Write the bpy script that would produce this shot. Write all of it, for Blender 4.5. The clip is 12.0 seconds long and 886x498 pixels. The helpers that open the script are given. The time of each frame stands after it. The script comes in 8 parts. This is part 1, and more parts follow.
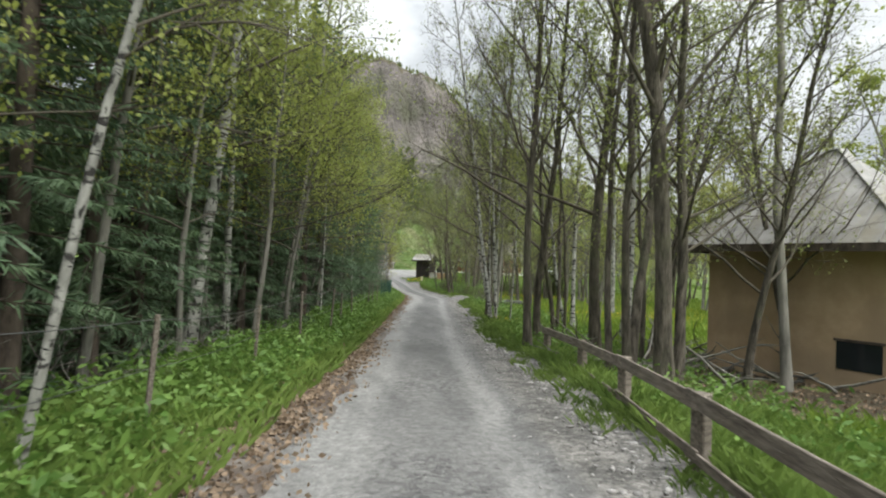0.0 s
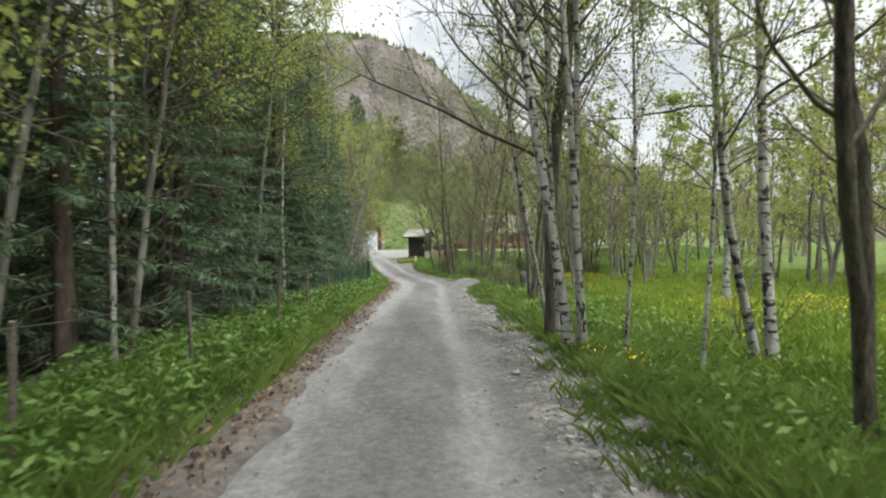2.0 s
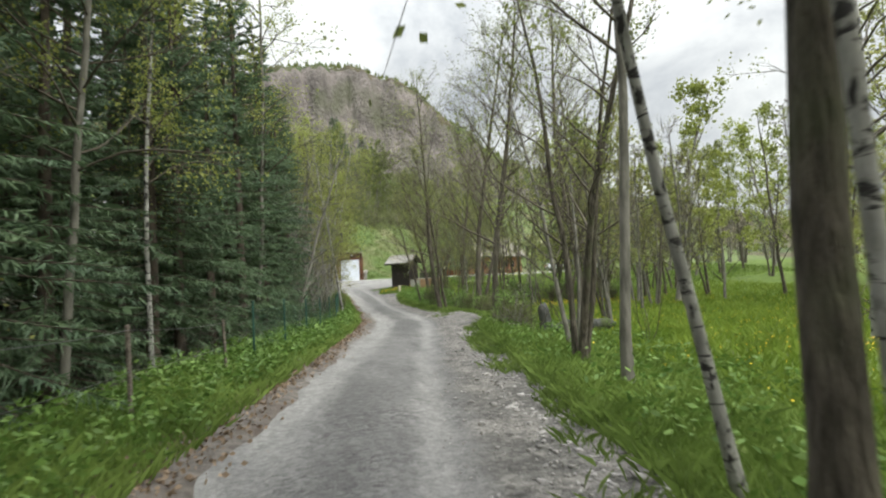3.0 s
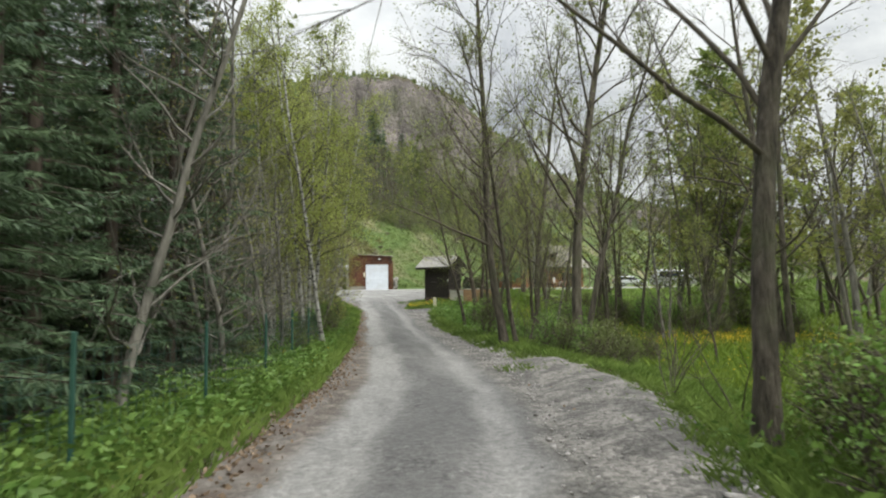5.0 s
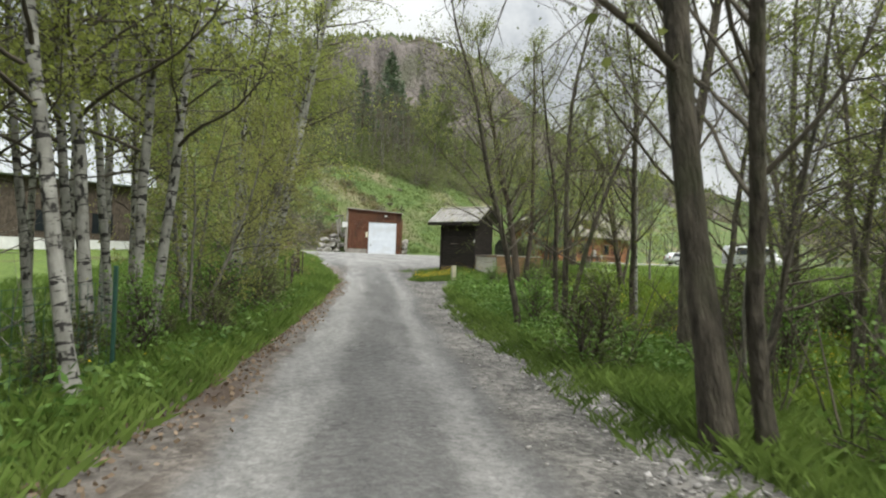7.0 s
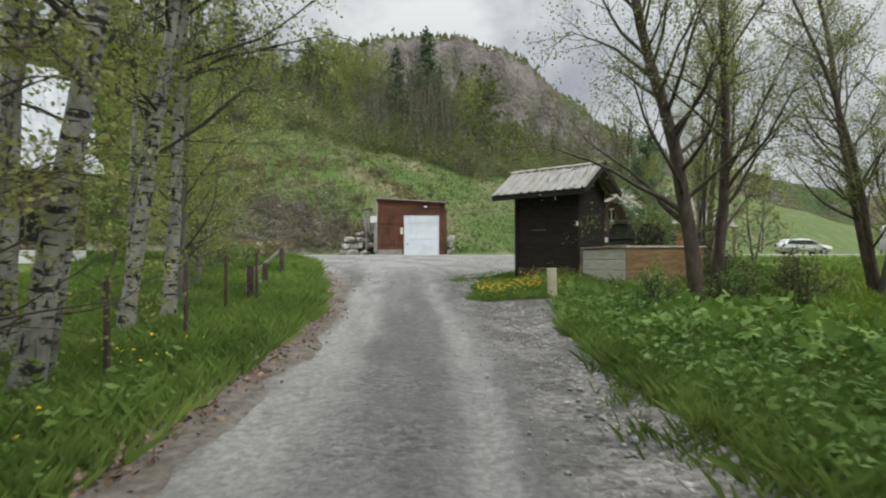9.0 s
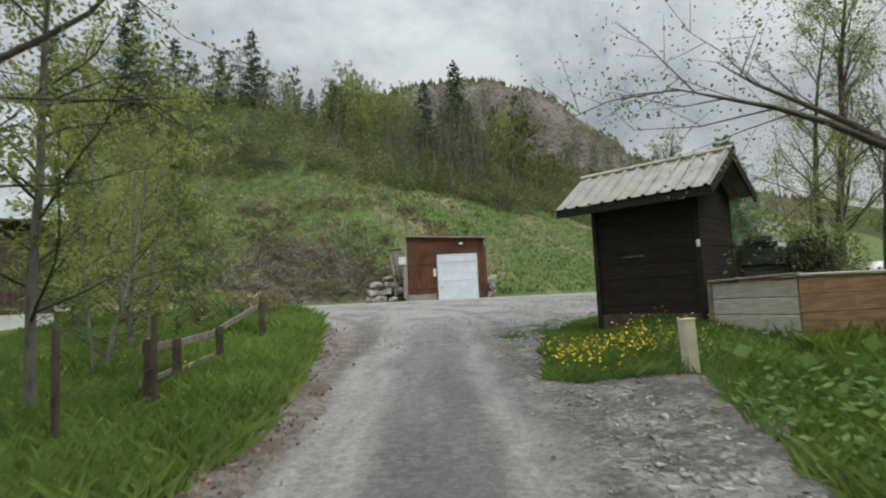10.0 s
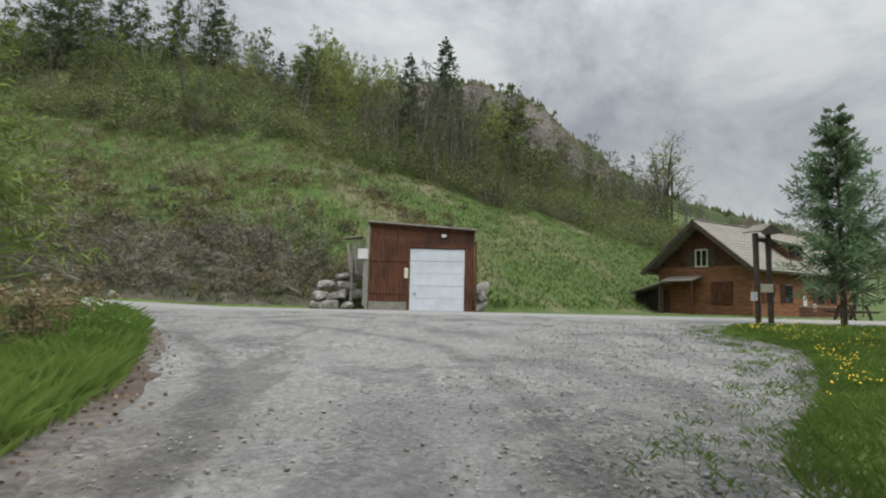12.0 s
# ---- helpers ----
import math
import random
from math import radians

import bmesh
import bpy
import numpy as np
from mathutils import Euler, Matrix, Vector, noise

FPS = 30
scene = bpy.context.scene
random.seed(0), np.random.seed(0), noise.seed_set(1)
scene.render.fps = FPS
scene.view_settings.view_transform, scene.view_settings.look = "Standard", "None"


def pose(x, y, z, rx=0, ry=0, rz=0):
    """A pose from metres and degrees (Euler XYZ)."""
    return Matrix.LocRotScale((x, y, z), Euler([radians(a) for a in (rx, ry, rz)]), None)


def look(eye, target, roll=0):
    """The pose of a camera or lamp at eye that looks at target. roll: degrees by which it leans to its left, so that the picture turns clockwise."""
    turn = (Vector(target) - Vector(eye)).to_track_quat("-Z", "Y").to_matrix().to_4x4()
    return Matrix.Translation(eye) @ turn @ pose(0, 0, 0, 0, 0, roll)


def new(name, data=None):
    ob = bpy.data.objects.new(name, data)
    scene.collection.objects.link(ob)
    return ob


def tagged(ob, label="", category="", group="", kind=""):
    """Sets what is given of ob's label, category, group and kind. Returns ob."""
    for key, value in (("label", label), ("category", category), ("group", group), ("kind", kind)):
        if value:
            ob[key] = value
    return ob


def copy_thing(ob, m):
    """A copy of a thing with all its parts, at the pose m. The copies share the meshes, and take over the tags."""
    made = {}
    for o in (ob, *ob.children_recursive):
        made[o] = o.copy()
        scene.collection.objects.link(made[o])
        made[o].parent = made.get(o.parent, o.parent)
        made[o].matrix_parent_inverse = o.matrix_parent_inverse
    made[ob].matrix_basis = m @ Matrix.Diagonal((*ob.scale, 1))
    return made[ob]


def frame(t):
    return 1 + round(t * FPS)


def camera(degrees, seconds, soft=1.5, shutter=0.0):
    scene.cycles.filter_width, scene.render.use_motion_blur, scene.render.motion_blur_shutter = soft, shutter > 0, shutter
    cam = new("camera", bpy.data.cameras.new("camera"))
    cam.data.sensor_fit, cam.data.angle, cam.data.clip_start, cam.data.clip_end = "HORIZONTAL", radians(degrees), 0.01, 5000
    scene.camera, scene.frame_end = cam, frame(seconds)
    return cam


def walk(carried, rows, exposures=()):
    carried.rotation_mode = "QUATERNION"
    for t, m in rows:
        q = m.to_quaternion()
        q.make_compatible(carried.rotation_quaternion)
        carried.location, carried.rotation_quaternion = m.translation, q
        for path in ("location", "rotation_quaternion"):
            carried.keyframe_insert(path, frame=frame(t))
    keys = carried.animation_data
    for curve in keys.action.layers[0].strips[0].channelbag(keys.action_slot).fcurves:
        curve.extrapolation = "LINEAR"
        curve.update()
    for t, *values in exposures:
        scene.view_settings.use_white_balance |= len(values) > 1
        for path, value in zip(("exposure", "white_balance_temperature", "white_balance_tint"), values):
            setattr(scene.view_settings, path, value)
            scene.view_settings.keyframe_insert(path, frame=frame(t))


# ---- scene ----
cam = camera(73.56, 12.0, soft=2.1, shutter=0.14)
PATH = [
    (0.0, (-9.150, -100.341, 1.212), (-7.101, -90.556, 1.473), 2.22),
    (0.5, (-8.601, -97.597, 1.134), (-6.575, -87.804, 1.206), 1.35),
    (1.0, (-7.999, -94.631, 1.072), (-6.183, -84.801, 0.803), 0.63),
    (1.5, (-7.331, -91.304, 0.950), (-5.763, -81.433, 0.648), -1.57),
    (2.0, (-6.531, -87.732, 0.780), (-4.425, -77.956, 0.706), -0.51),
    (2.5, (-5.676, -84.289, 0.712), (-3.381, -74.559, 0.929), -2.53),
    (4.5, (-2.836, -69.439, 0.532), (-0.783, -59.667, 1.084), -0.53),
    (5.0, (-2.197, -65.715, 0.356), (-0.572, -55.868, 0.979), -0.60),
    (5.5, (-1.592, -62.274, 0.226), (0.055, -52.437, 0.956), -0.47),
    (6.0, (-1.062, -59.107, 0.101), (0.611, -49.272, 0.792), 0.34),
    (6.5, (-0.577, -55.734, 0.021), (1.212, -45.903, 0.400), 0.83),
    (7.0, (-0.476, -53.207, 0.014), (0.872, -43.299, 0.136), 2.15),
    (9.0, (0.158, -41.466, -0.101), (0.781, -31.486, 0.027), -0.10),
    (9.5, (0.312, -38.730, -0.055), (0.623, -28.751, 0.510), -1.84),
    (10.0, (0.351, -36.053, 0.011), (0.369, -26.090, 0.865), -2.71),
    (10.5, (0.341, -33.382, 0.111), (0.359, -23.434, 1.135), -1.06),
    (11.0, (0.343, -30.917, 0.205), (0.307, -20.936, 0.825), -0.10),
    (11.5, (0.373, -28.637, 0.346), (0.132, -18.672, 1.151), 0.52),
    (12.0, (0.387, -26.550, 0.491), (0.796, -16.596, 1.361), 1.32),
]
walk(cam, [(t, look(eye, target, roll)) for t, eye, target, roll in PATH],
     exposures=[(0.0, 0.82, 6380, 6), (0.5, 0.9, 6380, 6), (1.0, 1.16, 6380, 6), (1.5, 1.27, 6380, 6), (2.0, 0.98, 6440, 6), (2.5, 0.9, 6500, 6), (4.5, 0.62, 6500, 6), (5.5, 0.62, 6500, 6), (6.5, 0.68, 6500, 6), (7.2, 0.6, 6500, 6), (9.0, 0.3, 6400, 6), (9.5, 0.25, 6350, 6), (10.5, 0.05, 6330, 7), (11.0, 0.28, 6330, 7), (11.5, 0.2, 6330, 7), (12.0, 0.04, 6330, 7)])

# ---- world and light: a bright overcast sky ----
SUN_EL, SUN_AZ = radians(52), radians(145)
world = bpy.data.worlds.new("overcast_sky")
scene.world = world
world.use_nodes = True


def build_world():
    nt = world.node_tree
    nt.nodes.clear()
    n = nt.nodes.new
    sky = n("ShaderNodeTexSky")
    sky.sky_type, sky.sun_disc = "NISHITA", False
    sky.sun_elevation, sky.sun_rotation = SUN_EL, SUN_AZ
    co = n("ShaderNodeTexCoord")
    mp = n("ShaderNodeMapping")
    mp.inputs["Scale"].default_value = (1.0, 1.0, 1.35)
    big = n("ShaderNodeTexNoise")
    big.inputs["Scale"].default_value, big.inputs["Detail"].default_value, big.inputs["Roughness"].default_value = 3.4, 10.0, 0.6
    big.inputs["Distortion"].default_value = 0.25
    ramp = n("ShaderNodeValToRGB")
    ramp.color_ramp.elements[0].position, ramp.color_ramp.elements[0].color = 0.38, (0.53, 0.55, 0.595, 1)
    ramp.color_ramp.elements[1].position, ramp.color_ramp.elements[1].color = 0.61, (0.98, 0.985, 0.99, 1)
    cloud = n("ShaderNodeBackground")
    cloud.inputs["Strength"].default_value = 0.95
    blue = n("ShaderNodeBackground")
    blue.inputs["Strength"].default_value = 0.05
    mix = n("ShaderNodeMixShader")
    mix.inputs[0].default_value = 0.9
    out = n("ShaderNodeOutputWorld")
    ln = nt.links.new
    ln(co.outputs["Generated"], mp.inputs[0])
    ln(mp.outputs[0], big.inputs["Vector"])
    ln(big.outputs["Fac"], ramp.inputs[0])
    # an overcast sky is far brighter overhead than near the horizon
    sep = n("ShaderNodeSeparateXYZ")
    ln(co.outputs["Generated"], sep.inputs[0])
    pw = n("ShaderNodeMath")
    pw.operation, pw.use_clamp, pw.inputs[1].default_value = "POWER", True, 3.0
    ln(sep.outputs[2], pw.inputs[0])
    ma = n("ShaderNodeMath")
    ma.operation, ma.inputs[1].default_value, ma.inputs[2].default_value = "MULTIPLY_ADD", 2.9, 0.57
    ln(pw.outputs[0], ma.inputs[0])
    ln(ma.outputs[0], cloud.inputs["Strength"])
    ln(ramp.outputs[0], cloud.inputs["Color"])
    ln(sky.outputs[0], blue.inputs["Color"])
    ln(blue.outputs[0], mix.inputs[1])
    ln(cloud.outputs[0], mix.inputs[2])
    ln(mix.outputs[0], out.inputs[0])


build_world()
sun = new("sun", bpy.data.lights.new("sun", "SUN"))
sun.data.energy, sun.data.angle, sun.data.color = 2.0, radians(35), (1.0, 0.97, 0.90)
sun.matrix_world = look((0, 0, 80), (-math.sin(SUN_AZ) * 80 / math.tan(SUN_EL), -math.cos(SUN_AZ) * 80 / math.tan(SUN_EL), 0))
scene.view_settings.exposure = 0.0


# ---- materials ----
def material(name, dark, light, scale=4.0, rough=0.8, bump=0.3, stretch=(1, 1, 1), fine=8.0, lo=0.35, hi=0.65, metal=0.0,
             third=None, third_scale=0.4, third_at=(0.5, 0.62), tint=0.0, through_light=0.0, bump_dist=0.02):
    """Two tones mixed by noise, a third tone in large patches, fine grain in bump and tone."""
    m = bpy.data.materials.new(name)
    m.use_nodes = True
    nt = m.node_tree
    b = nt.nodes["Principled BSDF"]
    n, ln = nt.nodes.new, nt.links.new
    co = n("ShaderNodeTexCoord")
    mp = n("ShaderNodeMapping")
    mp.inputs["Scale"].default_value = stretch
    ln(co.outputs["Object"], mp.inputs[0])
    noi = n("ShaderNodeTexNoise")
    noi.inputs["Scale"].default_value, noi.inputs["Detail"].default_value, noi.inputs["Roughness"].default_value = scale, 8, 0.62
    ln(mp.outputs[0], noi.inputs["Vector"])
    ramp = n("ShaderNodeValToRGB")
    ramp.color_ramp.elements[0].position, ramp.color_ramp.elements[0].color = lo, (*dark, 1)
    ramp.color_ramp.elements[1].position, ramp.color_ramp.elements[1].color = hi, (*light, 1)
    ln(noi.outputs["Fac"], ramp.inputs[0])
    col = ramp.outputs[0]
    if third:
        big = n("ShaderNodeTexNoise")
        big.inputs["Scale"].default_value, big.inputs["Detail"].default_value = third_scale, 5
        ln(co.outputs["Object"], big.inputs["Vector"])
        r2 = n("ShaderNodeValToRGB")
        r2.color_ramp.elements[0].position, r2.color_ramp.elements[1].position = third_at
        ln(big.outputs["Fac"], r2.inputs[0])
        mx = n("ShaderNodeMix")
        mx.data_type = "RGBA"
        ln(r2.outputs[0], mx.inputs["Factor"])
        ln(col, mx.inputs[6])
        mx.inputs[7].default_value = (*third, 1)
        col = mx.outputs[2]
    if tint:
        geo, info = n("ShaderNodeNewGeometry"), n("ShaderNodeObjectInfo")
        add = n("ShaderNodeMath")
        add.operation = "ADD"
        ln(geo.outputs["Random Per Island"], add.inputs[0])
        ln(info.outputs["Random"], add.inputs[1])
        mr = n("ShaderNodeMapRange")
        mr.inputs["From Max"].default_value = 2.0
        mr.inputs["To Min"].default_value, mr.inputs["To Max"].default_value = 1 - tint, 1 + tint
        ln(add.outputs[0], mr.inputs["Value"])
        hs = n("ShaderNodeHueSaturation")
        ln(mr.outputs[0], hs.inputs["Value"])
        ln(col, hs.inputs["Color"])
        col = hs.outputs[0]
    ln(col, b.inputs["Base Color"])
    b.inputs["Roughness"].default_value, b.inputs["Metallic"].default_value = rough, metal
    b.inputs["Specular IOR Level"].default_value = 0.3
    if bump:
        f2 = n("ShaderNodeTexNoise")
        f2.inputs["Scale"].default_value, f2.inputs["Detail"].default_value = scale * fine, 6
        ln(mp.outputs[0], f2.inputs["Vector"])
        bp = n("ShaderNodeBump")
        bp.inputs["Strength"].default_value, bp.inputs["Distance"].default_value = bump, bump_dist
        ln(f2.outputs["Fac"], bp.inputs["Height"])
        ln(bp.outputs[0], b.inputs["Normal"])
    if through_light:
        tr = n("ShaderNodeBsdfTranslucent")
        ln(col, tr.inputs["Color"])
        ms = n("ShaderNodeMixShader")
        ms.inputs[0].default_value = through_light
        ln(b.outputs[0], ms.inputs[1])
        ln(tr.outputs[0], ms.inputs[2])
        ln(ms.outputs[0], nt.nodes["Material Output"].inputs[0])
    return m


def bark_birch():
    """White birch bark with dark horizontal lenticels and grey patches."""
    m = material("birch_bark", (0.19, 0.185, 0.165), (0.43, 0.42, 0.385), 5, 0.75, 0.4, (1, 1, 0.5), 6)
    nt = m.node_tree
    b = nt.nodes["Principled BSDF"]
    n, ln = nt.nodes.new, nt.links.new
    base = b.inputs["Base Color"].links[0].from_socket
    co = n("ShaderNodeTexCoord")
    mp = n("ShaderNodeMapping")
    mp.inputs["Scale"].default_value = (3.0, 3.0, 11.0)
    no = n("ShaderNodeTexNoise")
    no.inputs["Scale"].default_value, no.inputs["Detail"].default_value, no.inputs["Distortion"].default_value = 1.4, 4, 0.6
    rp = n("ShaderNodeValToRGB")
    rp.color_ramp.elements[0].position, rp.color_ramp.elements[1].position = 0.55, 0.61
    mx = n("ShaderNodeMix")
    mx.data_type = "RGBA"
    mx.inputs[7].default_value = (0.035, 0.032, 0.03, 1)
    ln(co.outputs["Object"], mp.inputs[0])
    ln(mp.outputs[0], no.inputs["Vector"])
    ln(no.outputs["Fac"], rp.inputs[0])
    ln(rp.outputs[0], mx.inputs["Factor"])
    ln(base, mx.inputs[6])
    # black cracked plates where the bark has split
    mp2 = n("ShaderNodeMapping")
    mp2.inputs["Scale"].default_value = (9.0, 9.0, 5.0)
    no2 = n("ShaderNodeTexNoise")
    no2.inputs["Scale"].default_value, no2.inputs["Detail"].default_value = 1.1, 5
    rp2 = n("ShaderNodeValToRGB")
    rp2.color_ramp.elements[0].position, rp2.color_ramp.elements[1].position = 0.57, 0.63
    mx2 = n("ShaderNodeMix")
    mx2.data_type = "RGBA"
    mx2.inputs[7].default_value = (0.03, 0.028, 0.025, 1)
    ln(co.outputs["Object"], mp2.inputs[0])
    ln(mp2.outputs[0], no2.inputs["Vector"])
    ln(no2.outputs["Fac"], rp2.inputs[0])
    ln(rp2.outputs[0], mx2.inputs["Factor"])
    ln(mx.outputs[2], mx2.inputs[6])
    ln(mx2.outputs[2], b.inputs["Base Color"])
    return m


def gravel():
    """Packed grey grit with two pale wheel tracks, loose brownish stones on the margin and dark turning arcs."""
    m = bpy.data.materials.new("gravel")
    m.use_nodes = True
    nt = m.node_tree
    b = nt.nodes["Principled BSDF"]
    n, ln = nt.nodes.new, nt.links.new
    b.inputs["Roughness"].default_value, b.inputs["Specular IOR Level"].default_value = 0.92, 0.25

    def noise(scale, detail, vec, rough=0.6):
        t = n("ShaderNodeTexNoise")
        t.inputs["Scale"].default_value, t.inputs["Detail"].default_value, t.inputs["Roughness"].default_value = scale, detail, rough
        ln(vec, t.inputs["Vector"])
        return t.outputs["Fac"]

    def ranged(value, f0, f1, t0, t1):
        r = n("ShaderNodeMapRange")
        r.interpolation_type = "SMOOTHSTEP"
        for key, v in (("From Min", f0), ("From Max", f1), ("To Min", t0), ("To Max", t1)):
            r.inputs[key].default_value = v
        ln(value, r.inputs["Value"])
        return r.outputs[0]

    def calc(op, a, c):
        q = n("ShaderNodeMath")
        q.operation = op
        for i, v in enumerate((a, c)):
            if isinstance(v, (int, float)):
                q.inputs[i].default_value = v
            else:
                ln(v, q.inputs[i])
        return q.outputs[0]

    def mixed(fac, a, c):
        q = n("ShaderNodeMix")
        q.data_type = "RGBA"
        ln(fac, q.inputs["Factor"])
        for i, v in ((6, a), (7, c)):
            if isinstance(v, tuple):
                q.inputs[i].default_value = (*v, 1)
            else:
                ln(v, q.inputs[i])
        return q.outputs[2]

    co = n("ShaderNodeTexCoord").outputs["Object"]
    mp = n("ShaderNodeMapping")
    mp.inputs["Scale"].default_value = (1.0, 0.22, 1.0)
    ln(co, mp.inputs[0])
    long = mp.outputs[0]
    uv, wear = n("ShaderNodeUVMap"), n("ShaderNodeUVMap")
    uv.uv_map, wear.uv_map = "UVMap", "Wear"
    su, sw = n("ShaderNodeSeparateXYZ"), n("ShaderNodeSeparateXYZ")
    ln(uv.outputs[0], su.inputs[0])
    ln(wear.outputs[0], sw.inputs[0])
    hold, arcs = sw.outputs[0], sw.outputs[1]
    wob = calc("ADD", calc("MULTIPLY", calc("SUBTRACT", noise(0.45, 3, co), 0.5), 0.7), calc("MULTIPLY", calc("SUBTRACT", noise(3.0, 4, co), 0.5), 0.22))
    u = calc("ADD", su.outputs[0], wob)
    left = ranged(calc("ABSOLUTE", calc("ADD", u, 1.17), 0), 0.22, 0.58, 1, 0)
    right = ranged(calc("ABSOLUTE", calc("SUBTRACT", u, 0.50), 0), 0.05, 0.32, 0.8, 0)
    streak = ranged(noise(3.2, 5, long), 0.32, 0.62, 0.45, 1.0)
    track = calc("MULTIPLY", calc("MULTIPLY", calc("MAXIMUM", left, right), streak), hold)
    margin = calc("MULTIPLY", ranged(u, 0.72, 1.10, 0, 1), hold)
    patch = ranged(noise(0.9, 5, long), 0.40, 0.62, 0, 1)
    mid = mixed(patch, (0.108, 0.105, 0.102), (0.158, 0.153, 0.148))
    col = mixed(track, mid, (0.225, 0.219, 0.210))
    loose = mixed(ranged(noise(1.6, 5, co), 0.42, 0.60, 0, 1), (0.098, 0.093, 0.086), (0.174, 0.163, 0.150))
    col = mixed(margin, col, loose)
    brown = mixed(ranged(noise(2.4, 5, co), 0.40, 0.62, 0, 1), (0.098, 0.084, 0.072), (0.178, 0.156, 0.138))
    col = mixed(calc("MULTIPLY", ranged(u, -1.68, -1.38, 1, 0), hold), col, brown)
    apron = mixed(ranged(noise(0.42, 6, co, 0.66), 0.40, 0.58, 0, 1), (0.135, 0.132, 0.128), (0.205, 0.200, 0.193))
    worn = ranged(noise(0.8, 7, co, 0.68), 0.47, 0.52, 0, 0.75)
    apron = mixed(worn, apron, (0.235, 0.228, 0.216))
    apron = mixed(ranged(noise(0.6, 8, long, 0.7), 0.56, 0.60, 0, 0.7), apron, (0.112, 0.108, 0.104))
    col = mixed(calc("SUBTRACT", 1.0, hold), col, apron)
    col = mixed(calc("MULTIPLY", arcs, ranged(noise(2.2, 4, co), 0.34, 0.56, 0.1, 0.6)), col, (0.076, 0.075, 0.073))
    # single stones: coarse on the margin and in patches, fine grit elsewhere
    warp = n("ShaderNodeTexNoise")
    warp.inputs["Scale"].default_value = 9.0
    ln(co, warp.inputs["Vector"])
    bent = n("ShaderNodeMix")
    bent.data_type = "RGBA"
    bent.inputs["Factor"].default_value = 0.12
    ln(co, bent.inputs[6])
    ln(warp.outputs["Color"], bent.inputs[7])
    fine, coarse = n("ShaderNodeTexVoronoi"), n("ShaderNodeTexVoronoi")
    fine.inputs["Scale"].default_value, coarse.inputs["Scale"].default_value = 44.0, 23.0
    for v in (fine, coarse):
        ln(bent.outputs[2], v.inputs["Vector"])
    rough_at = calc("MAXIMUM", margin, calc("MULTIPLY", ranged(noise(0.55, 4, co), 0.46, 0.62, 0.1, 0.9), calc("SUBTRACT", 1.0, track)))
    pick = mixed(rough_at, fine.outputs["Color"], coarse.outputs["Color"])
    sv = n("ShaderNodeSeparateXYZ")
    ln(pick, sv.inputs[0])
    swing = calc("ADD", calc("SUBTRACT", 0.72, calc("MULTIPLY", hold, 0.40)), calc("MULTIPLY", rough_at, 0.55))
    gain = calc("ADD", 1.0, calc("MULTIPLY", calc("SUBTRACT", sv.outputs[0], 0.5), swing))
    gain = calc("MULTIPLY", gain, ranged(noise(11, 7, co, 0.7), 0.25, 0.75, 0.72, 1.28))
    hs = n("ShaderNodeHueSaturation")
    ln(gain, hs.inputs["Value"])
    ln(col, hs.inputs["Color"])
    ln(hs.outputs[0], b.inputs["Base Color"])
    bp = n("ShaderNodeBump")
    bp.inputs["Strength"].default_value, bp.inputs["Distance"].default_value = 0.6, 0.012
    ln(noise(38, 5, co), bp.inputs["Height"])
    bp2 = n("ShaderNodeBump")
    bp2.invert = True
    bp2.inputs["Distance"].default_value = 0.022
    ln(calc("ADD", 0.15, calc("MULTIPLY", rough_at, 0.75)), bp2.inputs["Strength"])
    ln(coarse.outputs["Distance"], bp2.inputs["Height"])
    ln(bp.outputs[0], bp2.inputs["Normal"])
    ln(bp2.outputs[0], b.inputs["Normal"])
    return m


M_BIRCH = bark_birch()
M_GRAVEL = gravel()
M_GRASS = material("grass_ground", (0.06, 0.10, 0.018), (0.14, 0.195, 0.04), 3.0, 0.95, 0.8, fine=10, third=(0.09, 0.075, 0.035), third_at=(0.55, 0.75), third_scale=0.25, bump_dist=0.06)
M_BLADE = material("grass_blades", (0.098, 0.155, 0.032), (0.205, 0.285, 0.070), 0.7, 0.6, 0, tint=0.35, through_light=0.35)
M_LUSH = material("lush_grass_blades", (0.072, 0.122, 0.022), (0.158, 0.235, 0.052), 0.7, 0.6, 0, tint=0.35, through_light=0.35)
M_MEADOW = material("meadow_blades", (0.125, 0.20, 0.028), (0.24, 0.32, 0.05), 0.5, 0.6, 0, tint=0.3, through_light=0.35)
M_DRYGRASS = material("dry_grass", (0.13, 0.12, 0.05), (0.30, 0.26, 0.14), 1.5, 0.8, 0, tint=0.3, through_light=0.3)
M_WEED = material("verge_weeds", (0.098, 0.19, 0.036), (0.208, 0.322, 0.075), 1.5, 0.55, 0, tint=0.35, through_light=0.3)
M_LITTER = material("leaf_litter", (0.11, 0.078, 0.052), (0.29, 0.215, 0.15), 3, 0.9, 0, tint=0.4)
M_FLOOR = material("forest_floor", (0.03, 0.025, 0.015), (0.08, 0.06, 0.035), 3, 0.95, 0.8, fine=8, bump_dist=0.06)
M_SHOULDER = material("road_shoulder", (0.080, 0.070, 0.061), (0.19, 0.168, 0.150), 7, 0.95, 0.9, fine=4, third=(0.085, 0.062, 0.048), third_at=(0.5, 0.68), third_scale=0.9, bump_dist=0.03)
M_STONE = material("stones", (0.20, 0.19, 0.18), (0.45, 0.43, 0.41), 4, 0.85, 0.6, tint=0.35)
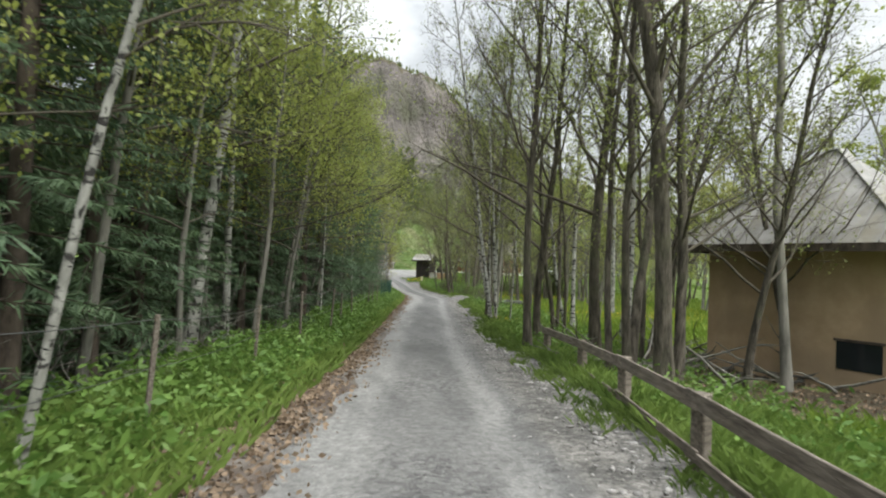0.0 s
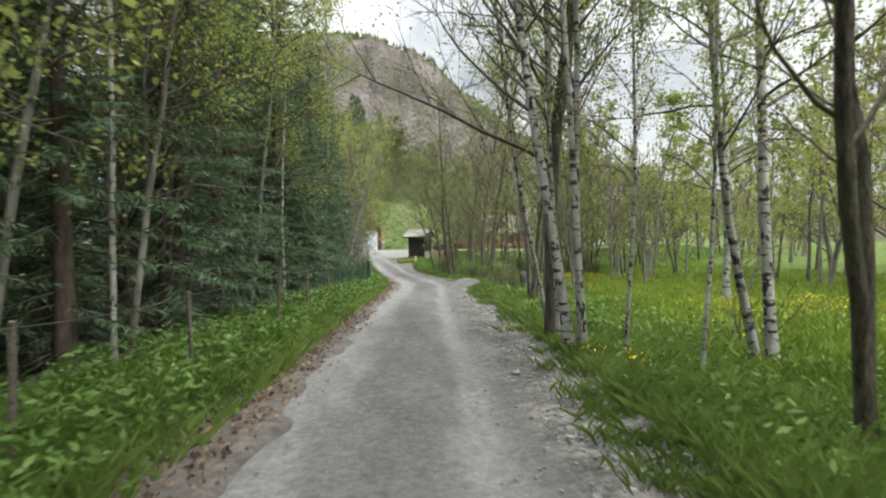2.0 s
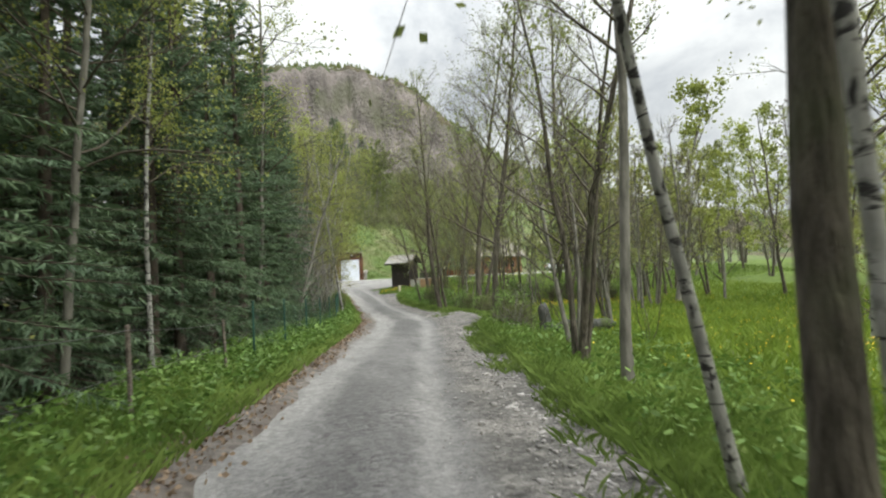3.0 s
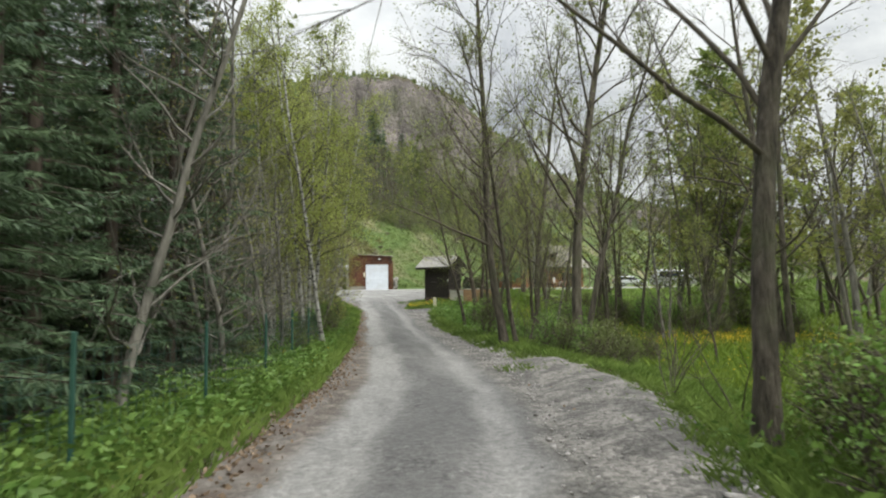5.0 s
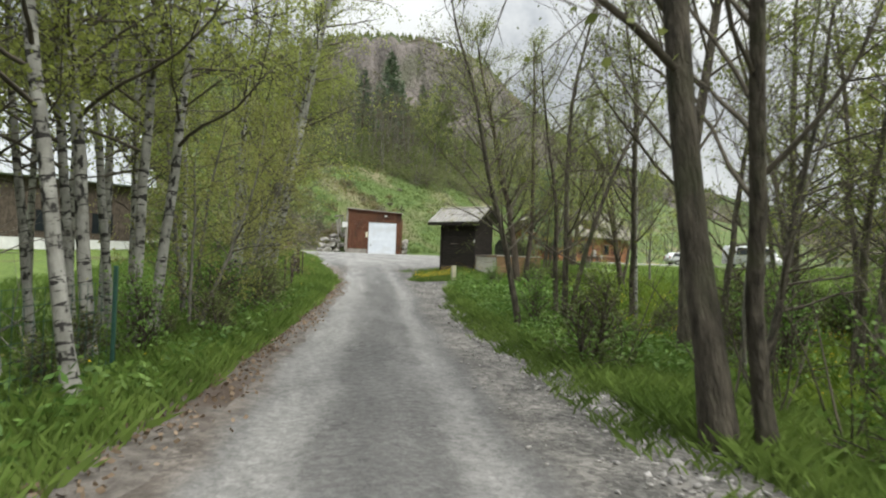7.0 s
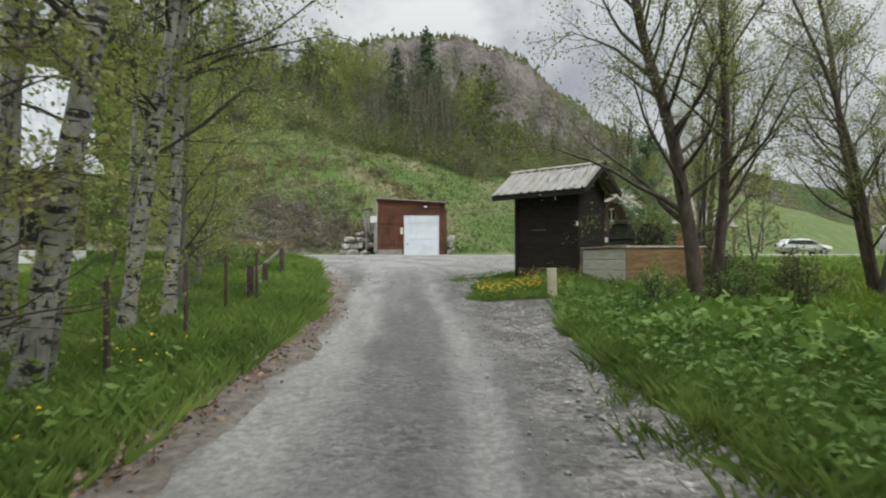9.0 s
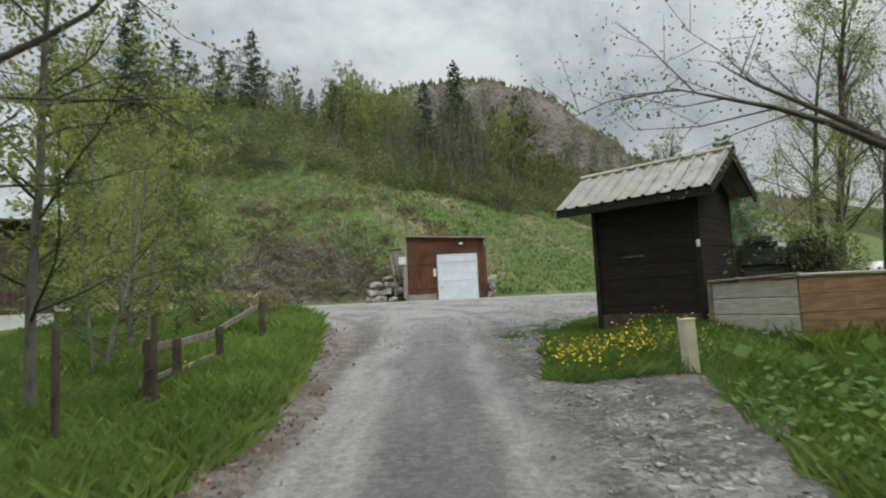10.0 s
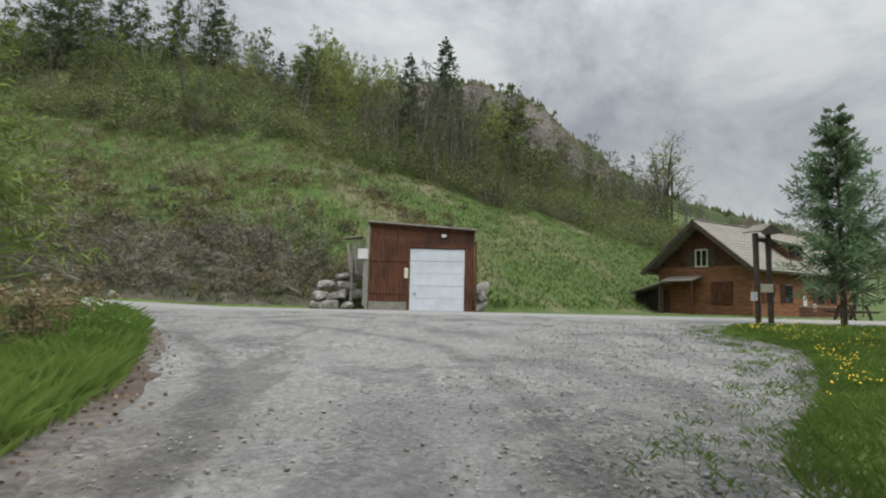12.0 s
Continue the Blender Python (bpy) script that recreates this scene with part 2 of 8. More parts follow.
M_ROCK = material("cliff_rock", (0.085, 0.075, 0.070), (0.235, 0.205, 0.192), 0.03, 0.95, 1.0, (1, 1, 0.8), 7, 0.34, 0.68, third=(0.10, 0.10, 0.07), third_scale=0.012, third_at=(0.5, 0.62), bump_dist=5.0)
M_SCREE = material("wooded_slope", (0.055, 0.05, 0.03), (0.13, 0.11, 0.07), 0.06, 0.95, 1.0, (1, 1, 1), 6, third=(0.06, 0.085, 0.03), third_scale=0.02, third_at=(0.45, 0.6), bump_dist=3.0)
M_HILL = material("hill_grass", (0.046, 0.080, 0.018), (0.108, 0.150, 0.04), 1.2, 0.95, 0.8, fine=8, third=(0.17, 0.155, 0.085), third_scale=0.14, third_at=(0.52, 0.68), bump_dist=0.1)
M_EARTH = material("bare_earth", (0.055, 0.047, 0.038), (0.14, 0.122, 0.10), 1.5, 0.95, 0.9, fine=6, bump_dist=0.08)
M_BARK = material("grey_bark", (0.038, 0.032, 0.025), (0.165, 0.143, 0.112), 11, 0.9, 1.0, (1, 1, 0.22), 3, 0.36, 0.68, tint=0.15, third=(0.085, 0.09, 0.05), third_scale=1.6, third_at=(0.5, 0.72), bump_dist=0.05)
M_PALEBARK = material("pale_bark", (0.10, 0.095, 0.08), (0.24, 0.225, 0.195), 9, 0.9, 0.7, (1, 1, 0.25), 3, tint=0.15)
M_TWIG = material("dark_twigs", (0.065, 0.056, 0.043), (0.13, 0.112, 0.085), 9, 0.9, 0)
M_SPRUCEBARK = material("spruce_bark", (0.045, 0.035, 0.028), (0.12, 0.095, 0.075), 8, 0.95, 0.8, (1, 1, 0.4), 3)
M_NEEDLE = material("spruce_needles", (0.066, 0.108, 0.062), (0.142, 0.208, 0.104), 1.2, 0.6, 0, tint=0.35, through_light=0.2)
M_NEEDLE_FRESH = material("fresh_spruce_needles", (0.10, 0.165, 0.09), (0.205, 0.29, 0.155), 1.2, 0.6, 0, tint=0.3, through_light=0.4)
M_LARCH = material("larch_needles", (0.125, 0.18, 0.04), (0.235, 0.295, 0.08), 1.2, 0.6, 0, tint=0.3, through_light=0.35)
M_LEAF = material("fresh_leaves", (0.19, 0.23, 0.052), (0.365, 0.395, 0.11), 1.0, 0.5, 0, tint=0.35, through_light=0.55)
M_LEAF_ALDER = material("young_leaves", (0.155, 0.19, 0.050), (0.31, 0.34, 0.105), 1.0, 0.5, 0, tint=0.35, through_light=0.5)
M_CATKIN = material("olive_catkin_leaves", (0.20, 0.215, 0.06), (0.37, 0.37, 0.125), 1.0, 0.6, 0, tint=0.3, through_light=0.5)
M_SHRUB = material("bare_shrub_twigs", (0.098, 0.092, 0.064), (0.22, 0.204, 0.142), 0.3, 0.9, 0, tint=0.3, through_light=0.3)
M_SHRUBGREEN = material("shrub_leaves", (0.089, 0.113, 0.036), (0.195, 0.222, 0.075), 0.3, 0.7, 0, tint=0.35, through_light=0.3)
M_YELLOW = material("dandelion_yellow", (0.65, 0.42, 0.01), (0.85, 0.62, 0.03), 3, 0.6, 0, tint=0.15)
M_WOOD = material("weathered_wood", (0.14, 0.115, 0.095), (0.32, 0.28, 0.235), 5, 0.85, 0.5, (6, 6, 0.6), 4, tint=0.12)
M_OLDWOOD = material("old_brown_board", (0.085, 0.07, 0.055), (0.235, 0.20, 0.165), 5, 0.85, 0.6, (0.7, 6, 6), 4, tint=0.2)
M_STUMP = material("rotten_grey_wood", (0.03, 0.031, 0.029), (0.11, 0.11, 0.10), 8, 0.95, 1.0, (1, 1, 0.3), 3, third=(0.06, 0.075, 0.03), third_scale=2.0, bump_dist=0.05)
M_GREYWOOD = material("grey_board", (0.17, 0.16, 0.14), (0.36, 0.335, 0.30), 5, 0.85, 0.5, (0.7, 6, 6), 4, tint=0.15)
M_REDWOOD = material("stained_redbrown_boards", (0.052, 0.022, 0.013), (0.155, 0.064, 0.034), 3, 0.75, 0.4, (5, 5, 0.5), 5, tint=0.18, third=(0.045, 0.022, 0.014), third_scale=0.8, third_at=(0.52, 0.68))
M_ORANGEWOOD = material("honey_brown_boards", (0.145, 0.064, 0.032), (0.30, 0.142, 0.073), 3, 0.7, 0.4, (0.6, 0.6, 5), 5, tint=0.2)
M_DARKWOOD = material("dark_tarred_boards", (0.013, 0.0105, 0.009), (0.034, 0.027, 0.022), 4, 0.85, 0.5, (0.8, 0.8, 6), 4, tint=0.15)
M_ROOFMETAL = material("ribbed_grey_metal", (0.20, 0.19, 0.175), (0.33, 0.315, 0.295), 2.5, 0.5, 0.15, (1, 1, 1), 6, metal=0.25, third=(0.23, 0.205, 0.15), third_scale=1.1, third_at=(0.5, 0.72))
M_MOSSMETAL = material("mossy_ridge_metal", (0.20, 0.195, 0.13), (0.34, 0.33, 0.25), 5, 0.7, 0.3)
M_SHINGLE = material("weathered_shingles", (0.17, 0.155, 0.13), (0.30, 0.275, 0.235), 3, 0.9, 0.6, (0.8, 3, 1), 5, tint=0.15)
M_WHITEDOOR = material("white_door_paint", (0.56, 0.60, 0.66), (0.66, 0.70, 0.76), 2, 0.45, 0.1, third=(0.56, 0.59, 0.63), third_scale=1.2)
M_WHITE = material("white_plaster", (0.55, 0.55, 0.54), (0.72, 0.72, 0.71), 2, 0.85, 0.3)
M_PLASTER = material("tan_plaster", (0.40, 0.285, 0.175), (0.52, 0.385, 0.25), 1.6, 0.9, 0.3, fine=20, third=(0.36, 0.265, 0.175), third_scale=0.5)
M_CREAM = material("cream_paint", (0.56, 0.52, 0.37), (0.72, 0.68, 0.52), 4, 0.7, 0.2)
M_CONCRETE = material("pale_concrete", (0.30, 0.285, 0.265), (0.46, 0.44, 0.41), 3, 0.9, 0.5)
M_CARWHITE = material("white_car_paint", (0.60, 0.61, 0.62), (0.68, 0.69, 0.70), 1, 0.25, 0)
M_RUBBER = material("black_rubber", (0.012, 0.012, 0.012), (0.03, 0.03, 0.03), 6, 0.8, 0.2)
M_RIM = material("silver_rim", (0.4, 0.4, 0.41), (0.5, 0.5, 0.51), 3, 0.35, 0, metal=0.8)
M_GLASS = material("dark_window_glass", (0.012, 0.015, 0.018), (0.02, 0.024, 0.028), 1, 0.06, 0)
M_REDLAMP = material("red_lamp_glass", (0.25, 0.01, 0.01), (0.35, 0.02, 0.02), 3, 0.2, 0)
M_WIRE = material("galvanised_wire", (0.10, 0.10, 0.10), (0.2, 0.2, 0.2), 3, 0.5, 0, metal=0.6)
M_METALWHITE = material("pale_metal_roofing", (0.26, 0.275, 0.29), (0.38, 0.395, 0.41), 1.5, 0.45, 0.1, metal=0.1)
M_DARKPLASTIC = material("black_plastic", (0.012, 0.013, 0.013), (0.03, 0.03, 0.03), 3, 0.5, 0.1)
M_HILLNEEDLE = material("hill_spruce_needles", (0.055, 0.085, 0.05), (0.12, 0.165, 0.09), 0.6, 0.6, 0, tint=0.3, through_light=0.25)
M_PALEROAD = material("pale_worn_asphalt", (0.21, 0.203, 0.195), (0.33, 0.32, 0.305), 6, 0.92, 0.6, fine=5, third=(0.22, 0.21, 0.20), third_scale=0.8, third_at=(0.5, 0.72))
M_TARP = material("mossy_dark_boards", (0.022, 0.027, 0.020), (0.065, 0.070, 0.052), 4, 0.95, 0.6, (0.8, 5, 5), 4, tint=0.25)
M_SLOPE = material("slope_grass_blades", (0.056, 0.092, 0.017), (0.122, 0.164, 0.036), 0.35, 0.6, 0, tint=0.3, through_light=0.3)
M_PALEBOARD = material("pale_grey_board", (0.38, 0.36, 0.32), (0.62, 0.59, 0.53), 5, 0.85, 0.5, (0.7, 6, 6), 4, tint=0.12)
M_UMBEL = material("pale_flower_heads", (0.55, 0.55, 0.42), (0.75, 0.75, 0.62), 6, 0.8, 0, tint=0.2, through_light=0.3)
M_RUSSET = material("russet_dead_stems", (0.14, 0.11, 0.055), (0.28, 0.225, 0.125), 2, 0.8, 0, tint=0.3, through_light=0.2)
M_WALLSTONE = material("wall_boulders", (0.18, 0.17, 0.155), (0.46, 0.44, 0.405), 5, 0.9, 0.8, third=(0.12, 0.12, 0.085), third_scale=2.2, third_at=(0.48, 0.65), tint=0.3)
M_PALESHRUB = material("pale_dry_twigs", (0.24, 0.225, 0.155), (0.42, 0.40, 0.29), 1.0, 0.9, 0, tint=0.25, through_light=0.25)
M_BANKTWIG = material("bleached_brushwood", (0.105, 0.096, 0.076), (0.29, 0.268, 0.22), 1.0, 0.9, 0, tint=0.35, through_light=0.15)
M_TANBOARD = material("tan_brown_boards", (0.15, 0.09, 0.048), (0.31, 0.20, 0.115), 3, 0.75, 0.4, (0.6, 0.6, 5), 5, tint=0.2)


# ---- mesh helpers ----


def smooth_step(a, b, x):
    s = np.clip((np.asarray(x, float) - a) / (b - a), 0, 1)
    return s * s * (3 - 2 * s)


def raw_mesh(name, verts, loops, sizes, mats, smooth=False, index=None):
    """A mesh from flat arrays: vertices (n, 3), corner indices, corners per face."""
    me = bpy.data.meshes.new(name)
    verts, loops, sizes = np.asarray(verts, np.float32).reshape(-1, 3), np.asarray(loops, np.int32).ravel(), np.asarray(sizes, np.int32)
    me.vertices.add(len(verts))
    me.vertices.foreach_set("co", verts.ravel())
    me.loops.add(len(loops))
    me.loops.foreach_set("vertex_index", loops)
    me.polygons.add(len(sizes))
    starts = np.concatenate([[0], np.cumsum(sizes)[:-1]]).astype(np.int32)
    me.polygons.foreach_set("loop_start", starts)
    if smooth:
        me.polygons.foreach_set("use_smooth", np.ones(len(sizes), bool))
    for m in mats if isinstance(mats, (list, tuple)) else [mats]:
        me.materials.append(m)
    if index is not None:
        me.polygons.foreach_set("material_index", np.asarray(index, np.int32))
    me.update(calc_edges=True)
    me.validate()
    return me


def quad_mesh(name, quads, mat):
    q = np.asarray(quads).reshape(-1, 4, 3)
    return raw_mesh(name, q, np.arange(len(q) * 4), np.full(len(q), 4), mat)


def tri_mesh(name, tris, mat):
    q = np.asarray(tris).reshape(-1, 3, 3)
    return raw_mesh(name, q, np.arange(len(q) * 3), np.full(len(q), 3), mat)


def grid_mesh(name, pts, mats, index=None, smooth=True):
    """A sheet from an array of points (rows, columns, 3)."""
    r, c = pts.shape[:2]
    i = np.arange(r * c).reshape(r, c)
    f = np.stack([i[:-1, :-1], i[:-1, 1:], i[1:, 1:], i[1:, :-1]], -1).reshape(-1, 4)
    return raw_mesh(name, pts.reshape(-1, 3), f, np.full(len(f), 4), mats, smooth, index)


def part(name, bm, mat, parent=None, label="", smooth=False):
    me = bpy.data.meshes.new(name)
    bm.to_mesh(me)
    bm.free()
    me.materials.append(mat)
    if smooth:
        me.polygons.foreach_set("use_smooth", np.ones(len(me.polygons), bool))
    return hang(name, me, parent, label)


def hang(name, me, parent=None, label=""):
    ob = new(name, me)
    if parent:
        ob.parent = parent
    if label:
        tagged(ob, label)
    return ob


def box(bm, x0, x1, y0, y1, z0, z1, bevel=0.0, m=None):
    """Adds a block, its edges bevelled, turned by m."""
    made = bmesh.ops.create_cube(bm, size=1.0)["verts"]
    mid = Vector(((x0 + x1) / 2, (y0 + y1) / 2, (z0 + z1) / 2))
    for v in made:
        v.co = Vector((v.co.x * (x1 - x0), v.co.y * (y1 - y0), v.co.z * (z1 - z0))) + mid
    if bevel:
        edges = list({e for v in made for e in v.link_edges})
        got = bmesh.ops.bevel(bm, geom=edges, offset=bevel, segments=1, affect="EDGES", clamp_overlap=True)
        made = list({v for f in got["faces"] for v in f.verts} | {v for v in made if v.is_valid})
    if m is not None:
        bmesh.ops.transform(bm, matrix=m, verts=[v for v in made if v.is_valid])
    return made


def block(x0, x1, y0, y1, z0, z1, bevel=0.006, m=None):
    bm = bmesh.new()
    box(bm, x0, x1, y0, y1, z0, z1, bevel, m)
    return bm


def prism(pts, y0, y1):
    """A block with the outline pts (x, z), from y0 to y1."""
    bm = bmesh.new()
    a = [bm.verts.new((x, y0, z)) for x, z in pts]
    b = [bm.verts.new((x, y1, z)) for x, z in pts]
    n = len(pts)
    bm.faces.new(a)
    bm.faces.new(b[::-1])
    for i in range(n):
        bm.faces.new((a[i], b[i], b[(i + 1) % n], a[(i + 1) % n]))
    bmesh.ops.recalc_face_normals(bm, faces=bm.faces[:])
    return bm


def slab(corners, thick):
    """A plate over four corners, thick along its normal downwards."""
    bm = bmesh.new()
    c = [Vector(p) for p in corners]
    nrm = (c[1] - c[0]).cross(c[3] - c[0]).normalized()
    if nrm.z < 0:
        nrm = -nrm
    a = [bm.verts.new(p) for p in c]
    b = [bm.verts.new(p - nrm * thick) for p in c]
    bm.faces.new(a)
    bm.faces.new(b[::-1])
    for i in range(4):
        bm.faces.new((a[i], b[i], b[(i + 1) % 4], a[(i + 1) % 4]))
    bmesh.ops.recalc_face_normals(bm, faces=bm.faces[:])
    return bm


def empty(name, m, label, category, group="", kind=""):
    ob = new(name)
    ob.empty_display_size = 0.1
    ob.matrix_world = m
    return tagged(ob, label, category, group, kind)


class Tubes:
    """Tapered limbs gathered into one mesh."""

    def __init__(self):
        self.v, self.f, self.n = [], [], 0

    def add(self, pts, rad, sides=6):
        pts, rad = np.asarray(pts, float), np.asarray(rad, float)
        k = len(pts)
        tan = np.gradient(pts, axis=0)
        tan /= np.linalg.norm(tan, axis=1, keepdims=True) + 1e-9
        ref = np.array([0.31, 0.95, 0.05]) if abs(tan[0][1]) < 0.8 else np.array([0.95, 0.1, 0.3])
        a = np.cross(tan, ref)
        a /= np.linalg.norm(a, axis=1, keepdims=True) + 1e-9
        b = np.cross(tan, a)
        ang = np.arange(sides) * 2 * np.pi / sides
        ring = pts[:, None] + rad[:, None, None] * (np.cos(ang)[None, :, None] * a[:, None] + np.sin(ang)[None, :, None] * b[:, None])
        i = self.n + np.arange(k * sides).reshape(k, sides)
        j = np.roll(i, -1, axis=1)
        self.f.append(np.stack([i[:-1], j[:-1], j[1:], i[1:]], -1).reshape(-1, 4))
        self.v.append(ring.reshape(-1, 3))
        self.n += k * sides

    def mesh(self, name, mat):
        f = np.concatenate(self.f)
        return raw_mesh(name, np.concatenate(self.v), f, np.full(len(f), 4), mat, True)


def unit(v):
    return v / (np.linalg.norm(v, axis=-1, keepdims=True) + 1e-9)


def leaf_quads(at, size, r, flat=0.0, aspect=0.62):
    """A rhombic leaf at each point, at a random tilt; flat draws them towards the horizontal."""
    n = len(at)
    a = r.normal(size=(n, 3))
    a[:, 2] *= 1 - flat
    a = unit(a)
    b = unit(np.cross(a, unit(r.normal(size=(n, 3)) * (1, 1, 1 - flat * 0.8))))
    s = (size * r.uniform(0.6, 1.35, n))[:, None]
    return np.stack([at - a * s * 0.5, at + b * s * 0.5 * aspect, at + a * s * 0.5, at - b * s * 0.5 * aspect], 1)


def blades(at, height, width, r, lean=0.35):
    """A bent blade of grass at each point: two triangles."""
    n = len(at)
    ang = r.uniform(0, 2 * np.pi, n)
    side = np.stack([np.cos(ang), np.sin(ang), np.zeros(n)], 1)
    h = height * r.uniform(0.55, 1.4, n)
    w = (width * r.uniform(0.6, 1.4, n))[:, None]
    off = np.stack([r.normal(0, lean, n), r.normal(0, lean, n), np.ones(n)], 1)
    tip = at + off * h[:, None]
    mid = at + (off * (0.5, 0.5, 1)) * h[:, None] * 0.55
    q = np.stack([at - side * w * 0.5, at + side * w * 0.5, mid + side * w * 0.35, tip], 1)
    return q


# ---- the lie of the land ----
ROAD_Z = [(-400, 1.5), (-108, -0.15), (-94, -0.42), (-85, -0.75), (-70, -0.95), (-60, -1.32), (-50, -1.50), (-40, -1.53), (-33, -1.33),
          (-26, -0.97), (-20, -0.68), (-15, -0.42), (-8, -0.10), (-2, 0.0), (900, 0.0)]
EDGE_L = [(-400, -60), (-108, -11.9), (-95, -9.45), (-85, -7.6), (-77, -6.15), (-69, -4.65), (-61, -3.3), (-55, -2.4), (-47, -1.85), (-36, -1.4), (-30, -1.2),
          (-25, -1.85), (-22, -2.4), (-19.5, -2.85), (-15.2, -4.4), (-11.5, -6.4), (-9.0, -9.5), (-7.2, -18), (-6.6, -70), (0.35, -70)]
EDGE_R = [(-400, -52), (-108, -8.8), (-96, -6.4), (-87, -4.95), (-80.5, -3.6), (-70, -1.55), (-62, 0.3), (-56, 1.6), (-51.5, 1.95), (-38, 1.9), (-32, 2.15),
          (-25, 2.3), (-22, 2.9), (-18.9, 5.6), (-15, 8.0), (-11.4, 8.2), (-7.6, 10.5), (-6.9, 22), (-6.6, 70), (0.35, 70)]


def knots(table, y):
    return np.interp(y, [k[0] for k in table], [k[1] for k in table])


def edge_l(y):
    return sum(knots(EDGE_L, y + o) for o in (-0.8, 0, 0.8)) / 3


def edge_r(y):
    return sum(knots(EDGE_R, y + o) for o in (-0.8, 0, 0.8)) / 3


def road_z(y):
    return sum(knots(ROAD_Z, y + o) for o in (-3, -1.5, 0, 1.5, 3)) / 5


def wave(x, y, s=1.0, seed=0.0):
    """Gentle unevenness, about one metre across at s = 1."""
    return (np.sin(x * 1.7 * s + seed) * np.cos(y * 1.3 * s + 1.7 * seed) + 0.6 * np.sin(x * 3.1 * s + y * 2.3 * s + seed)
            + 0.4 * np.cos(x * 5.3 * s - y * 4.1 * s + 2 * seed)) / 2


def hill_rise(x, y):
    """How far up the hillside behind the cross road a place lies."""
    d = np.minimum(-0.7 * (x - 6) + 0.714 * (y - 3), (y - 0.9) * 1.25)
    d = 0.5 * (d + np.sqrt(d * d + 0.6))
    d = d - 0.39 * np.exp(-d)
    z = 0.55 * np.maximum(d, 0)
    return np.where(z > 28, 28 + (z - 28) * 0.3, z)


def ground_z(x, y):
    x, y = np.asarray(x, float), np.asarray(y, float)
    z = road_z(y)
    l, r = edge_l(y), edge_r(y)
    dl, dr = np.maximum(l - x, 0), np.maximum(x - r, 0)
    upper = smooth_step(-46, -34, y)
    z = z + 0.10 * smooth_step(0.1, 0.8, dl) - 0.40 * smooth_step(1.4, 4.5, dl) * (1 - upper)
    z = z - 0.30 * smooth_step(0.5, 3.5, dr) * (1 - upper) + 0.06 * smooth_step(0.0, 0.5, dr)
    z = z + 0.42 * smooth_step(0.55, 2.0, dr) * smooth_step(-29.0, -25.5, y) * (1 - smooth_step(-22, -17, y)) * (1 - smooth_step(8, 14, dr))
    z = z + 1.2 * smooth_step(12, 34, dr) * smooth_step(-75, -30, y) * (1 - smooth_step(-24, -8, y))
    z = z + 0.035 * np.clip(-8 - x, 0, 60) * smooth_step(-14, -6, y)
    z = z + hill_rise(x, y)
    lift = smooth_step(0.2, 1.5, np.maximum(dl, dr)) + smooth_step(0.6, 3, y)
    far = smooth_step(14, 60, np.maximum(dl, dr))
    z = z + np.minimum(lift, 1) * (0.05 * wave(x, y) + 0.35 * far * wave(x, y, 0.12, 2.0) + 0.25 * smooth_step(4, 12, hill_rise(x, y)) * wave(x, y, 0.45, 5.0))
    return z


def in_yard(x, y):
    """The bare ground under the trees between the plank fence and the house."""
    return (x > edge_r(y) + 1.3) & (x < 7) & (y > -94) & (y < -85.6 - 0.35 * x)


def in_pocket(x, y):
    """Bare gravel between the damp verge and the flower bed before the hut."""
    return (y > -36) & (y < -28.75) & (x < np.interp(y, [-36, -35.2, -32.2, -29.6, -28.7], [1.9, 2.15, 2.6, 3.2, 3.55]) + 0.12 * wave(x, y, 2.2, 5.0))


def spread(lo, hi, near_lo, near_hi, step):
    """Grid lines, close together from near_lo to near_hi and wider and wider outside."""
    mid = np.arange(near_lo, near_hi + step / 2, step)
    up, down = [], []
    s, p = step, near_hi
    while p < hi:
        s *= 1.13
        p += s
        up.append(min(p, hi))
    s, p = step, near_lo
    while p > lo:
        s *= 1.13
        p -= s
        down.append(max(p, lo))
    return np.array(down[::-1] + list(mid) + up)


def build_ground():
    gx, gy = spread(-3000, 3000, -24, 26, 0.5), spread(-3000, 3000, -106, 26, 0.5)
    X, Y = np.meshgrid(gx, gy)
    Z = ground_z(X, Y)
    inside = (X > edge_l(Y) - 0.05) & (X < edge_r(Y) + 0.05) & (Y < 0.3)
    Z = Z - 0.07 * inside
    xm, ym = (X[:-1, :-1] + X[1:, 1:]) / 2, (Y[:-1, :-1] + Y[1:, 1:]) / 2
    idx = np.zeros(xm.shape, int)
    deep = edge_l(ym) - xm
    idx[(deep > 3.2 + 0.5 * wave(xm, ym)) & (deep < 17 + 2.5 * wave(xm, ym, 0.3)) & (ym < -50.5 + 1.5 * wave(xm, ym, 0.4)) & (ym > -125)] = 1
    idx[ym > 0.8] = 2
    bank = (ym > 0.8) & (hill_rise(xm, ym) < (2.3 + 1.9 * smooth_step(-5, -8, xm) * smooth_step(-24, -16, xm)) + 0.9 * wave(xm, ym, 0.5)) & (xm < -2.5)
    idx[bank] = 3
    idx[(np.abs(xm) > 45) & (ym < 0)] = 0
    yard = in_yard(xm, ym) & (wave(xm, ym, 0.9) > -0.55)
    idx[yard] = 1
    ob = new("ground", grid_mesh("ground", np.stack([X, Y, Z], -1), [M_GRASS, M_FLOOR, M_HILL, M_EARTH], idx.ravel()))
    tagged(ob, "uneven grassy ground rising to a hillside behind the cross road", "ground", kind="structure")


